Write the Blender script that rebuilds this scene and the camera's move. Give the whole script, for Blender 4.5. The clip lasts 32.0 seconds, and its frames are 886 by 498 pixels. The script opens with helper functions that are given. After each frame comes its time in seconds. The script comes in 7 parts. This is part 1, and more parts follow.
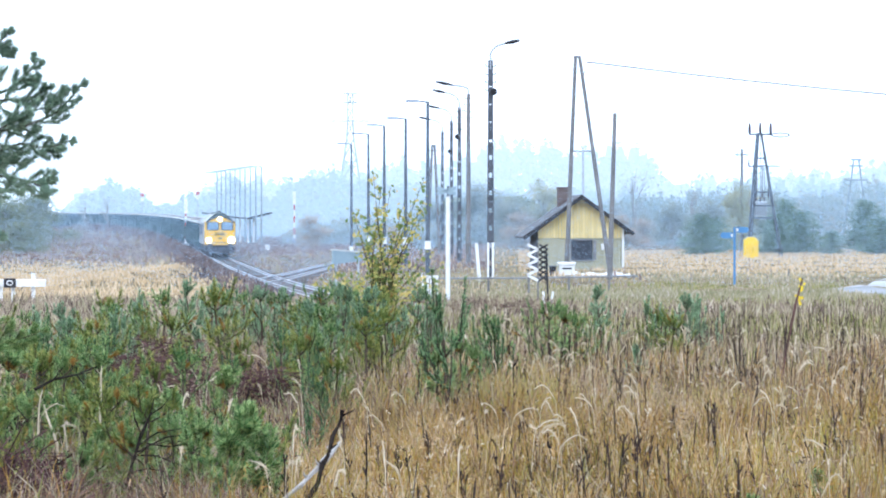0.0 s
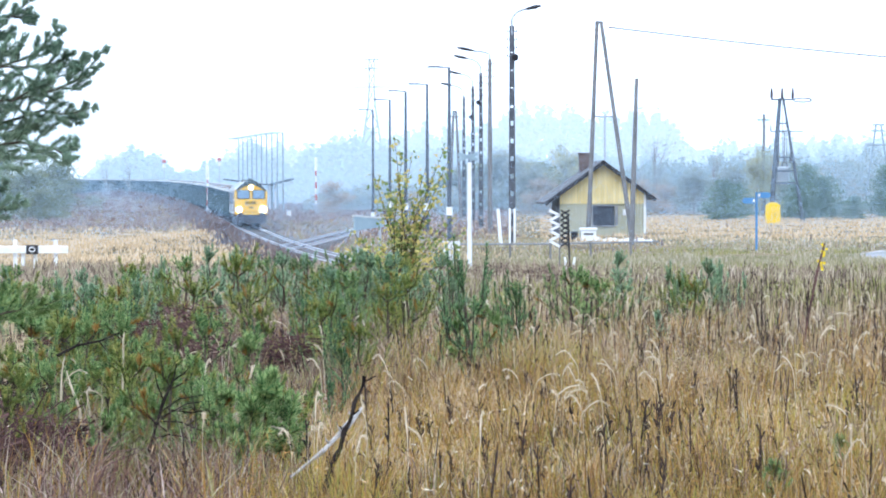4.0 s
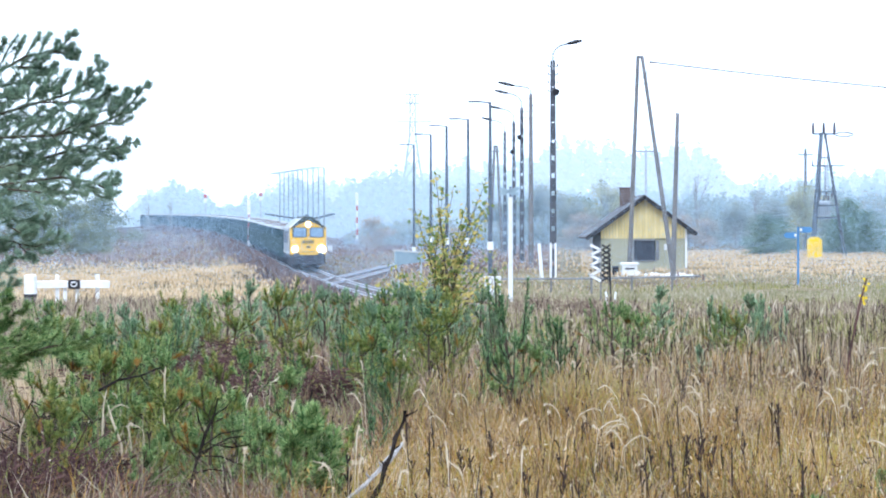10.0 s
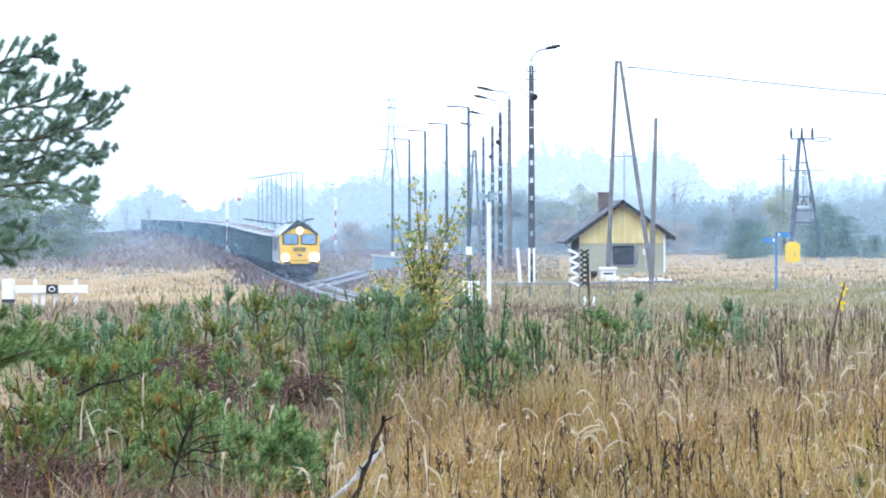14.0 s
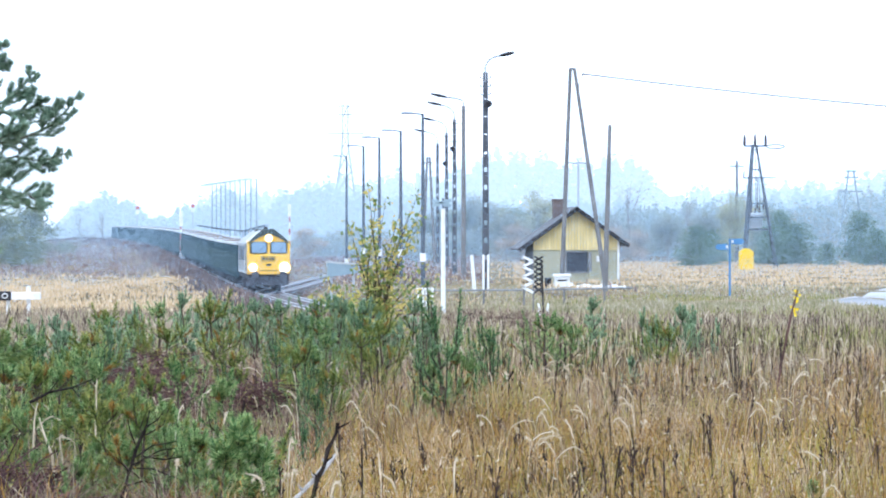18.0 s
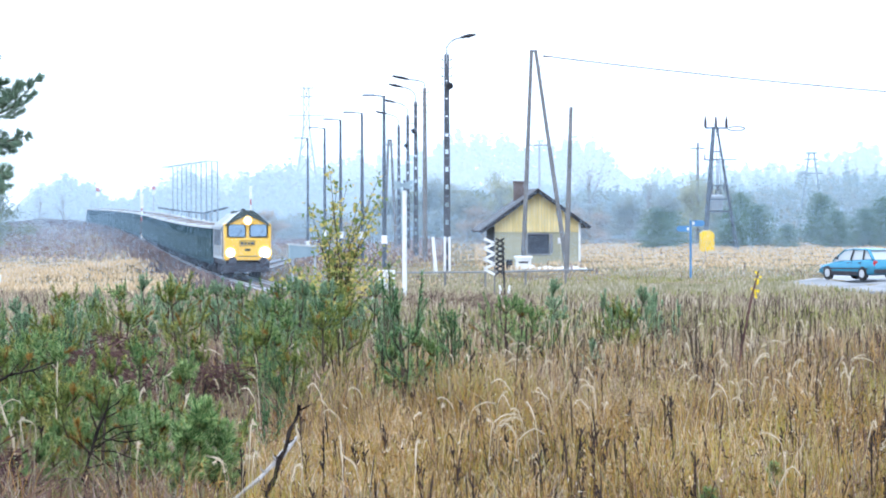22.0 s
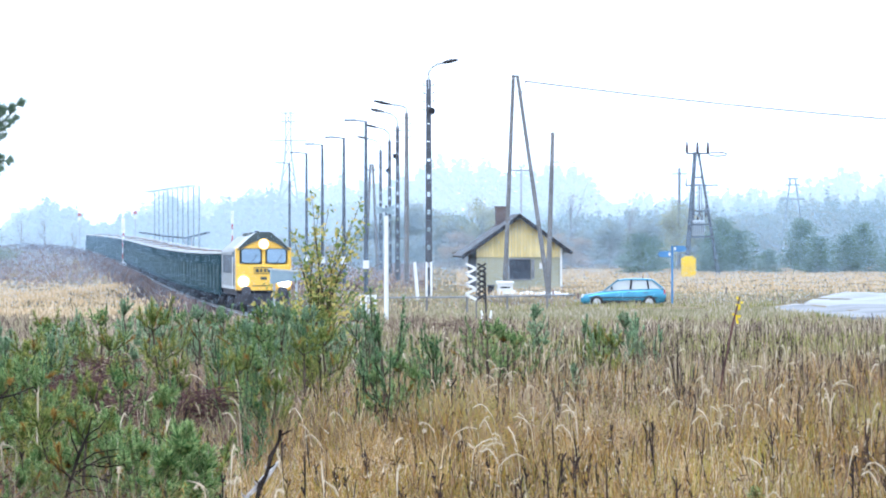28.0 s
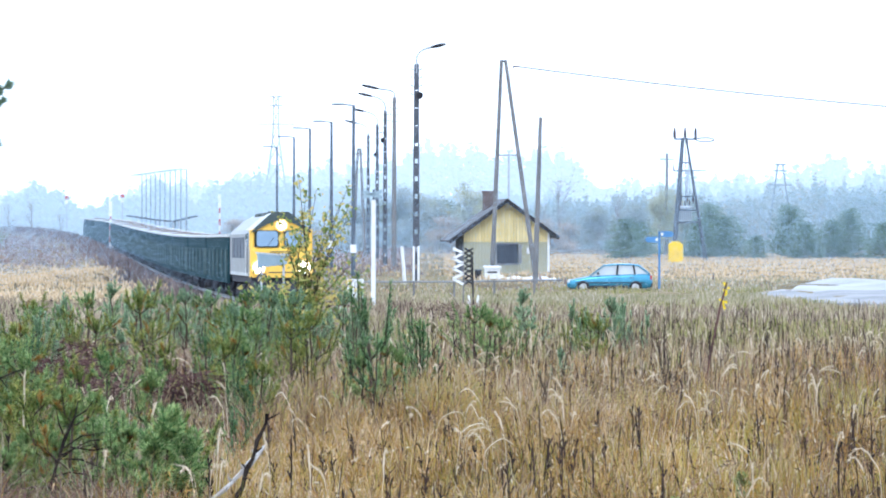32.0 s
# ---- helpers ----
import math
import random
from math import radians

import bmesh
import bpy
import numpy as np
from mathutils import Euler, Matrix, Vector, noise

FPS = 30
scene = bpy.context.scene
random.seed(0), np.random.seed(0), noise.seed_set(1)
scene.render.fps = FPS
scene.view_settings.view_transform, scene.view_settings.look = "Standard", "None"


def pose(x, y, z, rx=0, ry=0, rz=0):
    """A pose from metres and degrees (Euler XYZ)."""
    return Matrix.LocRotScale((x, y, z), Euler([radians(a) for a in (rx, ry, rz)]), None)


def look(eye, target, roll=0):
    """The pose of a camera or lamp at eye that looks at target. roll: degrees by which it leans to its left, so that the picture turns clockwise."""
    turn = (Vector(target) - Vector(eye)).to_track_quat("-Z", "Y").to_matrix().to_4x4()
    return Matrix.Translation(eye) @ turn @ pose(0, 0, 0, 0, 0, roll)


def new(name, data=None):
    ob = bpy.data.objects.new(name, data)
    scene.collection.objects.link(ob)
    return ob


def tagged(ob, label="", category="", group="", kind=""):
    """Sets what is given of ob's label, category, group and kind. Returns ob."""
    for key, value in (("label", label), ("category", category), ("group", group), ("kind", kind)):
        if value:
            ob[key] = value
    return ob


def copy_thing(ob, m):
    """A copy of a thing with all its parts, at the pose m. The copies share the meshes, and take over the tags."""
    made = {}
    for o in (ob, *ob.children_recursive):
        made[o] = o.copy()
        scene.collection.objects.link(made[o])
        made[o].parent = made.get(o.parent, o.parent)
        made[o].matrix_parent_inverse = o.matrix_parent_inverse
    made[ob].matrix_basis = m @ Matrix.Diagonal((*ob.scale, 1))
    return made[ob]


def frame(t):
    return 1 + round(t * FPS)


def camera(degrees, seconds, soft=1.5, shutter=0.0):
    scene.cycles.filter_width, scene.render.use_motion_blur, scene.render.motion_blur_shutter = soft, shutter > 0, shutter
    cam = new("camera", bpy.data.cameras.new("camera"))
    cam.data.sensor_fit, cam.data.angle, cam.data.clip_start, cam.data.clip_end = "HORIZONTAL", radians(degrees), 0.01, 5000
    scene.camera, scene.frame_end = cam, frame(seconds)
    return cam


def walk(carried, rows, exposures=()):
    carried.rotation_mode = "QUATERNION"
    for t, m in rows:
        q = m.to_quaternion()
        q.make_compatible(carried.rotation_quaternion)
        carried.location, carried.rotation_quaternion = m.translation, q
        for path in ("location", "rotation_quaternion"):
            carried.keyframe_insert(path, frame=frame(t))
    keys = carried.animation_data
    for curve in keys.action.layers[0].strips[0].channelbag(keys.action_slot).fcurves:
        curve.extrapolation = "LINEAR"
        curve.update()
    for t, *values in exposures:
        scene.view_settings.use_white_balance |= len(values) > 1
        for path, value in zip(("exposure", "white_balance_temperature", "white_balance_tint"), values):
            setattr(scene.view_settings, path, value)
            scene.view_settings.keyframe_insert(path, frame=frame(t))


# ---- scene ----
cam = camera(20.0, 32.0, soft=1.9)
EYE = (0.0, 0.0, 2.6)
# seconds, yaw, pitch, roll of the hand-held camera, which stands on one spot
TURNS = [
    (0, -0.000, -0.528, -0.000),
    (0.5, 0.176, -0.673, -0.215),
    (1, 0.346, -0.816, -0.213),
    (1.5, 0.461, -1.076, -0.216),
    (2, 0.619, -0.952, -0.115),
    (2.5, 0.870, -1.129, -0.041),
    (3, 1.015, -1.248, 0.058),
    (3.5, 0.497, -1.343, 0.084),
    (5.5, 0.527, -1.056, 0.159),
    (6, 0.486, -1.007, 0.101),
    (6.5, 0.365, -0.832, -0.003),
    (7, 0.333, -0.694, 0.015),
    (7.5, 0.548, -0.693, 0.007),
    (8, 0.884, -0.612, -0.004),
    (8.5, 1.168, -0.532, -0.015),
    (9, 1.353, -0.457, 0.119),
    (9.5, 1.448, -0.436, 0.138),
    (10, 1.426, -0.512, 0.127),
    (10.5, 1.448, -0.603, 0.174),
    (11, 1.364, -0.748, 0.096),
    (11.5, 1.282, -0.686, 0.246),
    (12, 1.235, -0.508, 0.206),
    (12.5, 1.131, -0.330, 0.169),
    (13, 1.131, -0.339, 0.140),
    (13.5, 1.053, -0.375, 0.146),
    (14, 0.937, -0.403, 0.125),
    (14.5, 0.937, -0.503, 0.248),
    (16.5, 0.172, -0.655, 0.088),
    (17, 0.030, -0.636, 0.099),
    (17.5, 0.003, -0.539, 0.028),
    (18, -0.109, -0.251, 0.106),
    (18.5, -0.147, 0.023, 0.116),
    (19, -0.206, 0.127, 0.145),
    (19.5, -0.299, 0.004, 0.072),
    (20, -0.447, -0.152, 0.120),
    (20.5, -0.647, -0.262, 0.076),
    (21, -0.963, -0.394, 0.056),
    (21.5, -1.040, -0.514, 0.044),
    (22, -0.991, -0.662, 0.144),
    (22.5, -0.906, -0.768, 0.075),
    (23, -0.722, -0.773, 0.076),
    (23.5, -0.526, -0.495, 0.040),
    (24, -0.568, -0.320, -0.003),
    (24.5, -0.590, -0.277, 0.047),
    (25, -0.813, -0.377, -0.001),
    (25.5, -1.107, -0.471, -0.064),
    (26, -1.343, -0.375, 0.052),
    (26.5, -1.400, -0.200, 0.097),
    (28.5, -1.408, -0.089, 0.065),
    (29, -1.378, -0.198, 0.078),
    (29.5, -1.316, -0.255, 0.089),
    (30, -1.357, -0.118, 0.116),
    (30.5, -1.322, -0.096, 0.089),
    (31, -1.200, -0.160, 0.059),
    (31.5, -1.319, -0.221, -0.192),
    (32, -1.696, -0.444, -0.155),
]
walk(cam, [(t, pose(*EYE, 90 + pitch, roll, yaw)) for t, yaw, pitch, roll in TURNS], [(0.0, 0.47, 5900, 10), (32.0, 0.47, 5900, 10)])

# ---- world and light: a misty, overcast autumn day ----
world = bpy.data.worlds.new("overcast")
scene.world = world
world.use_nodes = True
wn, wl = world.node_tree.nodes, world.node_tree.links
wn.clear()
sky = wn.new("ShaderNodeTexSky")
sky.sky_type, sky.sun_disc = "NISHITA", False
sky.sun_elevation, sky.sun_rotation = radians(38), radians(200)
sky.air_density, sky.dust_density = 1.0, 6.0
cloud = wn.new("ShaderNodeMixRGB")
cloud.inputs["Fac"].default_value = 0.9
cloud.inputs["Color2"].default_value = (14.2, 16.1, 18.8, 1)
bg = wn.new("ShaderNodeBackground")
bg.inputs["Strength"].default_value = 0.1
wout = wn.new("ShaderNodeOutputWorld")
wl.new(sky.outputs[0], cloud.inputs["Color1"])
wl.new(cloud.outputs[0], bg.inputs["Color"])
wl.new(bg.outputs[0], wout.inputs["Surface"])
sun_data = bpy.data.lights.new("sun", "SUN")
sun_data.energy, sun_data.angle, sun_data.color = 0.9, radians(25), (1.0, 0.98, 0.95)
sun = new("sun", sun_data)
sun.matrix_world = look((0, 0, 60), (25, 60, 0))

# ---- materials ----


def surf(name, c1, c2, scale=3.0, rough=0.7, metal=0.0, bump=0.2, fine=40.0, island=0.0, objrand=0.0, emit=0.0, spread=0.5, trans=0.0, spec=0.3):
    """A procedural surface: two colours mixed by coarse noise and fine grain, with relief."""
    m = bpy.data.materials.new(name)
    m.use_nodes = True
    n, l = m.node_tree.nodes, m.node_tree.links
    b = n["Principled BSDF"]
    b.inputs["Roughness"].default_value, b.inputs["Metallic"].default_value = rough, metal
    b.inputs["Specular IOR Level"].default_value = 0.06 if trans else spec
    co = n.new("ShaderNodeTexCoord")
    big = n.new("ShaderNodeTexNoise")
    big.inputs["Scale"].default_value, big.inputs["Detail"].default_value = scale, 5
    small = n.new("ShaderNodeTexNoise")
    small.inputs["Scale"].default_value, small.inputs["Detail"].default_value = fine, 3
    l.new(co.outputs["Object"], big.inputs["Vector"])
    l.new(co.outputs["Object"], small.inputs["Vector"])
    add = n.new("ShaderNodeMath")
    add.operation = "MULTIPLY_ADD"
    l.new(small.outputs["Fac"], add.inputs[0])
    add.inputs[1].default_value = 0.5
    l.new(big.outputs["Fac"], add.inputs[2])
    last = add.outputs[0]
    if island or objrand:
        if island:
            src = n.new("ShaderNodeNewGeometry").outputs["Random Per Island"]
        else:
            src = n.new("ShaderNodeObjectInfo").outputs["Random"]
        mad = n.new("ShaderNodeMath")
        mad.operation = "MULTIPLY_ADD"
        l.new(src, mad.inputs[0])
        mad.inputs[1].default_value = island or objrand
        l.new(last, mad.inputs[2])
        sub = n.new("ShaderNodeMath")
        sub.operation = "SUBTRACT"
        l.new(mad.outputs[0], sub.inputs[0])
        sub.inputs[1].default_value = (island or objrand) / 2
        last = sub.outputs[0]
    ramp = n.new("ShaderNodeValToRGB")
    ramp.color_ramp.elements[0].position, ramp.color_ramp.elements[1].position = 0.75 - spread / 2, 0.75 + spread / 2
    ramp.color_ramp.elements[0].color, ramp.color_ramp.elements[1].color = (*c1, 1), (*c2, 1)
    l.new(last, ramp.inputs["Fac"])
    l.new(ramp.outputs["Color"], b.inputs["Base Color"])
    if bump:
        bp = n.new("ShaderNodeBump")
        bp.inputs["Strength"].default_value, bp.inputs["Distance"].default_value = bump, 0.02
        l.new(small.outputs["Fac"], bp.inputs["Height"])
        l.new(bp.outputs["Normal"], b.inputs["Normal"])
    if emit:
        b.inputs["Emission Color"].default_value, b.inputs["Emission Strength"].default_value = (*c1, 1), emit
    if trans:
        tr = n.new("ShaderNodeBsdfTranslucent")
        l.new(ramp.outputs["Color"], tr.inputs["Color"])
        mix = n.new("ShaderNodeMixShader")
        mix.inputs["Fac"].default_value = trans
        l.new(b.outputs[0], mix.inputs[1])
        l.new(tr.outputs[0], mix.inputs[2])
        l.new(mix.outputs[0], n["Material Output"].inputs["Surface"])
    return m


def three(m, c, place=0.5):
    """Adds a third colour to the ramp of a material."""
    r = next(x for x in m.node_tree.nodes if x.bl_idname == "ShaderNodeValToRGB").color_ramp
    a, b = r.elements[0].position, r.elements[-1].position
    e = r.elements.new(a + (b - a) * place)
    e.color = (*c, 1)
    return m


def blend(name, *colours):
    """Blades of many hues: each takes one colour of the row, warmer or paler by a slow drift over the land."""
    m = bpy.data.materials.new(name)
    m.use_nodes = True
    n, l = m.node_tree.nodes, m.node_tree.links
    b = n["Principled BSDF"]
    b.inputs["Roughness"].default_value, b.inputs["Specular IOR Level"].default_value = 0.75, 0.08
    co, big, geo = n.new("ShaderNodeTexCoord"), n.new("ShaderNodeTexNoise"), n.new("ShaderNodeNewGeometry")
    big.inputs["Scale"].default_value, big.inputs["Detail"].default_value = 0.35, 4
    l.new(co.outputs["Object"], big.inputs["Vector"])
    mad = n.new("ShaderNodeMath")
    mad.operation = "MULTIPLY_ADD"
    l.new(big.outputs["Fac"], mad.inputs[0])
    mad.inputs[1].default_value, mad.inputs[2].default_value = 1.2, -0.6
    add = n.new("ShaderNodeMath")
    add.operation = "ADD"
    l.new(geo.outputs["Random Per Island"], add.inputs[0])
    l.new(mad.outputs[0], add.inputs[1])
    ramp = n.new("ShaderNodeValToRGB")
    r = ramp.color_ramp
    r.elements[0].color, r.elements[1].color = (*colours[0], 1), (*colours[-1], 1)
    for i, c in enumerate(colours[1:-1]):
        r.elements.new((i + 1) / (len(colours) - 1)).color = (*c, 1)
    l.new(add.outputs[0], ramp.inputs["Fac"])
    l.new(ramp.outputs["Color"], b.inputs["Base Color"])
    tr, mix = n.new("ShaderNodeBsdfTranslucent"), n.new("ShaderNodeMixShader")
    l.new(ramp.outputs["Color"], tr.inputs["Color"])
    mix.inputs["Fac"].default_value = 0.3
    l.new(b.outputs[0], mix.inputs[1])
    l.new(tr.outputs[0], mix.inputs[2])
    l.new(mix.outputs[0], n["Material Output"].inputs["Surface"])
    return m


M = {}
M["soil"] = three(surf("autumn_ground", (0.08, 0.06, 0.045), (0.27, 0.21, 0.13), 0.25, 0.95, bump=0.6, fine=6, spec=0.03), (0.20, 0.165, 0.10))
M["gravel"] = surf("ballast_stone", (0.06, 0.052, 0.047), (0.135, 0.115, 0.10), 1.2, 0.95, bump=0.8, fine=18, spec=0.05)
M["road"] = surf("damp_asphalt", (0.20, 0.205, 0.215), (0.36, 0.365, 0.375), 0.3, 0.8, bump=0.1, fine=14, spec=0.08)
M["puddle"] = surf("standing_water", (0.20, 0.205, 0.21), (0.40, 0.40, 0.40), 0.22, 0.5, bump=0.03, fine=3)
M["rail"] = surf("worn_rail_steel", (0.34, 0.35, 0.39), (0.52, 0.53, 0.57), 2, 0.35, 0.4, bump=0.1)
M["sleeper"] = surf("sleeper_wood", (0.07, 0.06, 0.06), (0.16, 0.14, 0.13), 2, 0.9, bump=0.5, objrand=0.3)
M["concrete"] = surf("weathered_concrete", (0.16, 0.17, 0.19), (0.30, 0.31, 0.33), 1.5, 0.9, bump=0.4)
M["darkpole"] = surf("dark_concrete", (0.05, 0.06, 0.075), (0.13, 0.14, 0.165), 1.5, 0.85, bump=0.4)
M["wood"] = surf("grey_pole_wood", (0.125, 0.128, 0.135), (0.225, 0.225, 0.232), 1.2, 0.9, bump=0.5, fine=25)
M["steel"] = surf("painted_grey_steel", (0.07, 0.09, 0.12), (0.14, 0.17, 0.21), 2, 0.55, 0.3, bump=0.1)
M["galv"] = surf("galvanised_steel", (0.32, 0.36, 0.42), (0.48, 0.52, 0.58), 2, 0.45, 0.5, bump=0.1)
M["black"] = surf("black_iron", (0.015, 0.016, 0.02), (0.05, 0.05, 0.06), 3, 0.7, bump=0.3)
M["white"] = surf("weathered_white_paint", (0.62, 0.63, 0.64), (0.84, 0.85, 0.86), 3, 0.6, bump=0.2)
# red of the far barriers and signals, dulled by haze in the colour
M["red"] = surf("hazed_red_paint", (0.38, 0.08, 0.075), (0.50, 0.13, 0.12), 3, 0.55, bump=0.1)
M["yellow"] = surf("loco_yellow_paint", (0.80, 0.48, 0.075), (0.88, 0.56, 0.11), 1.5, 0.35, bump=0.05)
M["locogrey"] = surf("loco_grey_paint", (0.24, 0.26, 0.275), (0.34, 0.36, 0.375), 1.5, 0.5, bump=0.1)
M["locodark"] = surf("loco_dark_roof", (0.03, 0.05, 0.055), (0.08, 0.10, 0.10), 1.5, 0.6, bump=0.1)
# dark grime, made lighter and bluer to include the haze over it
M["under"] = surf("underframe_grime_and_haze", (0.045, 0.05, 0.065), (0.10, 0.10, 0.12), 2, 0.85, bump=0.4)
M["wagon"] = surf("wagon_green_paint", (0.018, 0.046, 0.058), (0.036, 0.080, 0.096), 0.8, 0.85, bump=0.25, fine=12, spec=0.04)
M["wagonrib"] = surf("wagon_rib_green", (0.07, 0.12, 0.13), (0.12, 0.17, 0.18), 2, 0.85, bump=0.2, spec=0.05)
M["rim"] = surf("dusty_pale_edge", (0.42, 0.45, 0.46), (0.62, 0.64, 0.64), 2, 0.8, bump=0.2)
M["load"] = surf("brown_aggregate", (0.10, 0.075, 0.065), (0.24, 0.19, 0.165), 1.2, 0.95, bump=0.9, fine=10)
# opaque car glass; its pale base imitates the brightness seen through it
M["carglass"] = surf("sky_paled_car_glass", (0.36, 0.40, 0.42), (0.46, 0.49, 0.51), 1, 0.1, bump=0.0)
# locomotive glass, the blue of reflected sky painted into its base
M["glass"] = surf("sky_blue_window_glass", (0.20, 0.31, 0.44), (0.28, 0.40, 0.54), 1, 0.08, bump=0.0)
# two emissive rings that imitate the glare around each headlight
M["glarein"] = surf("inner_headlight_glare", (1.0, 0.80, 0.42), (1.0, 0.80, 0.42), 1, 0.3, emit=1.6, bump=0)
M["glareout"] = surf("outer_headlight_glare", (1.0, 0.62, 0.20), (1.0, 0.62, 0.20), 1, 0.3, emit=0.55, bump=0)
M["headlight"] = surf("burning_headlight", (1.0, 0.93, 0.78), (1.0, 0.93, 0.78), 1, 0.3, emit=14.0, bump=0)
M["teal"] = surf("teal_car_paint", (0.06, 0.245, 0.375), (0.07, 0.28, 0.42), 1, 0.2, 0.45, bump=0.0, spec=0.5)
M["rubber"] = surf("tyre_rubber", (0.015, 0.015, 0.017), (0.03, 0.03, 0.032), 5, 0.85, bump=0.2)
M["alloy"] = surf("wheel_trim_silver", (0.375, 0.39, 0.405), (0.51, 0.525, 0.54), 5, 0.45, 0.1, bump=0.0)
M["tail"] = surf("tail_lamp_red", (0.35, 0.01, 0.01), (0.45, 0.03, 0.03), 5, 0.2, bump=0.0)
M["lens"] = surf("clear_lamp_lens", (0.5, 0.52, 0.55), (0.65, 0.67, 0.7), 5, 0.15, bump=0.0)
M["boardyellow"] = surf("pale_yellow_boards", (0.62, 0.50, 0.23), (0.82, 0.69, 0.37), 1.0, 0.8, bump=0.3, fine=15, objrand=0.22)
M["boardgreen"] = surf("faded_olive_boards", (0.36, 0.36, 0.27), (0.49, 0.48, 0.37), 1.0, 0.85, bump=0.3, fine=15, objrand=0.22)
M["rooftar"] = surf("dark_roofing_felt", (0.075, 0.08, 0.095), (0.17, 0.175, 0.19), 1.0, 0.85, bump=0.3)
M["brick"] = surf("sooty_brick", (0.09, 0.075, 0.075), (0.19, 0.15, 0.145), 4, 0.9, bump=0.5)
M["dark"] = surf("dark_interior", (0.012, 0.014, 0.02), (0.03, 0.032, 0.04), 2, 0.8, bump=0.1)
M["hutglass"] = surf("unlit_hut_window", (0.035, 0.045, 0.065), (0.055, 0.065, 0.085), 2, 0.5, bump=0.05)
M["blue"] = surf("blue_sign_enamel", (0.07, 0.19, 0.39), (0.10, 0.25, 0.46), 2, 0.4, bump=0.0)
M["panel"] = surf("blue_grey_sheet", (0.24, 0.33, 0.39), (0.34, 0.44, 0.5), 1.5, 0.5, bump=0.1)
M["boxyellow"] = surf("yellow_cabinet_plastic", (0.75, 0.48, 0.01), (0.85, 0.58, 0.02), 1.5, 0.5, bump=0.05)
M["wire"] = surf("grey_cable", (0.09, 0.10, 0.115), (0.15, 0.165, 0.185), 1, 0.6, bump=0)
M["insul"] = surf("brown_porcelain", (0.05, 0.04, 0.05), (0.11, 0.09, 0.1), 4, 0.3, bump=0)
M["grassstraw"] = blend("bleached_straw_grass", (0.50, 0.37, 0.225), (0.58, 0.44, 0.275), (0.66, 0.51, 0.335), (0.76, 0.63, 0.45))
M["grassgreen"] = blend("fading_green_grass", (0.10, 0.11, 0.03), (0.22, 0.24, 0.07), (0.34, 0.32, 0.12), (0.50, 0.43, 0.24))
M["brush"] = blend("dry_brown_brush", (0.085, 0.063, 0.056), (0.24, 0.18, 0.145), (0.40, 0.31, 0.235), (0.31, 0.29, 0.16), (0.62, 0.52, 0.41))
M["verge"] = blend("dull_verge_grass", (0.224, 0.224, 0.12), (0.37, 0.347, 0.228), (0.302, 0.28, 0.144), (0.448, 0.392, 0.3), (0.582, 0.504, 0.42))
M["ochre"] = blend("ochre_reed_grass", (0.0318, 0.0196, 0.013), (0.138, 0.077, 0.032), (0.43, 0.235, 0.05), (0.24, 0.21, 0.045), (0.33, 0.17, 0.07), (0.57, 0.345, 0.10), (0.806, 0.60, 0.38))
M["tan"] = blend("tan_reed_grass", (0.1, 0.068, 0.05), (0.27, 0.18, 0.125), (0.46, 0.315, 0.175), (0.31, 0.265, 0.11), (0.41, 0.285, 0.20), (0.57, 0.415, 0.255), (0.75, 0.62, 0.46))
M["purplestem"] = blend("purple_brown_stems", (0.05, 0.032, 0.032), (0.12, 0.075, 0.068), (0.22, 0.13, 0.105), (0.36, 0.245, 0.21))
M["yellowstem"] = blend("yellow_green_stems", (0.22, 0.24, 0.06), (0.42, 0.38, 0.08), (0.58, 0.47, 0.12), (0.34, 0.22, 0.07))
# twigs of the field trees, lightened by haze put into the colour
M["twig"] = surf("hazed_grey_twigs", (0.24, 0.25, 0.265), (0.34, 0.34, 0.35), 3, 0.9, bump=0, spec=0.05)
M["heath"] = blend("purple_heath", (0.15, 0.115, 0.115), (0.24, 0.18, 0.17), (0.33, 0.255, 0.235), (0.42, 0.34, 0.31))
# a darker mix than the heath, for the strip beside the rails
M["linebrush"] = blend("dark_line_brush", (0.085, 0.07, 0.078), (0.14, 0.112, 0.115), (0.20, 0.16, 0.155), (0.27, 0.215, 0.20))
# steel of the far lamps and mast, its pallor imitating haze
M["steelhaze"] = surf("hazed_mast_steel", (0.22, 0.28, 0.33), (0.30, 0.36, 0.41), 1, 0.7, 0.0, bump=0)
M["duff"] = blend("rusty_dead_bracken", (0.06, 0.035, 0.035), (0.19, 0.11, 0.095), (0.34, 0.19, 0.11), (0.22, 0.19, 0.075), (0.38, 0.27, 0.23), (0.56, 0.44, 0.38))
M["deadstalk"] = surf("dark_dead_stalk", (0.012, 0.008, 0.007), (0.065, 0.041, 0.033), 3, 0.9, bump=0, island=0.4)
M["plume"] = surf("pale_grass_plume", (0.50, 0.40, 0.26), (0.84, 0.74, 0.58), 3, 0.9, bump=0, island=0.4, trans=0.3)
M["needle"] = three(surf("pine_needles", (0.06, 0.135, 0.045), (0.48, 0.56, 0.24), 1.5, 0.5, bump=0, island=0.7, trans=0.38), (0.225, 0.36, 0.13))
# for pines farther off: haze painted in as lighter needles
M["needlefar"] = three(surf("haze_paled_pine_needles", (0.12, 0.215, 0.12), (0.50, 0.61, 0.38), 1.5, 0.5, bump=0, island=0.6, trans=0.42), (0.29, 0.42, 0.255))
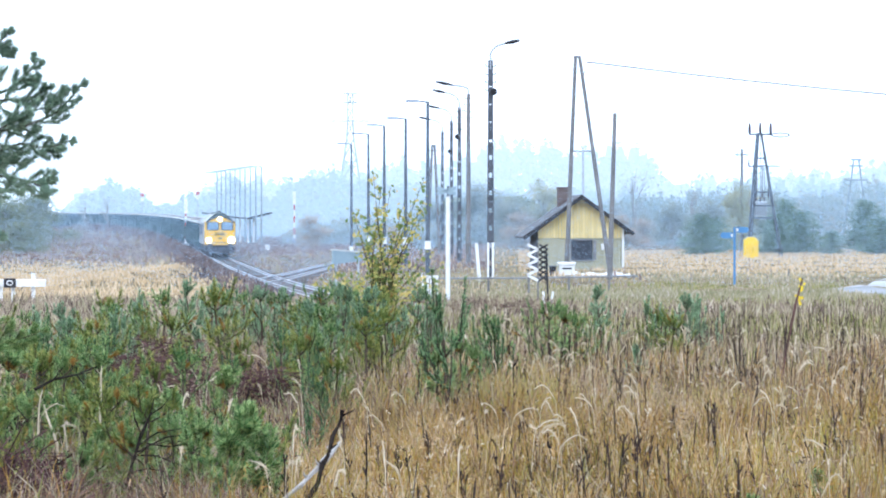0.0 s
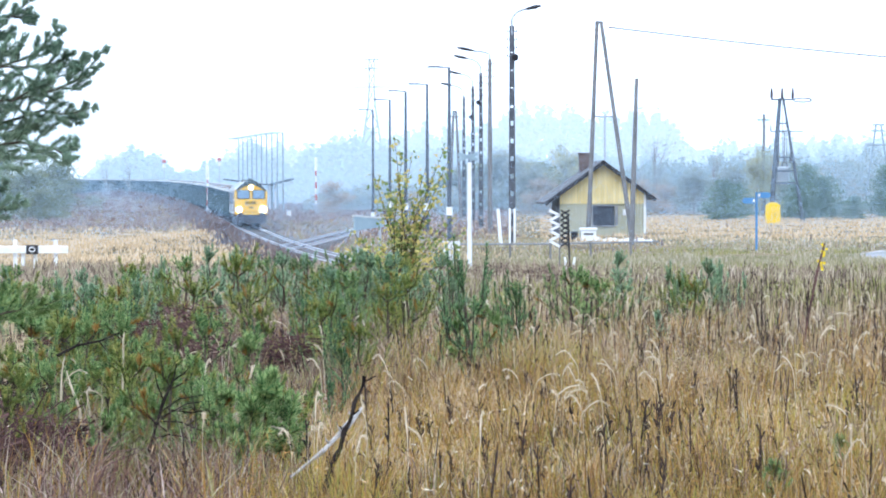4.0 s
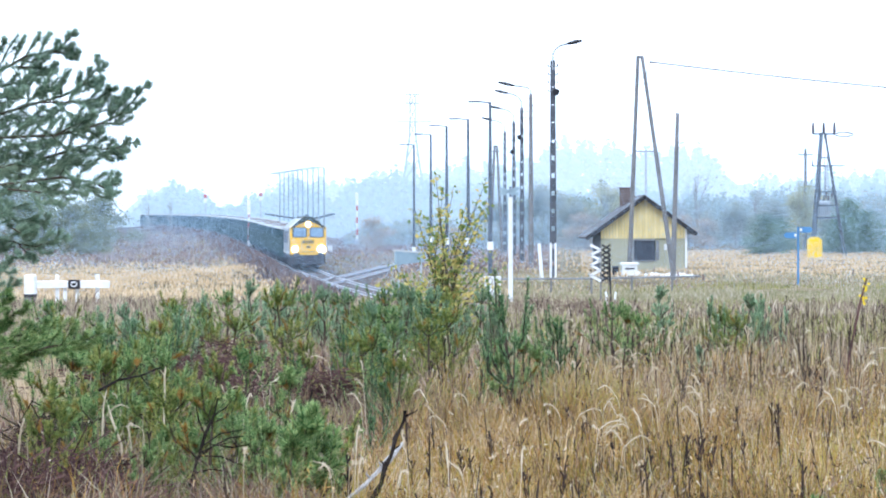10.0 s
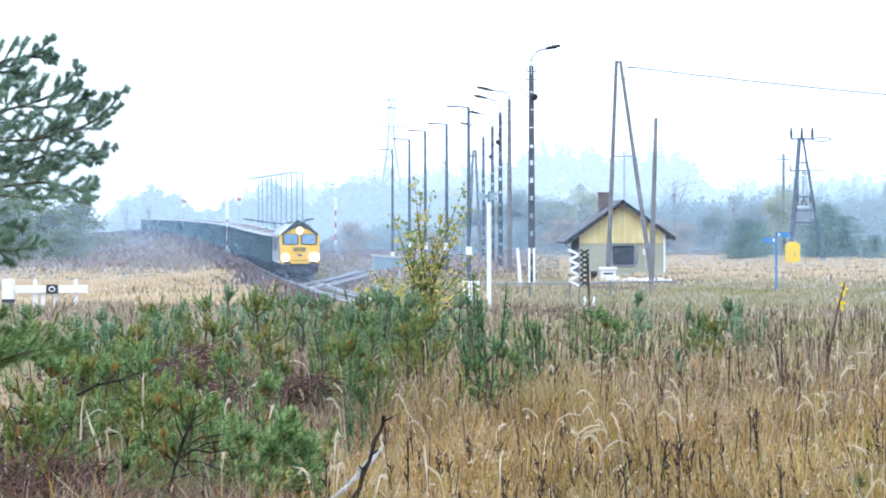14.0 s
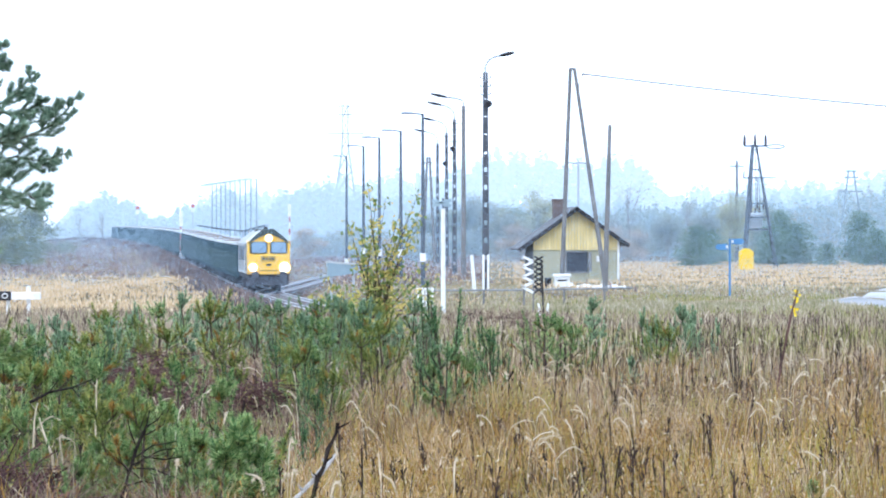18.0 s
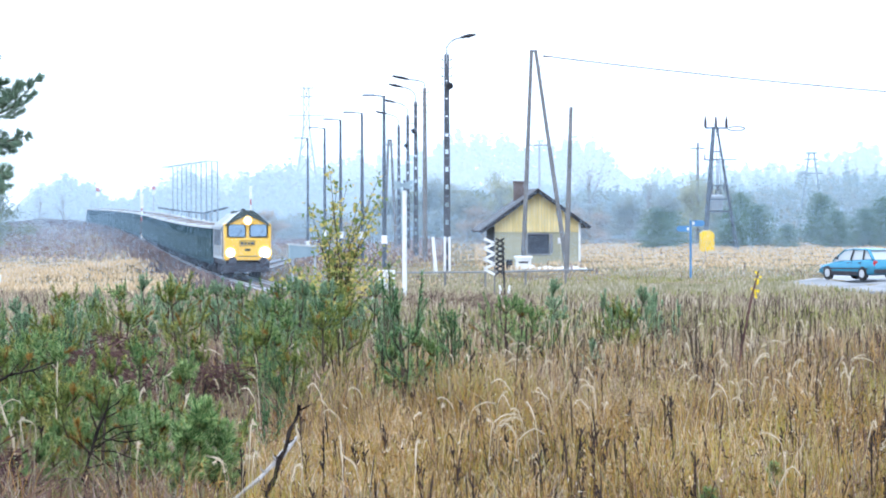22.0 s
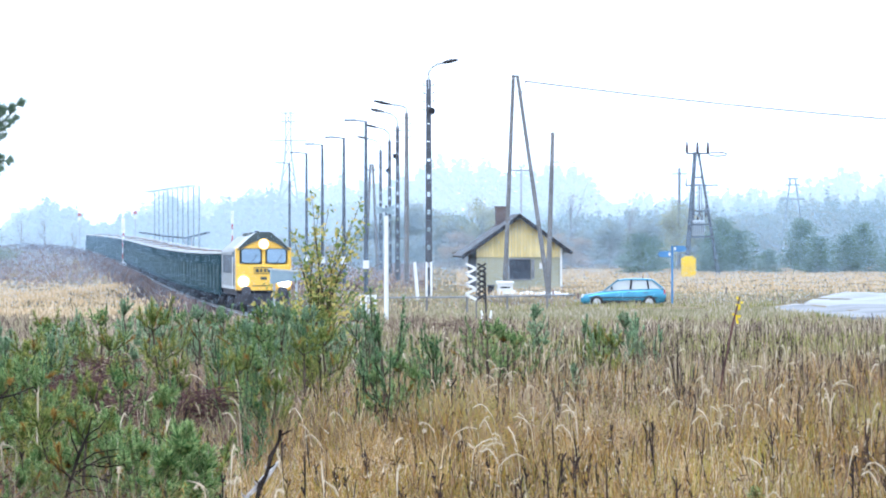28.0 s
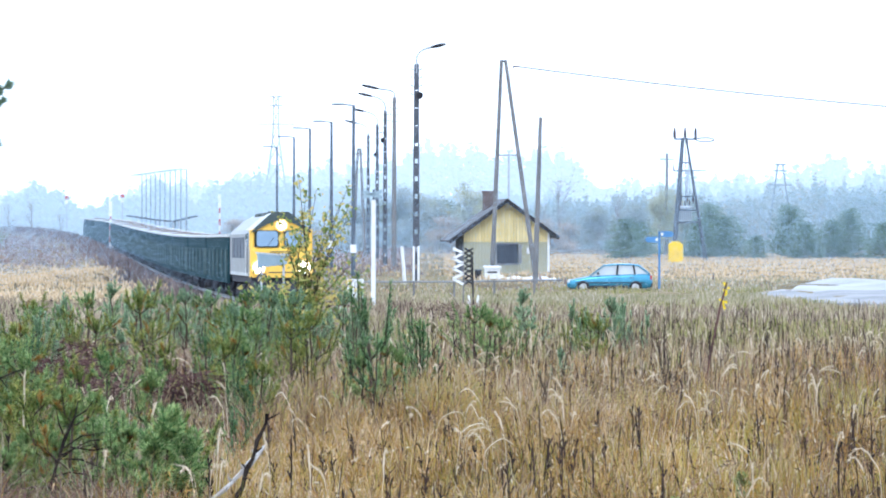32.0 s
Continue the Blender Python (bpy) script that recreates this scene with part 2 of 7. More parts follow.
M["needletall"] = three(surf("grey_green_pine_needles", (0.10, 0.17, 0.12), (0.47, 0.58, 0.43), 1.5, 0.5, bump=0, island=0.7, trans=0.4), (0.25, 0.37, 0.275))
M["needlecandle"] = three(surf("dark_green_pine_needles", (0.04, 0.10, 0.045), (0.34, 0.47, 0.22), 1.5, 0.5, bump=0, island=0.7, trans=0.35), (0.145, 0.275, 0.125))
# galvanised tank steel; on the pylon the paleness stands in for haze
M["pale"] = surf("galvanised_and_hazed_steel", (0.40, 0.46, 0.52), (0.52, 0.58, 0.64), 1, 0.6, 0.0, bump=0)
M["needlerust"] = surf("rusty_old_needles", (0.26, 0.13, 0.03), (0.44, 0.30, 0.09), 2, 0.7, bump=0, island=0.5, trans=0.25)
M["bushgrey"] = surf("grey_green_bush", (0.19, 0.24, 0.18), (0.31, 0.34, 0.24), 0.5, 0.9, bump=0, island=0.08, trans=0.5, spec=0.0)
M["needleyellow"] = three(surf("yellowing_pine_needles", (0.10, 0.145, 0.035), (0.52, 0.46, 0.14), 2.5, 0.6, bump=0, island=0.6, trans=0.35), (0.23, 0.29, 0.085))
M["bark"] = surf("pine_bark", (0.035, 0.025, 0.02), (0.11, 0.08, 0.06), 6, 0.95, bump=0.6)
M["leaf"] = three(surf("yellowing_leaves", (0.16, 0.23, 0.075), (0.64, 0.51, 0.18), 1.6, 0.6, bump=0, island=0.8, trans=0.45), (0.38, 0.39, 0.13))
M["birch"] = surf("birch_bark", (0.22, 0.20, 0.18), (0.66, 0.63, 0.61), 9, 0.8, bump=0.3, fine=20)
# field trees: distance haze is mixed into the leaf colours, pale and bluish
M["treegreen"] = three(surf("hazed_conifer_foliage", (0.15, 0.235, 0.20), (0.28, 0.37, 0.29), 0.4, 0.95, bump=0, island=0.08, trans=0.55, spec=0.0), (0.21, 0.30, 0.24))
M["treebrown"] = three(surf("hazed_thinning_foliage", (0.24, 0.29, 0.28), (0.44, 0.44, 0.36), 0.4, 0.9, bump=0, island=0.2, trans=0.5), (0.32, 0.36, 0.33))
M["treeyellow"] = three(surf("hazed_yellow_birch_foliage", (0.30, 0.36, 0.28), (0.58, 0.54, 0.35), 0.4, 0.9, bump=0, island=0.2, trans=0.5), (0.43, 0.45, 0.32))
M["treerusset"] = three(surf("hazed_russet_foliage", (0.36, 0.35, 0.32), (0.60, 0.49, 0.40), 0.4, 0.9, bump=0, island=0.2, trans=0.5), (0.48, 0.42, 0.36))
# far woods: near-black leaves whose pale glow takes the place of haze
M["treemist"] = surf("far_wood_haze_glow", (0.05, 0.06, 0.07), (0.08, 0.09, 0.10), 0.05, 1.0, bump=0, island=0.25, spec=0.0)
M["treemid"] = surf("middle_wood_haze_glow", (0.06, 0.08, 0.085), (0.10, 0.12, 0.12), 0.05, 1.0, bump=0, island=0.3, spec=0.0)
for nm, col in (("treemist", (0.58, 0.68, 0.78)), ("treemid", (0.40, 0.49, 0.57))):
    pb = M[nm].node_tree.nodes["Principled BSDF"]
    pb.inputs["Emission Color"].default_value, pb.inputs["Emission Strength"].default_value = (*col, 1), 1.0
# the thicket carries its haze in the base colour as well
M["fieldwood"] = three(surf("hazed_mixed_thicket", (0.26, 0.37, 0.40), (0.47, 0.46, 0.41), 0.07, 1.0, bump=0, island=0.04, trans=0.5, spread=0.45, fine=2), (0.36, 0.43, 0.43))
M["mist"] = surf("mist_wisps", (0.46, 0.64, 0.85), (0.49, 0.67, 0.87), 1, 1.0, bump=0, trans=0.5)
M["charred"] = surf("charred_bark", (0.008, 0.006, 0.006), (0.05, 0.04, 0.036), 14, 0.95, bump=0.8, fine=60, spec=0.02)
M["purpletwig"] = surf("purple_brown_twigs", (0.045, 0.025, 0.026), (0.17, 0.095, 0.085), 4, 0.9, bump=0, island=0.5, spec=0.05)
M["flower"] = surf("yellow_petals", (0.75, 0.55, 0.02), (0.85, 0.68, 0.05), 5, 0.6, bump=0)

# ---- mesh helpers ----


class Geo:
    """Collects vertices and faces of one mesh."""

    def __init__(self):
        self.v, self.f = [], []

    def add(self, vs, fs):
        k = len(self.v)
        self.v += [tuple(p) for p in vs]
        self.f += [tuple(i + k for i in q) for q in fs]
        return self

    def box(self, c, s, m=None, cut=0.0):
        """A box with its vertical and top edges cut off by `cut`."""
        x, y, z = (a / 2 for a in s)
        k = min(cut, x * 0.6, y * 0.6, z * 0.6)
        if k <= 0:
            p = [(sx * x, sy * y, sz * z) for sz in (-1, 1) for sx, sy in ((-1, -1), (1, -1), (1, 1), (-1, 1))]
            f = [(3, 2, 1, 0), (4, 5, 6, 7), (0, 1, 5, 4), (1, 2, 6, 5), (2, 3, 7, 6), (3, 0, 4, 7)]
        else:
            ring = [(-x + k, -y), (x - k, -y), (x, -y + k), (x, y - k), (x - k, y), (-x + k, y), (-x, y - k), (-x, -y + k)]
            p = [(a, b, -z) for a, b in ring] + [(a, b, z - k) for a, b in ring] + [(a * (1 - k / x), b * (1 - k / y), z) for a, b in ring]
            f = [tuple(range(7, -1, -1)), tuple(range(16, 24))]
            for j in (0, 8):
                f += [(j + i, j + (i + 1) % 8, j + 8 + (i + 1) % 8, j + 8 + i) for i in range(8)]
        t = m or Matrix.Identity(4)
        return self.add([t @ Vector(q) + Vector(c) for q in p], f)

    def tube(self, pts, radii, n=8, cap=True):
        pts = [Vector(p) for p in pts]
        if not hasattr(radii, "__len__"):
            radii = [radii] * len(pts)
        vs, fs = [], []
        for i, p in enumerate(pts):
            d = (pts[min(i + 1, len(pts) - 1)] - pts[max(i - 1, 0)]).normalized()
            a = d.orthogonal().normalized() if abs(d.z) < 0.99 else Vector((1, 0, 0))
            a = (a - d * a.dot(d)).normalized()
            b = d.cross(a)
            vs += [p + (a * math.cos(2 * math.pi * j / n) + b * math.sin(2 * math.pi * j / n)) * radii[i] for j in range(n)]
        for i in range(len(pts) - 1):
            fs += [(i * n + j, i * n + (j + 1) % n, (i + 1) * n + (j + 1) % n, (i + 1) * n + j) for j in range(n)]
        if cap:
            fs += [tuple(range(n - 1, -1, -1)), tuple(range((len(pts) - 1) * n, len(pts) * n))]
        return self.add(vs, fs)

    def beam(self, a, b, w, h):
        """A square bar from a to b."""
        a, b = Vector(a), Vector(b)
        d = (b - a).normalized()
        s = d.cross(Vector((0, 0, 1)))
        s = s.normalized() if s.length > 0.01 else Vector((1, 0, 0))
        u = s.cross(d)
        vs = [p + s * i * w / 2 + u * j * h / 2 for p in (a, b) for i, j in ((-1, -1), (1, -1), (1, 1), (-1, 1))]
        return self.add(vs, [(0, 1, 2, 3), (7, 6, 5, 4), (0, 4, 5, 1), (1, 5, 6, 2), (2, 6, 7, 3), (3, 7, 4, 0)])

    def prism(self, outline, y0, y1):
        """An outline in x, z drawn out along y."""
        n = len(outline)
        vs = [(x, y, z) for y in (y0, y1) for x, z in outline]
        return self.add(vs, [tuple(range(n)), tuple(range(2 * n - 1, n - 1, -1))] + [(i + n, (i + 1) % n + n, (i + 1) % n, i) for i in range(n)])

    def ob(self, name, mat, parent=None, label="", smooth=False):
        me = bpy.data.meshes.new(name)
        me.from_pydata([tuple(p) for p in self.v], [], self.f)
        me.validate()
        me.update()
        me.materials.append(M[mat])
        if smooth:
            me.shade_smooth()
        o = new(name, me)
        if parent:
            o.parent = parent
        if label:
            tagged(o, label)
        return o


def thing(name, label, category, m=None, group="", kind=""):
    o = new(name)
    o.empty_display_size = 0.2
    if m:
        o.matrix_world = m
    return tagged(o, label, category, group, kind)


def sheet(name, verts, tris, mat, **tags):
    """One mesh from arrays of vertices and triangles."""
    me = bpy.data.meshes.new(name)
    me.vertices.add(len(verts))
    me.vertices.foreach_set("co", np.ascontiguousarray(verts, dtype=np.float32).ravel())
    me.loops.add(len(tris) * 3)
    me.loops.foreach_set("vertex_index", np.ascontiguousarray(tris, dtype=np.int32).ravel())
    me.polygons.add(len(tris))
    me.polygons.foreach_set("loop_start", np.arange(0, len(tris) * 3, 3, dtype=np.int32))
    me.update(calc_edges=True)
    me.materials.append(M[mat])
    o = new(name, me)
    return tagged(o, **tags) if tags else o


# ---- the line of the railway and the lie of the land ----
LINE = [(120.0, 66.0, -0.6), (60.0, 76.0, -0.65), (20.0, 84.0, -0.6), (5.0, 91.0, -0.56), (-1.3, 99.0, -0.54), (-3.7, 107.0, -0.54), (-6.1, 124.0, -0.66),
        (-9.75, 150.0, -0.71), (-14.1, 181.0, -0.55), (-19.35, 218.0, -0.15), (-25.0, 255.0, 0.4), (-31.2, 287.0, 0.85), (-38.5, 320.0, 1.2),
        (-47.5, 350.0, 1.45), (-60.0, 378.0, 1.6), (-78.0, 405.0, 1.75), (-105.0, 435.0, 1.9), (-150.0, 465.0, 2.0)]
SIDING = [(-13.4, 128.0, -0.75), (-11.2, 150.0, -0.73), (-10.3, 175.0, -0.68), (-9.4, 207.0, -0.6), (-7.6, 232.0, -0.45), (-4.5, 260.0, -0.3), (0.0, 290.0, -0.2)]


def spline(points, step=1.0):
    """A smooth curve through points, sampled at even lengths."""
    p = np.array(points, float)
    q = np.vstack([2 * p[0] - p[1], p, 2 * p[-1] - p[-2]])
    out = []
    for i in range(1, len(q) - 2):
        for u in np.linspace(0, 1, 30, endpoint=False):
            a, b, c, d = q[i - 1], q[i], q[i + 1], q[i + 2]
            out.append(0.5 * ((2 * b) + (c - a) * u + (2 * a - 5 * b + 4 * c - d) * u * u + (3 * b - a - 3 * c + d) * u ** 3))
    out = np.array(out + [p[-1]])
    s = np.concatenate([[0], np.cumsum(np.linalg.norm(np.diff(out, axis=0), axis=1))])
    t = np.arange(0, s[-1], step)
    return np.stack([np.interp(t, s, out[:, k]) for k in range(3)], 1)


MAIN, SIDE = spline(LINE), spline(SIDING)


def smooth(a, b, x):
    t = np.clip((x - a) / (b - a), 0, 1)
    return t * t * (3 - 2 * t)


def height(x, y):
    """Height of the ground at arrays x, y."""
    x, y = np.asarray(x, float), np.asarray(y, float)
    near = np.interp(y, [-50, 8, 25, 45, 70, 92, 117, 140, 400], [1.0, 1.0, 0.75, 0.4, 0.05, -0.3, -0.22, 0.0, 0.2])
    shape, xf, yf = x.shape, x.ravel(), y.ravel()
    d = np.full(xf.shape, 1e9)
    zt = np.zeros(xf.shape)
    sgn = np.ones(xf.shape)
    for line in (MAIN[::3], SIDE[::3]):
        for i in range(0, len(xf), 20000):
            q = slice(i, i + 20000)
            dd = (xf[q, None] - line[None, :, 0]) ** 2 + (yf[q, None] - line[None, :, 1]) ** 2
            k = dd.argmin(1)
            r = np.sqrt(dd[np.arange(len(k)), k])
            better = r < d[q]
            zt[q] = np.where(better, line[k, 2], zt[q])
            sgn[q] = np.where(better & (line is not None), np.where(xf[q] < line[k, 0], -1, 1), sgn[q])
            d[q] = np.where(better, r, d[q])
    d, zt, sgn = d.reshape(shape), zt.reshape(shape), sgn.reshape(shape)
    order = np.argsort(MAIN[:, 1])
    left = (x < np.interp(y, MAIN[order, 1], MAIN[order, 0])) & (y > 95)
    bank = zt + 0.30 * smooth(112, 135, y) + 0.25 * smooth(4, 16, d) * smooth(150, 300, y)
    rise = np.clip((y - 200) / 200, 0, 1) * 1.0
    far = np.where(left, bank * (1 - smooth(40, 90, d)) + (near + 0.9 * smooth(150, 320, y)) * smooth(40, 90, d), near + rise * 0.4)
    z = far + (zt - 0.42 - far) * (1 - smooth(2.2, 4.6, d))
    bumps = 0.06 * np.sin(x * 0.9 + y * 0.31) + 0.05 * np.sin(x * 0.37 - y * 0.77) + 0.03 * np.sin(x * 2.3 + y * 1.9)
    # a low overgrown bank along the field side of the line
    z = z + (0.5 * smooth(107, 119, y) + 0.15 * smooth(128, 146, y) + 0.25 * smooth(150, 185, y)) * (1 - smooth(330, 380, y)) * left * np.exp(-((d - 4.2) / 1.7) ** 2)
    return z + bumps * smooth(3, 7, d)


def hz(x, y):
    return float(height(np.array([x]), np.array([y]))[0])


def build_ground():
    ys = np.concatenate([np.linspace(-60, 4, 10), np.linspace(5, 60, 60), np.linspace(61, 260, 170), np.linspace(264, 520, 60), np.geomspace(540, 4000, 14)])
    us = np.concatenate([-np.geomspace(9, 0.36, 14), np.linspace(-0.34, 0.36, 150), np.geomspace(0.38, 9, 14)])
    yy, uu = np.meshgrid(ys, us, indexing="ij")
    xx = uu * np.maximum(yy, 40)
    zz = height(xx, yy)
    n, m = xx.shape
    idx = np.arange(n * m).reshape(n, m)
    a, b, c, d = idx[:-1, :-1].ravel(), idx[:-1, 1:].ravel(), idx[1:, 1:].ravel(), idx[1:, :-1].ravel()
    o = sheet("ground", np.stack([xx.ravel(), yy.ravel(), zz.ravel()], 1), np.concatenate([np.stack([a, b, c], 1), np.stack([a, c, d], 1)]), "soil",
              label="uneven autumn ground of dry grass and soil", category="ground", kind="structure")
    o.data.shade_smooth()


build_ground()


def build_road():
    """The wet lane that leads to the level crossing and widens where it turns off."""
    pts = spline([(8.2, 104.0, 0), (10.5, 106.6, 0), (15.0, 108.0, 0), (23.0, 108.0, 0), (30.0, 107.0, 0), (60.0, 106.0, 0), (120.0, 108.0, 0)])
    g, pud = Geo(), Geo()
    for i, (x, y, _) in enumerate(pts):
        k, q = len(g.v), len(pud.v)
        w = 3.0 + 22.0 * float(smooth(17.5, 24.5, x)) * (1 - float(smooth(40, 60, x))) + 0.7 * math.sin(i * 1.1) * float(smooth(17, 21, x))
        s = 2.8 + 14.0 * float(smooth(15.5, 19, x)) + 0.5 * math.sin(i * 0.7)
        z = max(hz(x, y), hz(x, y + w), hz(x, y - s)) + 0.03 - 0.38 * (1 - float(smooth(13, 17, x)))
        b = y + 3.2 + (w - 3.2) * (0.1 + 0.06 * math.sin(i * 0.6)) if w > 3.2 else y + w - 0.1
        g.v += [(x, y - s, z - 0.25), (x, y - s + 0.05, z), (x, b, z + 0.01)]
        pud.v += [(x, b, z + 0.01), (x, y + w, z + 0.02), (x, y + w + 0.05, z - 0.25)]
        if k:
            g.f += [(k - 3 + j, k + j, k + j + 1, k - 2 + j) for j in range(2)]
            pud.f += [(q - 3 + j, q + j, q + j + 1, q - 2 + j) for j in range(2)]
    road = tagged(g.ob("road", "road"), "damp grey asphalt lane turning off at the crossing", "road", kind="structure")
    pud.ob("wet_shoulder", "puddle", road, "wet shoulder under standing rain water")


build_road()


def along(line, s):
    """Place and heading at the length s of a sampled line."""
    i = min(max(s, 0), len(line) - 1.01)
    k, u = int(i), i - int(i)
    p = line[k] * (1 - u) + line[k + 1] * u
    d = line[min(k + 2, len(line) - 1)] - line[max(k - 1, 0)]
    return p, d / np.linalg.norm(d)


def build_track(line, label, first, last):
    base = thing("railway_track", label, "track", kind="structure")
    bed = Geo()
    for i in range(0, len(line), 2):
        p, d = along(line, i)
        n = np.array([d[1], -d[0], 0]) / math.hypot(d[0], d[1])
        k = len(bed.v)
        for off, dz in ((-2.6, -0.55), (-1.6, -0.17), (1.6, -0.17), (2.6, -0.55)):
            q = p + n * off
            bed.v.append((q[0], q[1], p[2] + dz))
        if k:
            bed.f += [(k - 4 + j, k - 3 + j, k + j + 1, k + j) for j in range(3)]
    bed.ob("ballast", "gravel", base)
    for side in (-0.7535, 0.7535):
        rail = Geo()
        sec = [(-0.075, -0.15), (0.075, -0.15), (0.025, -0.11), (0.048, -0.03), (0.048, 0), (-0.048, 0), (-0.048, -0.03), (-0.025, -0.11)]
        for i in range(0, len(line), 2):
            p, d = along(line, i)
            n = np.array([d[1], -d[0], 0]) / math.hypot(d[0], d[1])
            k = len(rail.v)
            for a, h in sec:
                q = p + n * (side + a)
                rail.v.append((q[0], q[1], p[2] + h))
            if k:
                rail.f += [(k - 8 + j, k - 8 + (j + 1) % 8, k + (j + 1) % 8, k + j) for j in range(8)]
        rail.ob("rail", "rail", base)
    me = None
    for i in np.arange(first, last, 0.65):
        p, d = along(line, i)
        if me is None:
            o = Geo().box((0, 0, 0), (2.5, 0.24, 0.14), cut=0.03).ob("sleeper", "sleeper", base)
            me = o.data
        else:
            o = new("sleeper", me)
            o.parent = base
        o.matrix_local = pose(p[0], p[1], p[2] - 0.215, 0, 0, math.degrees(math.atan2(d[1], d[0])) - 90)


def length_at(line, y):
    return float(np.argmin(abs(line[:, 1] - y)))


build_track(MAIN, "curving main railway line on grey ballast", length_at(MAIN, 88), length_at(MAIN, 175))
build_track(SIDE, "siding rails crossing the main line", length_at(SIDE, 130), length_at(SIDE, 200))

# ---- the freight train ----


def ring(g, x, z, y, r, r2, n=16):
    """A flat round disc that faces the front, with a short rim."""
    a = [(x + r * math.cos(2 * math.pi * i / n), y, z + r2 * math.sin(2 * math.pi * i / n)) for i in range(n)]
    b = [(px, y - 0.05, pz) for px, _, pz in a]
    g.add(a + b, [tuple(range(n, 2 * n))] + [(i, (i + 1) % n, (i + 1) % n + n, i + n) for i in range(n)])
    return g


def wheelset(parent, y, r=0.46):
    w = Geo()
    w.tube([(-0.82, y, r), (0.82, y, r)], 0.08, 8)
    for s in (-1, 1):
        w.tube([(s * 0.70, y, r), (s * 0.73, y, r), (s * 0.73, y, r), (s * 0.84, y, r)], [r + 0.03, r + 0.03, r, r], 18)
    return w.ob("wheelset", "under", parent)


def bogie(parent, y, axles, gap):
    b = Geo()
    span = (axles - 1) * gap
    for s in (-1, 1):
        b.box((s * 1.0, y, 0.62), (0.16, span + 0.9, 0.26), cut=0.04)
        for i in range(axles):
            yy = y - span / 2 + i * gap
            b.box((s * 1.05, yy, 0.48), (0.2, 0.34, 0.34), cut=0.05)
            if i:
                b.tube([(s * 1.06, yy - gap / 2, 0.42), (s * 1.06, yy - gap / 2, 0.75)], 0.11, 8)
    b.box((0, y, 0.66), (2.0, 0.4, 0.2), cut=0.03)
    o = b.ob("bogie", "under", parent)
    for i in range(axles):
        wheelset(o, y - span / 2 + i * gap)
    return o


def buffers(parent, y, out):
    for s in (-1, 1):
        g = Geo()
        g.tube([(s * 0.87, y, 1.05), (s * 0.87, y + out * 0.42, 1.05)], 0.09, 10)
        g.tube([(s * 0.87, y + out * 0.42, 1.05), (s * 0.87, y + out * 0.47, 1.05)], [0.24, 0.23], 14)
        g.ob("buffer", "under", parent)


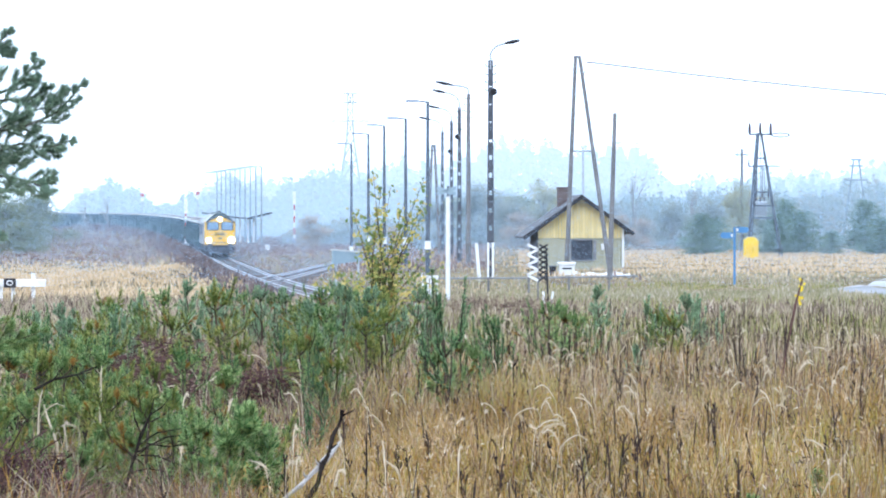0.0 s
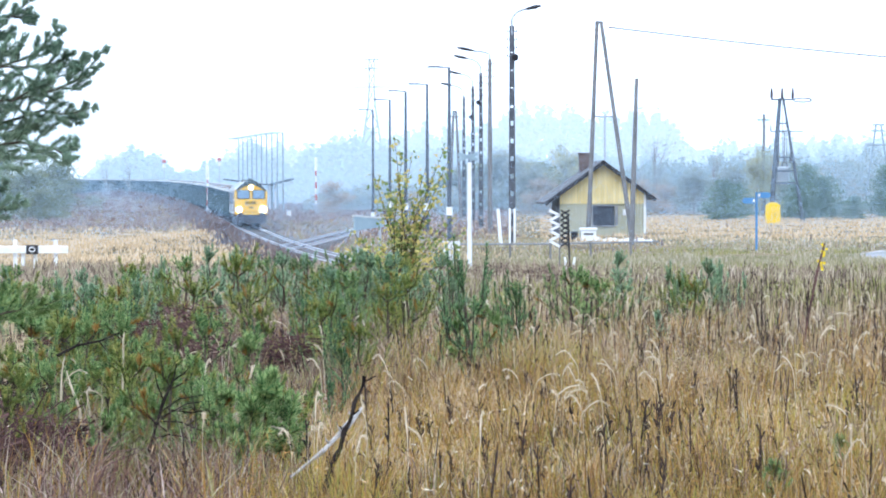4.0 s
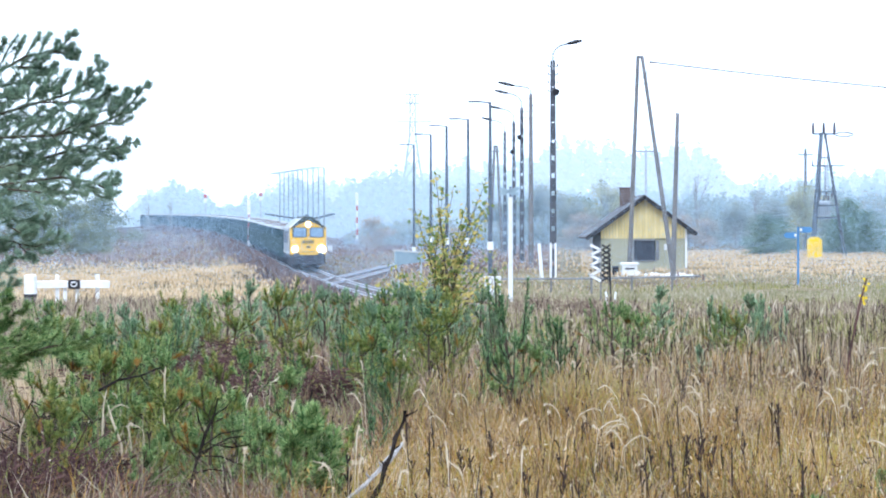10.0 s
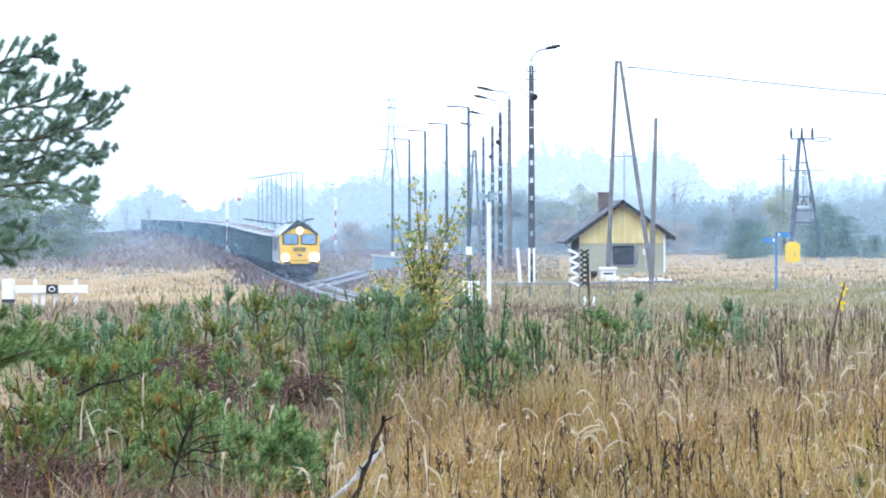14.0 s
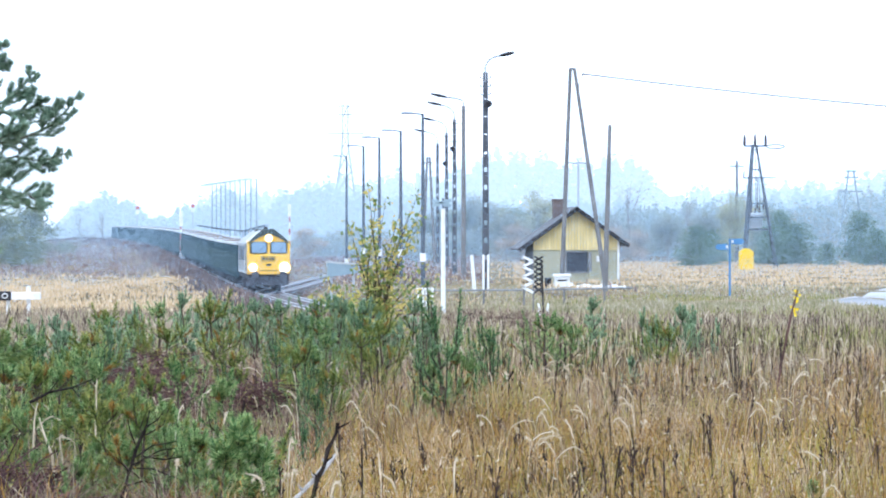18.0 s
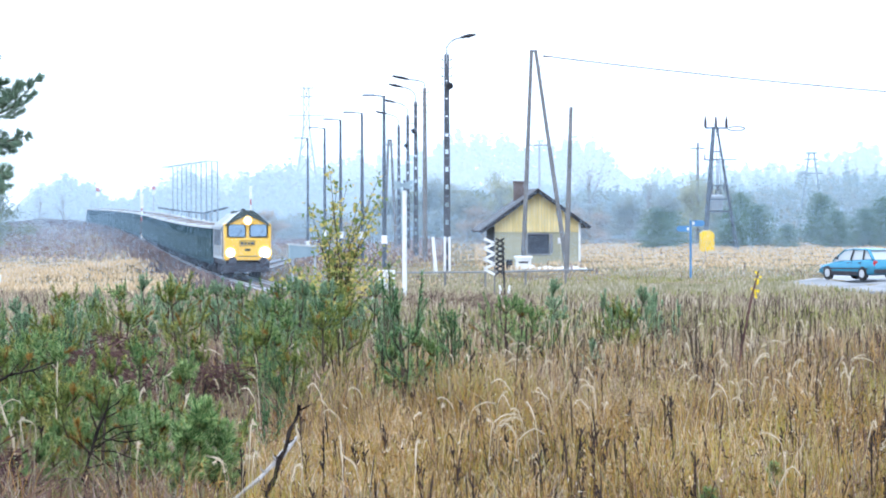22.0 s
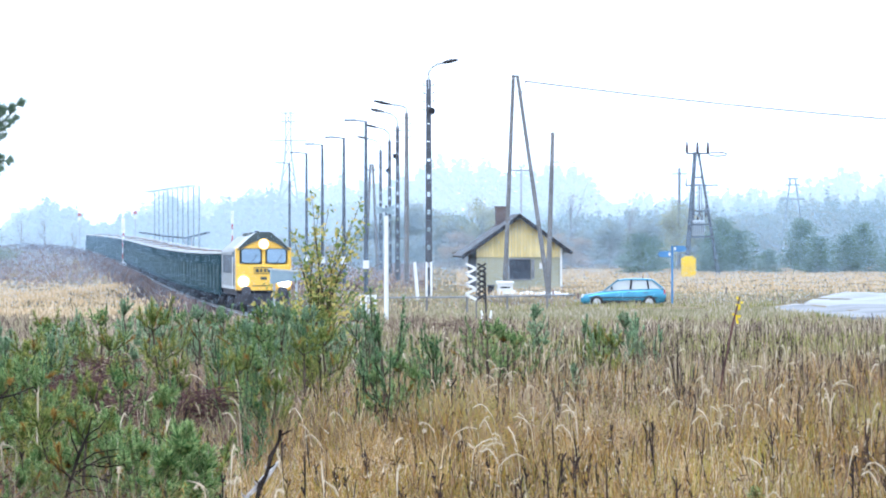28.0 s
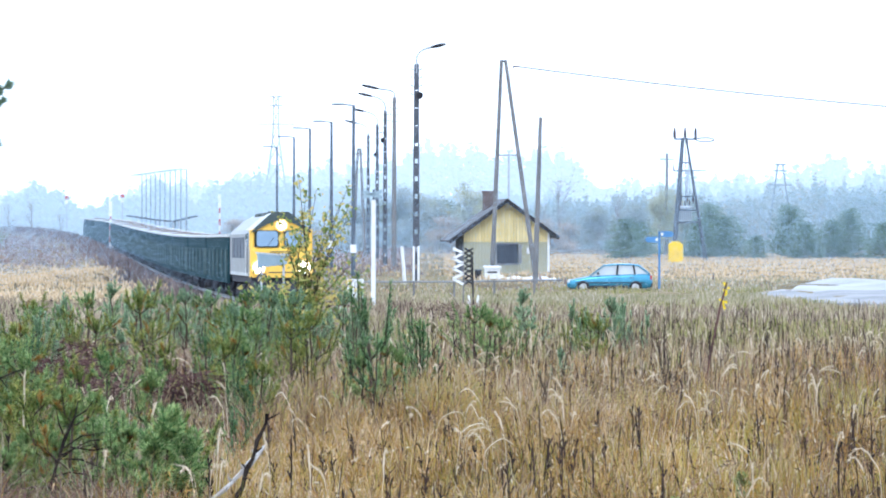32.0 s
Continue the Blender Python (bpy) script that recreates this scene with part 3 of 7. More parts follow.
def build_loco():
    L = 9.2
    o = thing("locomotive", "yellow-fronted grey diesel locomotive with burning headlights on the rails", "locomotive")
    half = 1.33
    shell = [(-half, 1.15), (-half, 2.95), (-1.22, 3.12), (-0.62, 3.62), (-0.3, 3.78), (0.3, 3.78), (0.62, 3.62), (1.22, 3.12), (half, 2.95), (half, 1.15)]
    Geo().prism(shell, 0.55, L).ob("body", "locogrey", o)
    roof = [(-1.27, 3.1), (-0.64, 3.64), (-0.3, 3.83), (0.3, 3.83), (0.64, 3.64), (1.27, 3.1), (1.2, 3.04), (-1.2, 3.04)]
    Geo().prism(roof, 0.25, 2.6).ob("roof", "rim", o, "pale grey arched cab roof")
    brow = [(-1.3, 3.02), (-0.66, 3.62), (-0.3, 3.88), (0.3, 3.88), (0.66, 3.62), (1.3, 3.02), (1.22, 3.0), (0.58, 3.36), (0.2, 3.5), (-0.2, 3.5), (-0.58, 3.36), (-1.22, 3.0)]
    Geo().prism(brow, -0.02, 0.4).ob("brow", "locodark", o, "dark arched brow over the windscreens")
    # yellow front round the two windscreens
    f = Geo()
    f.box((0, 0.28, 1.72), (2.64, 0.5, 1.28), cut=0.09)
    f.box((-1.24, 0.3, 2.7), (0.2, 0.46, 0.86), cut=0.05).box((1.24, 0.3, 2.7), (0.2, 0.46, 0.86), cut=0.05)
    f.box((0.01, 0.3, 2.7), (0.2, 0.46, 0.86), cut=0.03)
    f.prism([(-1.28, 3.06), (-1.2, 3.14), (-0.58, 3.44), (-0.2, 3.58), (0.2, 3.58), (0.58, 3.44), (1.2, 3.14), (1.28, 3.06)], 0.06, 0.5)
    f.ob("cab_front", "yellow", o, "bright yellow cab front")
    for s in (-1, 1):
        g = Geo()
        x0, x1 = (-1.10, -0.11) if s < 0 else (0.12, 1.11)
        rim = Geo().prism([(x0 + 0.1, 2.36), (x1 - 0.1, 2.36), (x1, 2.46), (x1, 3.00), (x1 - 0.1, 3.09), (x0 + 0.1, 3.09), (x0, 3.00), (x0, 2.46)], 0.03, 0.2)
        rim.ob('window_seal', 'locodark', o, 'dark rubber windscreen seal')
        x0, x1 = x0 + 0.05, x1 - 0.05
        g.prism([(x0 + 0.08, 2.41), (x1 - 0.08, 2.41), (x1, 2.49), (x1, 2.97), (x1 - 0.08, 3.05), (x0 + 0.08, 3.05), (x0, 2.97), (x0, 2.49)], 0.005, 0.028)
        pane = g.ob("windscreen", "glass", o, "large windscreen with sky reflection in its colour")
        Geo().beam(((x0 + x1) / 2, -0.005, 2.41), ((x0 + x1) / 2 + 0.28, -0.005, 2.78), 0.02, 0.02).ob("wiper", "black", pane)
    # each lamp glass sits in two glowing rings added as its glare
    for x, z, r in ((0.0, 3.30, 0.19), (-0.97, 1.50, 0.24), (0.97, 1.50, 0.30)):
        h = Geo().tube([(x, 0.06, z), (x, -0.02, z)], r + 0.10, 24).ob("headlight", "yellow", o, "round headlamp housing")
        ring(Geo(), x, z, 0.0, r + 0.08, r + 0.08, 24).ob("lamp_bowl", "glareout", h, "dim outer ring of added glare")
        ring(Geo(), x, z, -0.02, r + 0.03, r + 0.03, 24).ob("reflector", "glarein", h, "inner ring of added glare")
        ring(Geo(), x, z, -0.04, r - 0.04, r - 0.04, 24).ob("lamp_glass", "headlight", h, "glaring warm white lamp")
    # plain dark emblem blocks
    for i, w in enumerate((0.16, 0.12, 0.12, 0.18)):
        Geo().box((-0.31 + i * 0.19, 0.02, 2.03), (w, 0.03, 0.17)).ob("emblem", "locodark", o)
    for z in (1.885, 2.175):
        Geo().box((-0.03, 0.02, z), (0.86, 0.03, 0.025)).ob("emblem_border", "locodark", o)
    for x in (-0.455, 0.395):
        Geo().box((x, 0.02, 2.03), (0.025, 0.03, 0.26)).ob("emblem_border", "locodark", o)
    Geo().box((0.0, 0.02, 1.66), (0.3, 0.03, 0.13)).ob("emblem", "locodark", o)
    Geo().box((0.0, 0.02, 1.30), (1.1, 0.03, 0.04)).ob("panel_seam", "locodark", o)
    Geo().box((0, 0.3, 1.1), (2.6, 0.5, 0.12), cut=0.03).ob("sill", "black", o)
    Geo().box((0, 0.5, 0.72), (2.5, 0.6, 0.62), cut=0.1).ob("snowplough", "under", o)
    buffers(o, 0.05, -1)
    buffers(o, L, 1)
    Geo().box((0, L / 2, 0.98), (2.5, L - 0.6, 0.3)).ob("underframe", "under", o)
    bogie(o, 2.6, 2, 1.9)
    bogie(o, L - 2.4, 2, 1.9)
    for s in (-1, 1):
        d = Geo().box((s * 1.34, 1.55, 2.05), (0.04, 0.62, 1.75), cut=0.01).ob("cab_door", "locodark", o, "dark cab side door")
        Geo().tube([(s * 1.4, 1.12, 1.2), (s * 1.4, 1.12, 2.7)], 0.02, 6).ob("handrail", "white", d)
        Geo().box((s * 1.345, 0.85, 2.7), (0.03, 0.5, 0.6), cut=0.01).ob("side_window", "glass", o)
        Geo().box((s * 1.34, L / 2, 1.2), (0.06, L - 1.2, 0.14)).ob("solebar", "rim", o, "pale grey solebar stripe")
        for i in range(4):
            Geo().box((s * 1.34, 3.2 + i * 1.45, 2.35), (0.04, 1.1, 0.9), cut=0.01).ob("side_grille", "steel", o)
    for i in range(2):
        Geo().box((0, 3.4 + i * 2.6, 3.8), (0.9, 1.5, 0.16), cut=0.05).ob("roof_vent", "locodark", o)
    Geo().tube([(0.35, 7.6, 3.75), (0.35, 7.6, 4.0)], [0.14, 0.12], 10).ob("exhaust", "black", o)
    return o


WAGON, PITCH = 13.4, 14.2


def build_wagon():
    o = thing("open_wagon", "dark green ribbed open freight wagon heaped with brown aggregate", "wagon", group="wagons of the freight train")
    h, top, floor = 1.38, 2.88, 1.15
    b = Geo()
    b.box((-h + 0.04, WAGON / 2, (top + floor) / 2), (0.08, WAGON, top - floor), cut=0.01)
    b.box((h - 0.04, WAGON / 2, (top + floor) / 2), (0.08, WAGON, top - floor), cut=0.01)
    b.box((0, 0.05, (top + floor) / 2), (2 * h - 0.16, 0.1, top - floor), cut=0.01)
    b.box((0, WAGON - 0.05, (top + floor) / 2), (2 * h - 0.16, 0.1, top - floor), cut=0.01)
    b.box((0, WAGON / 2, floor + 0.05), (2 * h - 0.16, WAGON - 0.2, 0.1))
    b.ob("body", "wagon", o)
    for s in (-1, 1):
        for i in range(6):
            g = Geo().box((s * (h + 0.05), 0.25 + i * (WAGON - 0.5) / 5, 1.6), (0.1, 0.2, 1.35), cut=0.03)
            g.ob("rib", "wagonrib", o)
        Geo().box((s * (h + 0.01), WAGON / 2, top + 0.02), (0.14, WAGON + 0.02, 0.12), cut=0.03).ob("top_rail", "rim", o, "dusty pale top rail")
        Geo().box((s * (h - 0.06), WAGON / 2, 0.94), (0.14, WAGON, 0.46), cut=0.02).ob("solebar", "wagon", o)
    Geo().box((0, 0.0, top + 0.02), (2 * h, 0.12, 0.12), cut=0.03).ob("end_rail", "rim", o)
    load = Geo()
    ny, nx = 26, 9
    for j in range(ny):
        for i in range(nx):
            x, y = (i / (nx - 1) - 0.5) * (2 * h - 0.18), 0.12 + j / (ny - 1) * (WAGON - 0.24)
            edge = math.sin(math.pi * i / (nx - 1)) ** 0.7
            heap = 0.24 * edge * (0.75 + 0.25 * math.sin(y * 2.6 + 1)) * min(1, min(j, ny - 1 - j) / 2.5)
            load.v.append((x, y, top - 0.1 + heap + 0.03 * noise.noise((x * 3, y * 3, 0))))
            if i and j:
                k = len(load.v) - 1
                load.f.append((k - nx - 1, k - nx, k, k - 1))
    load.ob("load", "load", o, "heaped brown aggregate load", smooth=True)
    buffers(o, 0.0, -1)
    bogie(o, 2.3, 2, 1.8)
    bogie(o, WAGON - 2.3, 2, 1.8)
    return o


loco = build_loco()
first = build_wagon()
wagons = [first] + [copy_thing(first, Matrix.Identity(4)) for _ in range(11)]

# ---- the teal hatchback ----


def build_car():
    o = thing("hatchback_car", "small teal five-door hatchback car on the lane", "car")
    # x runs from the nose (-) to the tail (+)
    st = [(-2.07, 0.52, 0.36, 0.50), (-2.03, 0.66, 0.29, 0.57), (-1.9, 0.76, 0.23, 0.635), (-1.6, 0.81, 0.2, 0.695), (-1.25, 0.835, 0.19, 0.755), (-0.92, 0.845, 0.19, 0.83),
          (-0.5, 0.85, 0.19, 0.875), (0.2, 0.85, 0.19, 0.90), (1.0, 0.85, 0.2, 0.93), (1.5, 0.84, 0.22, 0.955), (1.8, 0.82, 0.26, 0.955), (1.98, 0.77, 0.3, 0.90), (2.06, 0.70, 0.36, 0.72)]
    g = Geo()
    sec = [(0.90, 0.0), (0.985, 0.14), (1.0, 0.34), (1.0, 0.58), (0.985, 0.80), (0.955, 0.93), (0.86, 1.0), (0.4, 1.035)]
    n = 2 * len(sec)
    for x, w, zb, zt in st:
        k = len(g.v)
        g.v += [(x, -w * a, zb + (zt - zb) * b) for a, b in sec] + [(x, w * a, zb + (zt - zb) * b) for a, b in sec[::-1]]
        if k:
            g.f += [(k - n + j, k - n + (j + 1) % n, k + (j + 1) % n, k + j) for j in range(n)]
    g.f += [tuple(range(n - 1, -1, -1)), tuple(range(len(g.v) - n, len(g.v)))]
    body = g.ob("body", "teal", o, smooth=True)
    # cabin: glass house under a painted roof
    lo = [(-0.93, 0.76, 0.83), (1.94, 0.72, 0.94)]
    hi = [(-0.24, 0.60, 1.37), (1.36, 0.57, 1.37)]
    c = Geo().add([(x, s * w, z) for x, w, z in lo + hi for s in (-1, 1)], [(0, 1, 5, 4), (2, 6, 7, 3), (0, 4, 6, 2), (1, 3, 7, 5), (4, 5, 7, 6)])
    c.ob("glasshouse", "carglass", o, "opaque windows all round, pale like sky seen through")
    r = Geo()
    rs = [(-0.32, 0.58, 1.335), (-0.15, 0.60, 1.38), (0.15, 0.61, 1.415), (0.6, 0.612, 1.43), (1.1, 0.60, 1.415), (1.36, 0.58, 1.385), (1.5, 0.57, 1.34)]
    rp = [(1.06, -0.05), (1.02, -0.012), (0.9, 0.012), (0.5, 0.022)]
    for x, w, z in rs:
        k = len(r.v)
        r.v += [(x, -w * a, z + b) for a, b in rp] + [(x, w * a, z + b) for a, b in rp[::-1]]
        if k:
            r.f += [(k - 8 + j, k - 7 + j, k + 1 + j, k + j) for j in range(7)]
    r.f.append(tuple(range(7, -1, -1)))
    r.ob("roof", "teal", o, smooth=True)
    for s in (-1, 1):
        for a, b, w in (((-0.95, 0.77, 0.84), (-0.24, 0.605, 1.38), 0.07), ((0.34, 0.775, 0.92), (0.40, 0.615, 1.39), 0.09), ((1.22, 0.76, 0.95), (1.14, 0.60, 1.39), 0.07), ((1.92, 0.73, 0.95), (1.40, 0.58, 1.37), 0.14)):
            p = Geo().beam((a[0], s * a[1], a[2]), (b[0], s * b[1], b[2]), w, 0.05)
            p.ob("pillar", "black" if 0.3 < a[0] < 1.3 else "teal", o)
        Geo().box((-0.02, s * 0.842, 0.30), (1.84, 0.03, 0.17), cut=0.01).ob("side_moulding", "black", o)
        Geo().box((0.0, s * 0.852, 0.52), (3.3, 0.02, 0.05), cut=0.01).ob("rubbing_strip", "black", o)
        Geo().box((-0.55, s * 0.88, 0.98), (0.12, 0.16, 0.12), cut=0.03).ob("mirror", "black", o)
        for x in (0.25, 1.05):
            Geo().box((x, s * 0.846, 0.78), (0.16, 0.03, 0.04), cut=0.01).ob("door_handle", "black", o)
        for x in (0.46, 1.16):
            Geo().box((x, s * 0.8455, 0.6), (0.012, 0.012, 0.62)).ob("door_seam", "black", o)
        Geo().box((-1.97, s * 0.56, 0.6), (0.1, 0.34, 0.13), cut=0.03).ob("headlamp", "lens", o)
        Geo().box((1.98, s * 0.66, 0.78), (0.1, 0.22, 0.22), cut=0.03).ob("tail_lamp", "tail", o)
    Geo().box((-1.99, 0, 0.4), (0.14, 1.5, 0.2), cut=0.05).ob("bumper", "teal", o)
    Geo().box((2.0, 0, 0.42), (0.14, 1.5, 0.22), cut=0.05).ob("bumper", "black", o, "dark rear bumper")
    Geo().box((2.04, 0, 0.68), (0.02, 0.5, 0.11)).ob("number_plate", "white", o)
    made = []
    for x in (-1.27, 1.25):
        for s in (-1, 1):
            arch = Geo().tube([(x, s * 0.80, 0.3), (x, s * 0.848, 0.3)], 0.325, 20).ob("wheel_arch", "black", o)
            w = thing("wheel", "", "")
            w.parent = o
            w.matrix_local = pose(x, s * 0.77, 0.29)
            t = Geo().tube([(0, -0.09, 0), (0, -0.08, 0), (0, 0.08, 0), (0, 0.09, 0)], [0.26, 0.29, 0.29, 0.26], 22).ob("tyre", "rubber", w)
            Geo().tube([(0, s * 0.085, 0), (0, s * 0.1, 0)], [0.2, 0.17], 14).ob("rim", "alloy", w, "silver wheel trim")
            made.append((w, (x, s * 0.77, 0.29)))
    return o, made


car, car_wheels = build_car()
car.scale = (0.96, 0.96, 0.96)

# ---- lamps, poles and line-side things ----


def concrete_pole(o, h, r0=0.13, r1=0.09, mat="darkpole", rungs=True):
    """A ladder-shaped concrete pole: two flanges with cross webs."""
    for s in (-1, 1):
        Geo().add([(s * r0 - 0.04, -0.1, 0), (s * r0 + 0.04, -0.1, 0), (s * r0 + 0.04, 0.1, 0), (s * r0 - 0.04, 0.1, 0),
                   (s * r1 - 0.035, -0.08, h), (s * r1 + 0.035, -0.08, h), (s * r1 + 0.035, 0.08, h), (s * r1 - 0.035, 0.08, h)],
                  [(3, 2, 1, 0), (4, 5, 6, 7), (0, 1, 5, 4), (1, 2, 6, 5), (2, 3, 7, 6), (3, 0, 4, 7)]).ob("flange", mat, o)
    n = int(h / 0.9)
    for i in range(n):
        z = 0.5 + i * 0.9
        solid = z > h * 0.68
        a = r0 + (r1 - r0) * z / h
        Geo().box((0, 0, z), (2 * a - 0.07, 0.12, 0.86 if solid else 0.66)).ob("web", mat, o)


def luminaire(o, at, turn, size=0.75):
    g = Geo()
    sec = [(0, 0.05), (0.18, 0.11), (0.6, 0.15), (1.0, 0.08)]
    t = pose(*at, 0, -12, turn)
    for x, r in sec:
        k = len(g.v)
        g.v += [t @ Vector((x * size, r * math.cos(a), r * 0.7 * math.sin(a))) for a in [2 * math.pi * j / 8 for j in range(8)]]
        if k:
            g.f += [(k - 8 + j, k - 8 + (j + 1) % 8, k + (j + 1) % 8, k + j) for j in range(8)]
    g.f += [tuple(range(7, -1, -1)), tuple(range(24, 32))]
    head = g.ob("luminaire", "black", o, "dark street lamp head")
    return head


def curved_lamp(x, y, h, out, label, box=0.0, mat="darkpole", r=0.125, rise=0.75):
    """A concrete pole with a curved steel arm; out: reach of the arm, minus to the left."""
    o = thing("street_lamp", label, "street lamp", pose(x, y, hz(x, y) - 0.1), "street lamps")
    if mat == "darkpole":
        concrete_pole(o, h, r, r * 0.65)
    else:
        Geo().tube([(0, 0, 0), (0, 0, h)], [r, r * 0.65], 10).ob("pole", mat, o)
    s = 1 if out > 0 else -1
    a = abs(out)
    pts = [(0, 0, h - 0.8), (0, 0, h + 0.25)] + [(s * a * 0.62 * (1 - math.cos(u)), 0, h + 0.25 + rise * math.sin(u)) for u in np.linspace(0.2, 1.45, 7)]
    pts = [(p[0], p[1], p[2]) for p in pts]
    Geo().tube(pts, 0.055, 6).ob("arm", "galv", o, "thin curved steel arm")
    luminaire(o, (pts[-1][0] - s * 0.05, 0, pts[-1][2]), 0 if s > 0 else 180, a * 0.6)
    for i in range(4):
        z = h - 0.3 - i * 0.42
        c = Geo().beam((-0.26, 0, z), (0.26, 0, z), 0.035, 0.035).ob("crossarm", "steel", o)
        for q in (-0.24, 0.24):
            Geo().tube([(q, 0, z), (q, 0, z + 0.05), (q, 0, z + 0.12)], [0.02, 0.035, 0.02], 8).ob("insulator", "insul", c)
    if box:
        b = Geo()
        b.tube([(s * 0.06, -0.12, box), (s * 0.12, -0.24, box - 0.05), (s * 0.16, -0.34, box - 0.08)], [0.09, 0.17, 0.19], 10)
        b.ob("floodlight", "black", o, "small dark floodlight")
    return o


near = curved_lamp(2.42, 128.0, 11.3, 1.35, "tall dark concrete lamp post with curved arm beside the crossing", box=9.75, r=0.14, rise=0.6)
for dx in (-0.12, 0.12):
    Geo().box((dx, -0.16, 1.05), (0.11, 0.06, 1.95), cut=0.02).ob("white_band", "white", near, "white painted foot")
curved_lamp(1.64, 162.0, 11.1, -1.9, "tall grey lamp post with arm reaching over the track", mat="wood", r=0.17, rise=0.3)
curved_lamp(1.14, 175.0, 11.0, -1.7, "dark concrete lamp post with floodlight half way", box=9.0)
curved_lamp(0.68, 202.0, 11.0, -1.8, "dark concrete lamp post beside the siding", box=8.6)
curved_lamp(-0.05, 226.0, 11.0, -1.9, "dark concrete lamp post in thin mist")


def straight_lamp(x, y, h, label, reach=1.15, white=True, mat="steel"):
    o = thing("platform_lamp", label, "street lamp", pose(x, y, hz(x, y) - 0.1), "platform lamps")
    Geo().tube([(0, 0, 0), (0, 0, h * 0.5), (0, 0, h)], [0.13, 0.105, 0.08], 8).ob("pole", mat, o)
    Geo().tube([(0, 0, h - 0.04), (-reach * 0.45, 0, h + 0.02)], 0.04, 6).ob("arm", mat, o)
    Geo().box((-reach * 0.75, 0, h + 0.03), (reach * 0.6, 0.2, 0.1), cut=0.04).ob("luminaire", mat, o)
    if white:
        Geo().box((0, -0.14, 1.75), (0.34, 0.08, 0.46), cut=0.02).ob("number_board", "white", o, "small white board")
    return o


for u, d, zt in ((757, 139, 180), (718, 161, 210), (680, 172, 222), (652, 188, 237), (622, 211, 255)):
    x = (u - 784) / 4446.3 * d
    top = 2.6 + (400 - zt) / 4446.3 * d
    straight_lamp(x, d, top - hz(x, d) + 0.1, "slim grey platform lamp with straight arm")
# a farther row along the old platform, haze painted into its steel
for i in range(10):
    d = 292 + i * 5.4
    x = -21.1 - 0.196 * (d - 292)
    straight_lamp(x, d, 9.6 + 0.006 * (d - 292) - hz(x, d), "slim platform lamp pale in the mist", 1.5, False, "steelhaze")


def double_pole(x, y, h, spread, label):
    """Two wooden poles that lean together."""
    o = thing("a_frame_pole", label, "utility pole", pose(x, y, hz(x, y) - 0.1), "utility poles")
    for s in (-1, 1):
        Geo().tube([(s * spread / 2, 0, 0), (s * 0.1, 0, h)], [0.15, 0.1], 10).ob("leg", "wood", o)
    Geo().beam((-0.35, 0, h - 0.5), (0.35, 0, h - 0.5), 0.08, 0.1).ob("crossarm", "wood", o)
    return o


double_pole(-0.82, 215.0, 9.6, 1.1, "twin-legged wooden pole in thin mist")


def build_a_pole():
    gx, gy = 8.06, 140.0
    z0 = hz(gx, gy) - 0.1
    o = thing("a_frame_pole", "tall leaning A-shaped wooden pole before the hut", "utility pole", pose(gx, gy, z0), "utility poles")
    top = 12.08 - z0
    ax = 7.47 - gx
    Geo().tube([(6.90 - gx, 0.4, 0), (ax - 0.09, 0, top)], [0.139, 0.094], 10).ob("leg", "wood", o)
    Geo().tube([(9.29 - gx, -0.4, 0), (ax + 0.13, 0, top - 0.02)], [0.139, 0.094], 10).ob("leg", "wood", o)
    Geo().tube([(ax - 0.18, 0, top - 0.08), (ax + 0.2, 0, top - 0.08)], 0.06, 8).ob("bolt", "steel", o)
    Geo().tube([(ax + 0.28, 0, top - 1.6), (ax + 0.42, 0, top - 0.8), (ax + 0.6, 0, top - 0.36)], 0.025, 6).ob("bracket", "galv", o)
    Geo().tube([(ax + 0.55, 0, top - 0.36), (ax + 1.05, 0, top - 0.40)], [0.05, 0.03], 8).ob("insulator", "insul", o)
    for i in range(3):
        Geo().tube([(ax - 0.12, -0.1, top - 0.9 - i * 0.35), (ax + 0.5, -0.1, top - 0.9 - i * 0.35)], 0.015, 5).ob("tie_rod", "galv", o)


build_a_pole()
pole = thing("wooden_pole", "plain wooden pole leaning slightly before the hut", "utility pole", pose(8.23, 124.0, hz(8.23, 124.0) - 0.1), "utility poles")
Geo().tube([(0, 0, 0), (8.48 - 8.23, 0, 8.26 - hz(8.23, 124.0))], [0.14, 0.09], 10).ob("shaft", "wood", pole)
# the overhead cable
cable = []
for i in range(41):
    u = i / 40
    cable.append((8.06 + u * 37.8, 140.0 + u * 2.2, 11.73 - 3.06 * u - 1.56 * u * (1 - u)))
w = Geo().tube(cable, 0.036, 5).ob("overhead_cable", "wire")
tagged(w, "single sagging overhead cable from the wooden pole", "cable")


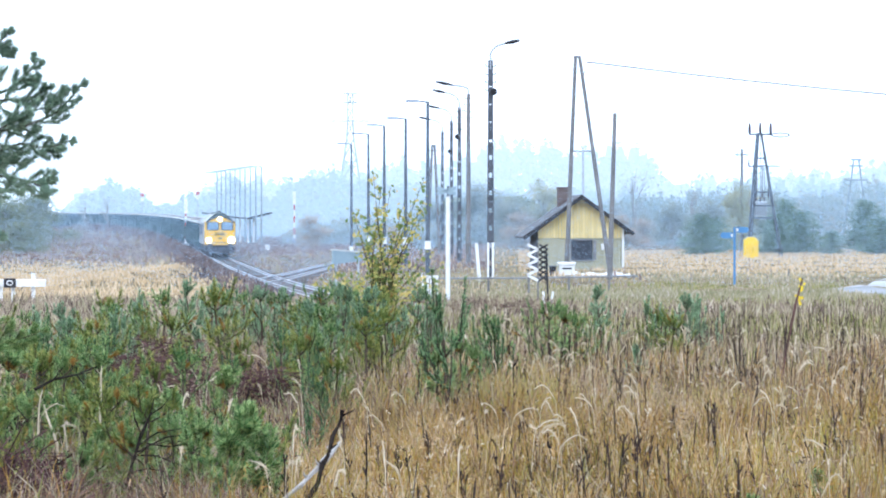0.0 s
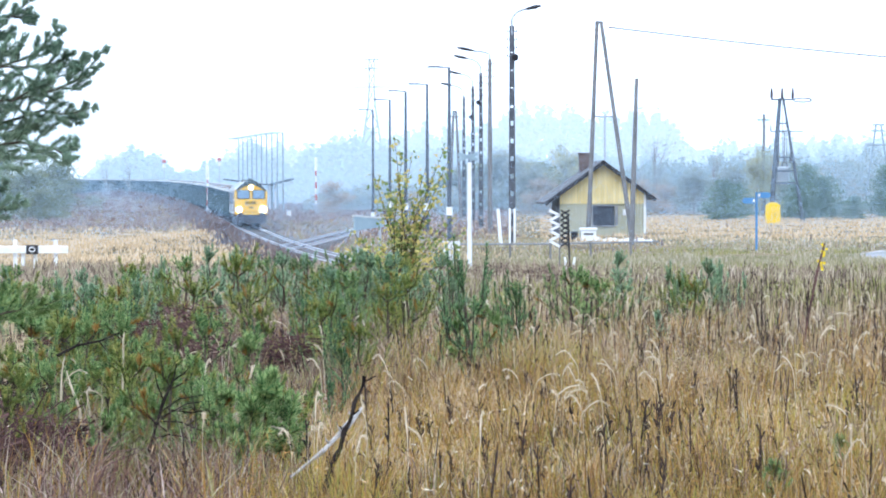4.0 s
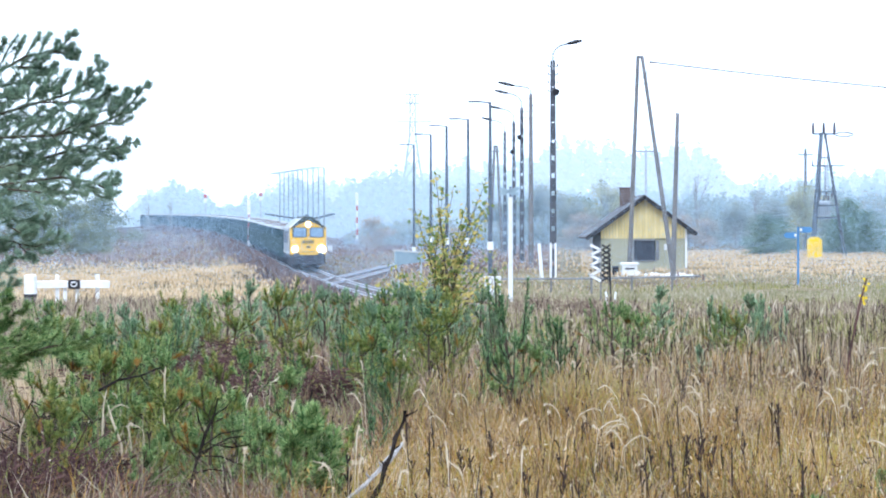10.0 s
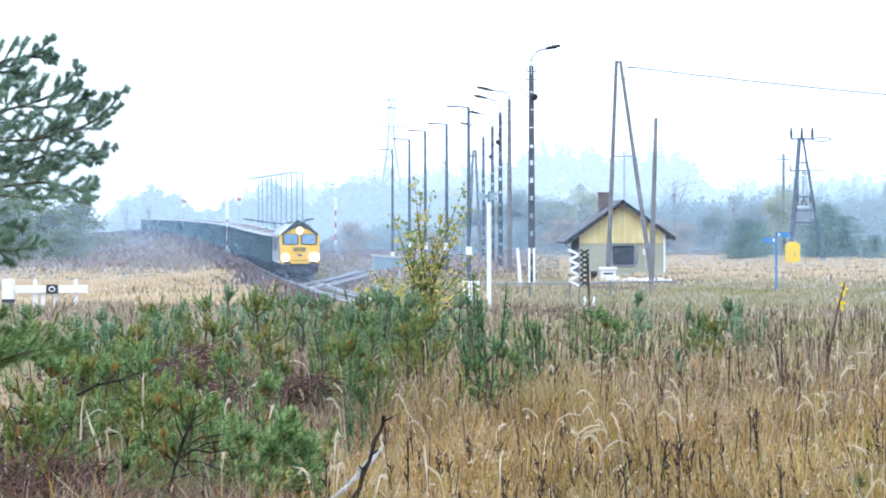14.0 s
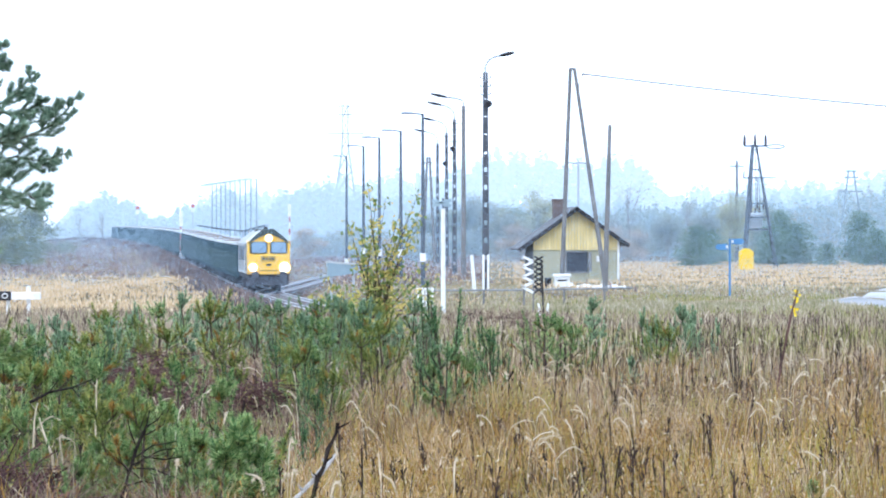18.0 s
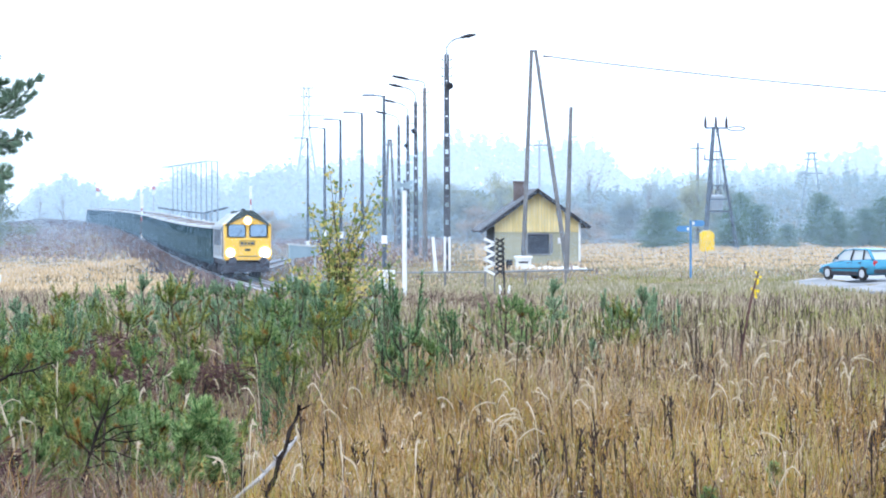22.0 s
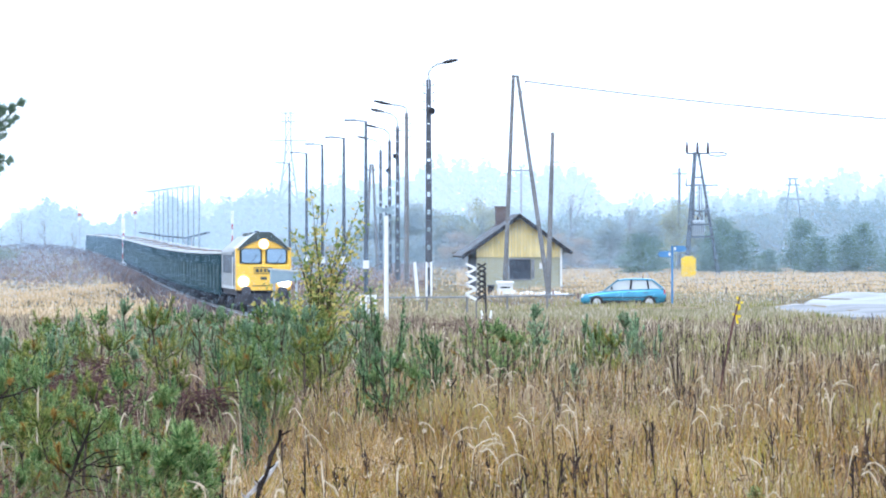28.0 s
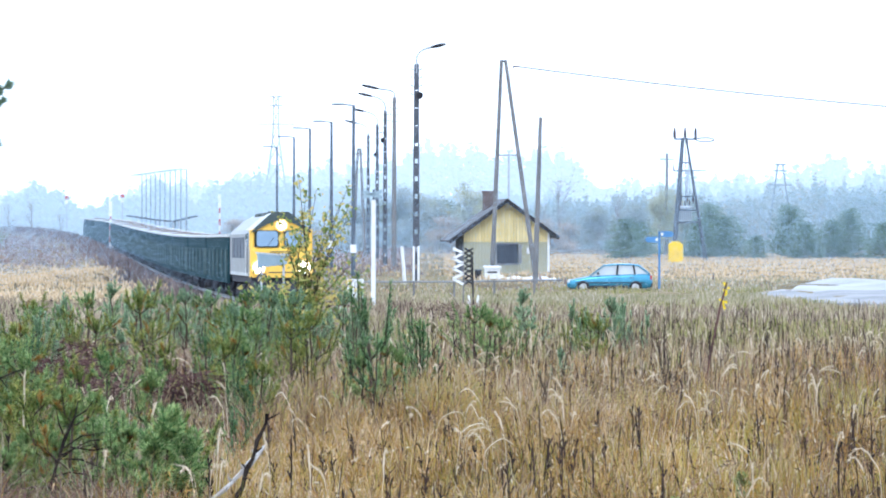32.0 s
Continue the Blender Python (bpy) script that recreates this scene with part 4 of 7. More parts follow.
def build_transformer():
    gx, gy = 25.87, 205.0
    z0 = hz(gx, gy) - 0.1
    o = thing("transformer_pole", "lattice A-shaped transformer pole with platform", "transformer pole", pose(gx, gy, z0), "utility poles")
    top = 10.16 - z0
    legs = []
    for s in (-1, 1):
        for q in (-0.35, 0.35):
            a, b = Vector((-0.95 if s < 0 else 1.75, q * 2.0, 0)), Vector((s * 0.14 - 0.05, q * 0.5, top))
            Geo().beam(a, b, 0.2 if s < 0 else 0.1, 0.18 if s < 0 else 0.1).ob("leg", "steel", o)
            legs.append((a, b))
    for u in (0.22, 0.42, 0.53, 0.68, 0.8, 0.9):
        for i, j in (((0, 2), (1, 3), (0, 1), (2, 3)) if u in (0.42, 0.53, 0.8) else ((0, 1), (2, 3))):
            Geo().beam(legs[i][0].lerp(legs[i][1], u), legs[j][0].lerp(legs[j][1], u), 0.09, 0.09).ob("brace", "steel", o)
    z = 3.25 - z0
    Geo().box((0.12, 0, z), (2.0, 1.4, 0.16), cut=0.02).ob("platform", "steel", o)
    t = Geo().box((0.0, -0.1, z + 0.75), (1.05, 0.75, 1.2), cut=0.06).ob("transformer", "pale", o, "pale blue-grey finned transformer tank")
    for i in range(6):
        Geo().box((-0.42 + i * 0.17, -0.52, z + 0.72), (0.05, 0.12, 1.0), cut=0.01).ob("fin", "steel", t)
    for i in range(3):
        Geo().tube([(-0.35 + i * 0.35, -0.1, z + 1.35), (-0.35 + i * 0.35, -0.1, z + 1.75)], [0.09, 0.05], 8).ob("bushing", "insul", t)
    zc = top - 0.1
    Geo().beam((-0.9, 0, zc), (0.95, 0, zc), 0.14, 0.14).ob("crossarm", "steel", o)
    for x in (-0.86, 0.0, 0.86):
        Geo().tube([(x, 0, zc), (x, 0, zc + 0.2), (x, 0, zc + 0.6), (x, 0, zc + 0.95)], [0.06, 0.13, 0.11, 0.06], 8).ob("insulator", "insul", o)
    Geo().beam((-0.5, 0, top * 0.74), (1.7, 0, top * 0.735), 0.08, 0.08).ob("switch_arm", "steel", o)
    zb = 5.34 - z0
    Geo().beam((-0.75, -0.2, zb), (1.05, -0.2, zb), 0.1, 0.1).ob("fuse_bar", "steel", o)
    for x in (-0.35, 0.15, 0.65):
        Geo().tube([(x, -0.22, zb - 0.04), (x, -0.22, zb - 0.15), (x, -0.22, zb - 0.38), (x, -0.22, zb - 0.5)], [0.04, 0.09, 0.07, 0.03], 8).ob("fuse_holder", "insul", o)
        Geo().tube([(x, -0.2, zb), (x, -0.15, zb + 2.2)], 0.035, 6).ob("fuse_rod", "insul" if x == 0.15 else "wire", o)
    Geo().beam((-0.95, 0, top * 0.735), (0.2, 0, top * 0.735), 0.09, 0.09).ob("switch_arm", "steel", o)
    Geo().tube([(-0.92, 0, top * 0.735), (-0.92, 0, top * 0.735 + 0.5)], [0.07, 0.04], 8).ob("insulator", "insul", o)
    loop = [(0.9 + 0.75 * (1 - math.cos(a)), 0, zc - 0.05 + 0.16 * math.sin(a)) for a in np.linspace(0, 2 * math.pi, 17)]
    Geo().tube(loop, 0.055, 5).ob("cable_loop", "wire", o)
    for i in range(3):
        Geo().tube([(-0.3 + i * 0.3, -0.4, z + 1.7), (-0.3 + i * 0.3, -0.4, z + 3.0), (-0.2 + i * 0.2, -0.2, zc)], 0.025, 5).ob("lead", "wire", o)


build_transformer()
p2 = thing("utility_pole", "plain utility pole behind the transformer", "utility pole", pose(28.55, 240.0, hz(28.55, 240.0) - 0.1), "utility poles")
Geo().tube([(0, 0, 0), (0, 0, 10.05 - hz(28.55, 240.0))], [0.18, 0.12], 8).ob("shaft", "wood", p2)
Geo().beam((-0.7, 0, 9.3), (0.7, 0, 9.3), 0.1, 0.1).ob("crossarm", "steel", p2)

p3 = thing("utility_pole", "thin pole with crossarm behind the hut", "utility pole", pose(11.71, 210.0, hz(11.71, 210.0) - 0.1), "utility poles")
Geo().tube([(0, 0, 0), (0, 0, 9.2)], [0.11, 0.08], 8).ob("shaft", "galv", p3)
Geo().beam((-0.9, 0, 8.9), (0.9, 0, 8.9), 0.08, 0.1).ob("crossarm", "wood", p3)


def lattice_tower(x, y, h, w, label, arms, mat="pale"):
    o = thing("lattice_tower", label, "pylon", pose(x, y, hz(x, y) - 0.2), "pylons")
    t = w * 0.16
    cs = [(-1, -1), (1, -1), (1, 1), (-1, 1)]
    hs = [0, 0.2, 0.38, 0.54, 0.68, 0.8, 0.9, 1.0]

    def corner(c, u):
        r = w / 2 + (t / 2 - w / 2) * min(1, u / 0.72) if u < 0.72 else t / 2
        return Vector((c[0] * r, c[1] * r, u * h))
    k = max(0.16, w * 0.035)
    for c in cs:
        for a, b in zip(hs, hs[1:]):
            Geo().beam(corner(c, a), corner(c, b), k, k).ob("leg", mat, o)
    for a, b in zip(hs, hs[1:]):
        for i in range(4):
            c, d = cs[i], cs[(i + 1) % 4]
            Geo().beam(corner(c, a), corner(d, b), k * 0.6, k * 0.6).ob("brace", mat, o)
            Geo().beam(corner(d, a), corner(c, b), k * 0.6, k * 0.6).ob("brace", mat, o)
    for u, r in arms:
        Geo().beam((-r, 0, u * h), (r, 0, u * h), k, k * 1.2).ob("crossarm", mat, o)


# the pylon fades by its pale steel colour
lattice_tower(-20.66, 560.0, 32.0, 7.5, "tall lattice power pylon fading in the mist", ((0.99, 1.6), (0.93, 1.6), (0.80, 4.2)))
mast = thing("portal_mast", "slim two-legged power mast over the far trees", "pylon", pose(44.06, 268.0, hz(44.06, 268.0) - 0.2, 0, 0, 0) @ Matrix.Diagonal((0.84, 0.84, 0.84, 1)), "pylons")
for s in (-1, 1):
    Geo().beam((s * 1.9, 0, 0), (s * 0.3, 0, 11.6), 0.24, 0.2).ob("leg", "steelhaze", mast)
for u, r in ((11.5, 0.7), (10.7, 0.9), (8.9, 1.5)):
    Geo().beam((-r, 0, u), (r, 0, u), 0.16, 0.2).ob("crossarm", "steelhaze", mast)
for u in (6.6, 4.2):
    Geo().beam((-0.3 - 1.6 * (1 - u / 11.6), 0, u), (0.3 + 1.6 * (1 - u / 11.6), 0, u), 0.1, 0.1).ob("brace", "steelhaze", mast)


def build_hut():
    """The small boarded hut: gable to the lane, low pitched roof, brick chimney."""
    y = 144.0
    x0, x1 = 5.28, 10.20
    cx, w = (x0 + x1) / 2 + 0.17, x1 - x0
    z0 = -0.25
    o = thing("wooden_hut", "small boarded hut, yellow gable above olive boards, dark open window", "hut", pose(cx, y, z0, 0, 0, 2.2))
    eave, ridge, depth = 2.51 - z0, 4.30 - z0, 6.2
    h = w / 2
    core = [(-h + 0.06, 0), (h - 0.06, 0), (h - 0.06, eave - 0.05), (0, ridge - 0.15), (-h + 0.06, eave - 0.05)]
    Geo().prism(core, 0.14, depth).ob("wall", "boardgreen", o)
    # window panel with frame, its dark colour standing in for the unlit inside
    wx, ww, wz0, wz1 = 7.97 - cx, 1.22, 0.66 - z0, 1.76 - z0
    split = 1.89 - z0
    n = 29
    for i in range(n):
        a = -h + i * w / n
        b = a + w / n - 0.022
        zt = eave + (ridge - eave) * (1 - abs((a + b) / 2) / h) - 0.06
        Geo().box(((a + b) / 2, 0.05, (split + zt) / 2), (b - a, 0.07 + 0.02 * (i % 2), zt - split), cut=0.008).ob("board", "boardyellow", o)
        if b < wx - ww / 2 - 0.1 or a > wx + ww / 2 + 0.45:
            Geo().box(((a + b) / 2, 0.06, split / 2 - 0.01), (b - a, 0.07 + 0.02 * (i % 2), split - 0.04), cut=0.008).ob("board", "boardgreen", o)
        else:
            Geo().box(((a + b) / 2, 0.06, wz0 / 2), (b - a, 0.07, wz0 - 0.02), cut=0.008).ob("board", "boardgreen", o)
    win = Geo().box((wx, 0.12, (wz0 + wz1) / 2), (ww, 0.06, wz1 - wz0)).ob("window", "hutglass", o, "window panel, dark as the unlit inside")
    for c, s in (((wx - ww / 2 - 0.04, 0.04, (wz0 + wz1) / 2), (0.08, 0.12, wz1 - wz0 + 0.12)), ((wx, 0.04, wz1 + 0.04), (ww, 0.12, 0.08)), ((wx, 0.03, wz0 - 0.04), (ww + 0.1, 0.16, 0.08))):
        Geo().box(c, s, cut=0.01).ob("window_frame", "concrete", win)
    Geo().box((wx + ww / 2 + 0.12, 0.05, (wz0 + wz1) / 2), (0.18, 0.07, wz1 - wz0), cut=0.01).ob("shutter", "concrete", o, "pale grey folded shutter")
    Geo().box((9.20 - cx, 0.0, 1.40 - z0), (0.26, 0.04, 0.34), cut=0.01).ob("notice", "white", o, "small white notice")
    Geo().box((h - 0.04, 0.0, eave / 2), (0.12, 0.1, eave), cut=0.01).ob("corner_board", "white", o, "white corner board")
    for s in (-1, 1):
        over = 0.94 if s < 0 else 0.6
        k = (ridge - eave) / h
        a, b = Vector((0, 0, ridge + 0.1)), Vector((s * (h + over), 0, ridge + 0.1 - k * (h + over) * 0.98))
        n2 = Vector((s * k, 0, 1)).normalized() * 0.13
        vs = [(p.x, yy, p.z) for yy in (-0.45, depth + 0.4) for p in (a, b, b - n2, a - n2)]
        Geo().add(vs, [(0, 1, 2, 3), (7, 6, 5, 4), (0, 4, 5, 1), (1, 5, 6, 2), (2, 6, 7, 3), (3, 7, 4, 0)]).ob("roof_slope", "rooftar", o, "dark felted roof slope")
        vs = [(p.x, yy, p.z) for yy in (-0.50, -0.452) for p in (a - n2 * 0.2, b - n2 * 0.2, b - n2 * 1.8, a - n2 * 1.8)]
        Geo().add(vs, [(0, 1, 2, 3), (7, 6, 5, 4), (0, 4, 5, 1), (1, 5, 6, 2), (2, 6, 7, 3), (3, 7, 4, 0)]).ob("bargeboard", "black", o)
    chx = -0.72
    c = Geo().box((chx, 4.0, ridge - 0.05), (0.62, 0.56, 1.1), cut=0.02).ob("chimney", "brick", o, "short sooty brick chimney")
    Geo().box((chx, 4.0, ridge + 0.53), (0.70, 0.66, 0.1), cut=0.02).ob("chimney_cap", "brick", c)
    # side boards in dark grey, the shade of this wall painted in
    for i in range(6):
        Geo().box((-h - 0.0, 0.5 + i * 0.98, eave / 2 - 0.02), (0.08, 0.94, eave - 0.2), cut=0.01).ob("side_board", "darkpole", o)


build_hut()


def build_crossing():
    # long pipe rail beside the lane
    y = 106.0
    x0, x1 = -0.29, 8.20
    o = thing("pipe_rail", "long weathered pipe rail with low supports beside the crossing", "railing")
    za, zb = 0.38, 0.48
    Geo().tube([(x0, y, za), ((x0 + x1) / 2, y, (za + zb) / 2 - 0.03), (x1, y + 0.3, zb)], 0.038, 8).ob("pipe", "concrete", o)
    for i in range(5):
        u = (i + 0.3) / 5
        x = x0 + (x1 - x0) * u
        z = za + (zb - za) * u
        g = hz(x, y) - 0.1
        Geo().tube([(x, y, g), (x, y, z)], 0.045, 8).ob("support", "wood", o)
    # white gate posts
    o = thing("white_fence", "short white painted fence of four posts", "fence", pose(0, 0, 0))
    yy = 104.0
    for u in (748, 757, 763, 773):
        x = (u - 784) / 4446.3 * yy
        g = hz(x, yy) - 0.1
        Geo().box((x, yy, (g + 0.47) / 2), (0.1, 0.1, 0.47 - g), cut=0.02).ob("post", "white", o)
    Geo().box(((-0.91 + -0.19) / 2, yy, 0.49), (-0.19 - -0.91, 0.12, 0.1), cut=0.02).ob("top_rail", "white", o)
    # barrier machine with white lumps of stone beside it
    bx, by = 6.5, 132.0
    o = thing("barrier_cabinet", "white crossing machine cabinet with sloping lid", "cabinet", pose(bx, by, hz(bx, by) - 0.05))
    Geo().box((0, 0, 0.3), (0.8, 0.6, 0.6), cut=0.04).ob("base", "white", o)
    Geo().box((0, 0, 0.66), (0.95, 0.7, 0.14), cut=0.04).ob("lid", "white", o)
    Geo().box((0.0, -0.31, 0.4), (0.5, 0.03, 0.08)).ob("slot", "dark", o)
    rnd = random.Random(4)
    me = []
    for k in range(3):
        g = Geo()
        for i in range(5):
            for j in range(8):
                a, b = math.pi * i / 4, 2 * math.pi * j / 8
                r = 0.5 + 0.12 * rnd.random()
                g.v.append((r * math.sin(a) * math.cos(b), r * math.sin(a) * math.sin(b), 0.7 * r * math.cos(a)))
                if i:
                    q = len(g.v) - 1
                    n = q - j
                    g.f.append((q - 8, n - 8 + (j + 1) % 8, n + (j + 1) % 8, q))
        ob = g.ob("painted_stone", "white")
        me.append(tagged(ob, "whitewashed boulder at the lane edge", "stone", "whitewashed stones"))
    for i in range(14):
        u = i / 13
        x, yq = 6.95 + u * 2.75 + rnd.uniform(-0.08, 0.08), 137.0 - 5.5 * u + rnd.uniform(-0.3, 0.3)
        s = rnd.uniform(0.4, 0.6) * (1 - 0.45 * u)
        m = pose(x, yq, hz(x, yq) + 0.16 * s, 0, 0, rnd.uniform(0, 360))
        ob = me[i] if i < 3 else copy_thing(me[i % 3], m)
        ob.matrix_world = m @ Matrix.Diagonal((s, s, s, 1))
    kx, ky = 5.85, 134.0
    o = thing("relay_box", "small dark relay box beside the white cabinet", "cabinet", pose(kx, ky, hz(kx, ky) - 0.05))
    Geo().box((0, 0, 0.28), (0.34, 0.34, 0.56), cut=0.04).ob("case", "black", o)
    Geo().box((0, 0, 0.58), (0.4, 0.4, 0.06), cut=0.02).ob("lid", "steel", o)
    sx, sy = 1.84, 126.0
    o = thing("white_stake", "leaning white painted stake", "stake", pose(sx, sy, hz(sx, sy) - 0.1))
    Geo().tube([(0.0, 0, 0), (-0.17, 0, 2.05)], [0.1, 0.08], 8).ob("shaft", "white", o)
    # tall white post carrying a sign seen edge on
    px, py = 0.19, 96.0
    g = hz(px, py) - 0.1
    o = thing("white_post", "slim tall white post with edge-on crossing sign", "sign post", pose(px, py, g))
    hgt = 3.72 - g
    Geo().tube([(0, 0, 0), (0, 0, hgt)], 0.085, 12).ob("post", "white", o)
    Geo().beam((-0.42, 0.3, hgt + 0.1), (0.3, -0.3, hgt + 0.32), 0.03, 0.14).ob("sign_arm", "panel", o)
    Geo().beam((-0.42, 0.3, hgt + 0.32), (0.3, -0.3, hgt + 0.1), 0.03, 0.14).ob("sign_arm", "panel", o)
    Geo().tube([(0, 0, hgt), (0, 0, hgt + 0.4)], 0.04, 8).ob("neck", "steel", o)


build_crossing()


def build_zigzag():
    """Two dark posts braced with zigzag flats and a white zigzag strip."""
    y = 86.0
    k = y / 4446.3
    gx = 3.31
    g = hz(gx, y) - 0.15
    o = thing("zigzag_frame", "rusty lattice frame with white zigzag slats by the crossing", "lattice frame", pose(gx, y, g))
    xs = ((952 - 955) * k, (968 - 955) * k)
    Geo().beam((xs[0], 0, 0), (xs[0], 0, 1.90 - g), 0.05, 0.05).ob("post", "wood", o)
    Geo().beam((xs[1] + 0.05, 0.1, 0), (xs[1] - 0.02, 0.1, 1.71 - g), 0.06, 0.06).ob("post", "black", o)
    zs = [(400 - v) * k + 2.6 - g for v in (433, 442, 451, 460, 469, 478, 487, 497)]
    for i in range(7):
        a, b = (0, 1) if i % 2 == 0 else (1, 0)
        Geo().beam((-0.42 + 0.36 * a, -0.04, zs[i]), (-0.42 + 0.36 * b, -0.04, zs[i + 1]), 0.03, 0.09).ob("white_slat", "white", o, "white slat")
        Geo().beam((-0.02 + 0.3 * b, 0.02, zs[i]), (-0.02 + 0.3 * a, 0.02, zs[i + 1]), 0.03, 0.06).ob("dark_slat", "black", o)
        Geo().beam((-0.02 + 0.3 * a, 0.05, zs[i]), (-0.02 + 0.3 * b, 0.05, zs[i + 1]), 0.03, 0.06).ob("dark_slat", "black", o)
    zb = -0.26 - g
    for s in (-1, 1):
        Geo().tube([(0.28 + s * 0.03, -0.1, zb), (0.28 + s * 0.12, -0.1, zb + 0.25), (0.28 + s * 0.17, -0.1, zb + 0.62)], [0.05, 0.06, 0.03], 8).ob("white_horn", "white", o, "curved white strip")


build_zigzag()


def build_board():
    """The blue-grey sheet on two posts beside the line."""
    y = 95.0
    a, b = Vector((-4.17, y - 0.12, 0)), Vector((-3.14, y + 1.2, 0))
    o = thing("wayside_board", "weathered blue-grey sheet on two posts beside the line", "board")
    z0, z1 = 1.14, 1.67
    d = (b - a).normalized()
    n = Vector((d.y, -d.x, 0)) * 0.04
    vs = [p + Vector((0, 0, z)) + s * n for s in (-1, 1) for p, z in ((a, z0), (b, z0 + 0.12), (b, z1 - 0.1), (a, z1))]
    Geo().add(vs, [(0, 1, 2, 3), (7, 6, 5, 4), (0, 4, 5, 1), (1, 5, 6, 2), (2, 6, 7, 3), (3, 7, 4, 0)]).ob("sheet", "panel", o)
    Geo().beam(a + Vector((-0.05, 0, z1 + 0.03)), b + Vector((0.05, 0, z1 - 0.08)), 0.12, 0.06).ob("top_bar", "rim", o)
    for p in (a.lerp(b, 0.12), a.lerp(b, 0.9)):
        Geo().beam((p.x, p.y + 0.07, hz(p.x, p.y) - 0.1), (p.x, p.y + 0.07, z1), 0.09, 0.09).ob("post", "galv", o)


build_board()


def build_barrier(x, y, h, label):
    g = hz(x, y) - 0.1
    o = thing("raised_barrier", label, "barrier", pose(x, y, g), "raised barriers")
    n = 8
    for i in range(n):
        za, zb = 0.8 + (h - 0.8) * i / n, 0.8 + (h - 0.8) * (i + 1) / n
        r = 0.13 - 0.05 * i / n
        Geo().tube([(0, 0, za), (0, 0, zb)], [r, r - 0.006], 8).ob("arm_band", "white" if i % 2 == 0 or i > 5 else "red", o)
    Geo().box((0.0, 0.1, 0.5), (0.6, 0.7, 1.0), cut=0.06).ob("machine", "galv", o)
    Geo().box((0.0, -0.1, h - 0.7), (0.36, 0.05, 1.5), cut=0.03).ob("end_board", "white", o, "white end board")
    return o


build_barrier(-25.58, 250.0, 5.4, "raised red and white crossing barrier beside the line")
build_barrier(-16.86, 285.0, 6.3, "raised red and white crossing barrier across the siding")


def build_road_signal(x, y, top):
    g = hz(x, y) - 0.1
    o = thing("crossing_signal", "small crossing signal with red head and white plate", "signal", pose(x, y, g), "crossing signals")
    h = top - g
    Geo().tube([(0, 0, 0), (0, 0, h)], 0.07, 8).ob("post", "galv", o)
    Geo().box((0, -0.1, h - 0.15), (0.5, 0.14, 0.45), cut=0.08).ob("head", "red", o)
    Geo().box((0, -0.12, h - 0.75), (0.42, 0.05, 0.55), cut=0.03).ob("plate", "white", o)


build_road_signal(-39.48, 330.0, 6.83)
build_road_signal(-32.21, 330.0, 7.05)


def build_canopy():
    """The butterfly roof of the old platform on white columns."""
    y = 300.0
    o = thing("platform_canopy", "low butterfly platform roof on white columns", "canopy")
    pts = [(-28.81, 4.22), (-26.04, 3.81), (-23.48, 3.54), (-20.71, 4.22)]
    for (xa, za), (xb, zb) in zip(pts, pts[1:]):
        vs = [(x, yy, z + dz) for yy in (y, y + 5) for x, z, dz in ((xa, za, 0), (xb, zb, 0), (xb, zb, -0.16), (xa, za, -0.16))]
        Geo().add(vs, [(0, 1, 2, 3), (7, 6, 5, 4), (0, 4, 5, 1), (1, 5, 6, 2), (2, 6, 7, 3), (3, 7, 4, 0)]).ob("roof_slab", "black", o)
    for u in (378, 412, 425, 439, 449, 462):
        x = (u - 784) / 4446.3 * (y + 2)
        Geo().tube([(x, y + 2, hz(x, y + 2) - 0.1), (x, y + 2, 3.68)], 0.11, 8).ob("column", "white", o)
    bx = -16.79
    o = thing("relay_box", "small white relay box beside the siding", "cabinet", pose(bx, 240.0, hz(bx, 240.0) - 0.05))
    Geo().box((0, 0, 0.35), (0.45, 0.4, 0.7), cut=0.04).ob("case", "white", o)
    Geo().box((0, 0, 0.73), (0.52, 0.46, 0.08), cut=0.02).ob("lid", "galv", o)


build_canopy()


def build_right_things():
    y = 119.0
    x = 13.81
    g = hz(x, y) - 0.1
    o = thing("direction_sign", "blue signpost with two blank blue arrow boards", "sign post", pose(x, y, g))
    h = 2.55 - g
    Geo().tube([(0, 0, 0), (0, 0, h)], 0.055, 10).ob("post", "blue", o)
    for s, z in ((-1, 2.15 - g), (1, 2.41 - g)):
        a = [(0.08 * s, -0.14), (0.58 * s, -0.14), (0.7 * s, 0), (0.58 * s, 0.14), (0.08 * s, 0.14)]
        Geo().prism([(px, z + pz) for px, pz in (a if s > 0 else a[::-1])], -0.02, 0.02).ob("arrow_board", "blue", o)
        Geo().box((0.13 * s, -0.03, z), (0.1, 0.03, 0.14)).ob("white_mark", "white", o)
    y = 196.0
    x = 24.02
    g = hz(x, y)
    zt, zb = 1.72, -0.00
    o = thing("gas_cabinet", "bright yellow gas cabinet with peaked lid on a plinth", "cabinet", pose(x, y, g - 0.1))
    Geo().box((0, 0, (zb - g) / 2 + 0.05), (0.9, 0.5, zb - g + 0.1)).ob("plinth", "concrete", o)
    hh = zt - zb
    Geo().prism([(-0.55, 0), (0.55, 0), (0.55, hh * 0.86), (0.2, hh), (-0.2, hh), (-0.55, hh * 0.86)], -0.3, 0.3).ob("case", "boxyellow", o)
    o.children[-1].location.z = zb - g + 0.1
    d = Geo().box((0.0, -0.31, hh * 0.43), (0.9, 0.03, hh * 0.7), cut=0.01).ob("door", "boxyellow", o)
    d.location.z = zb - g + 0.1
    hd = Geo().box((0.12, -0.34, hh * 0.45), (0.05, 0.04, 0.2), cut=0.01).ob("handle", "black", d)


build_right_things()


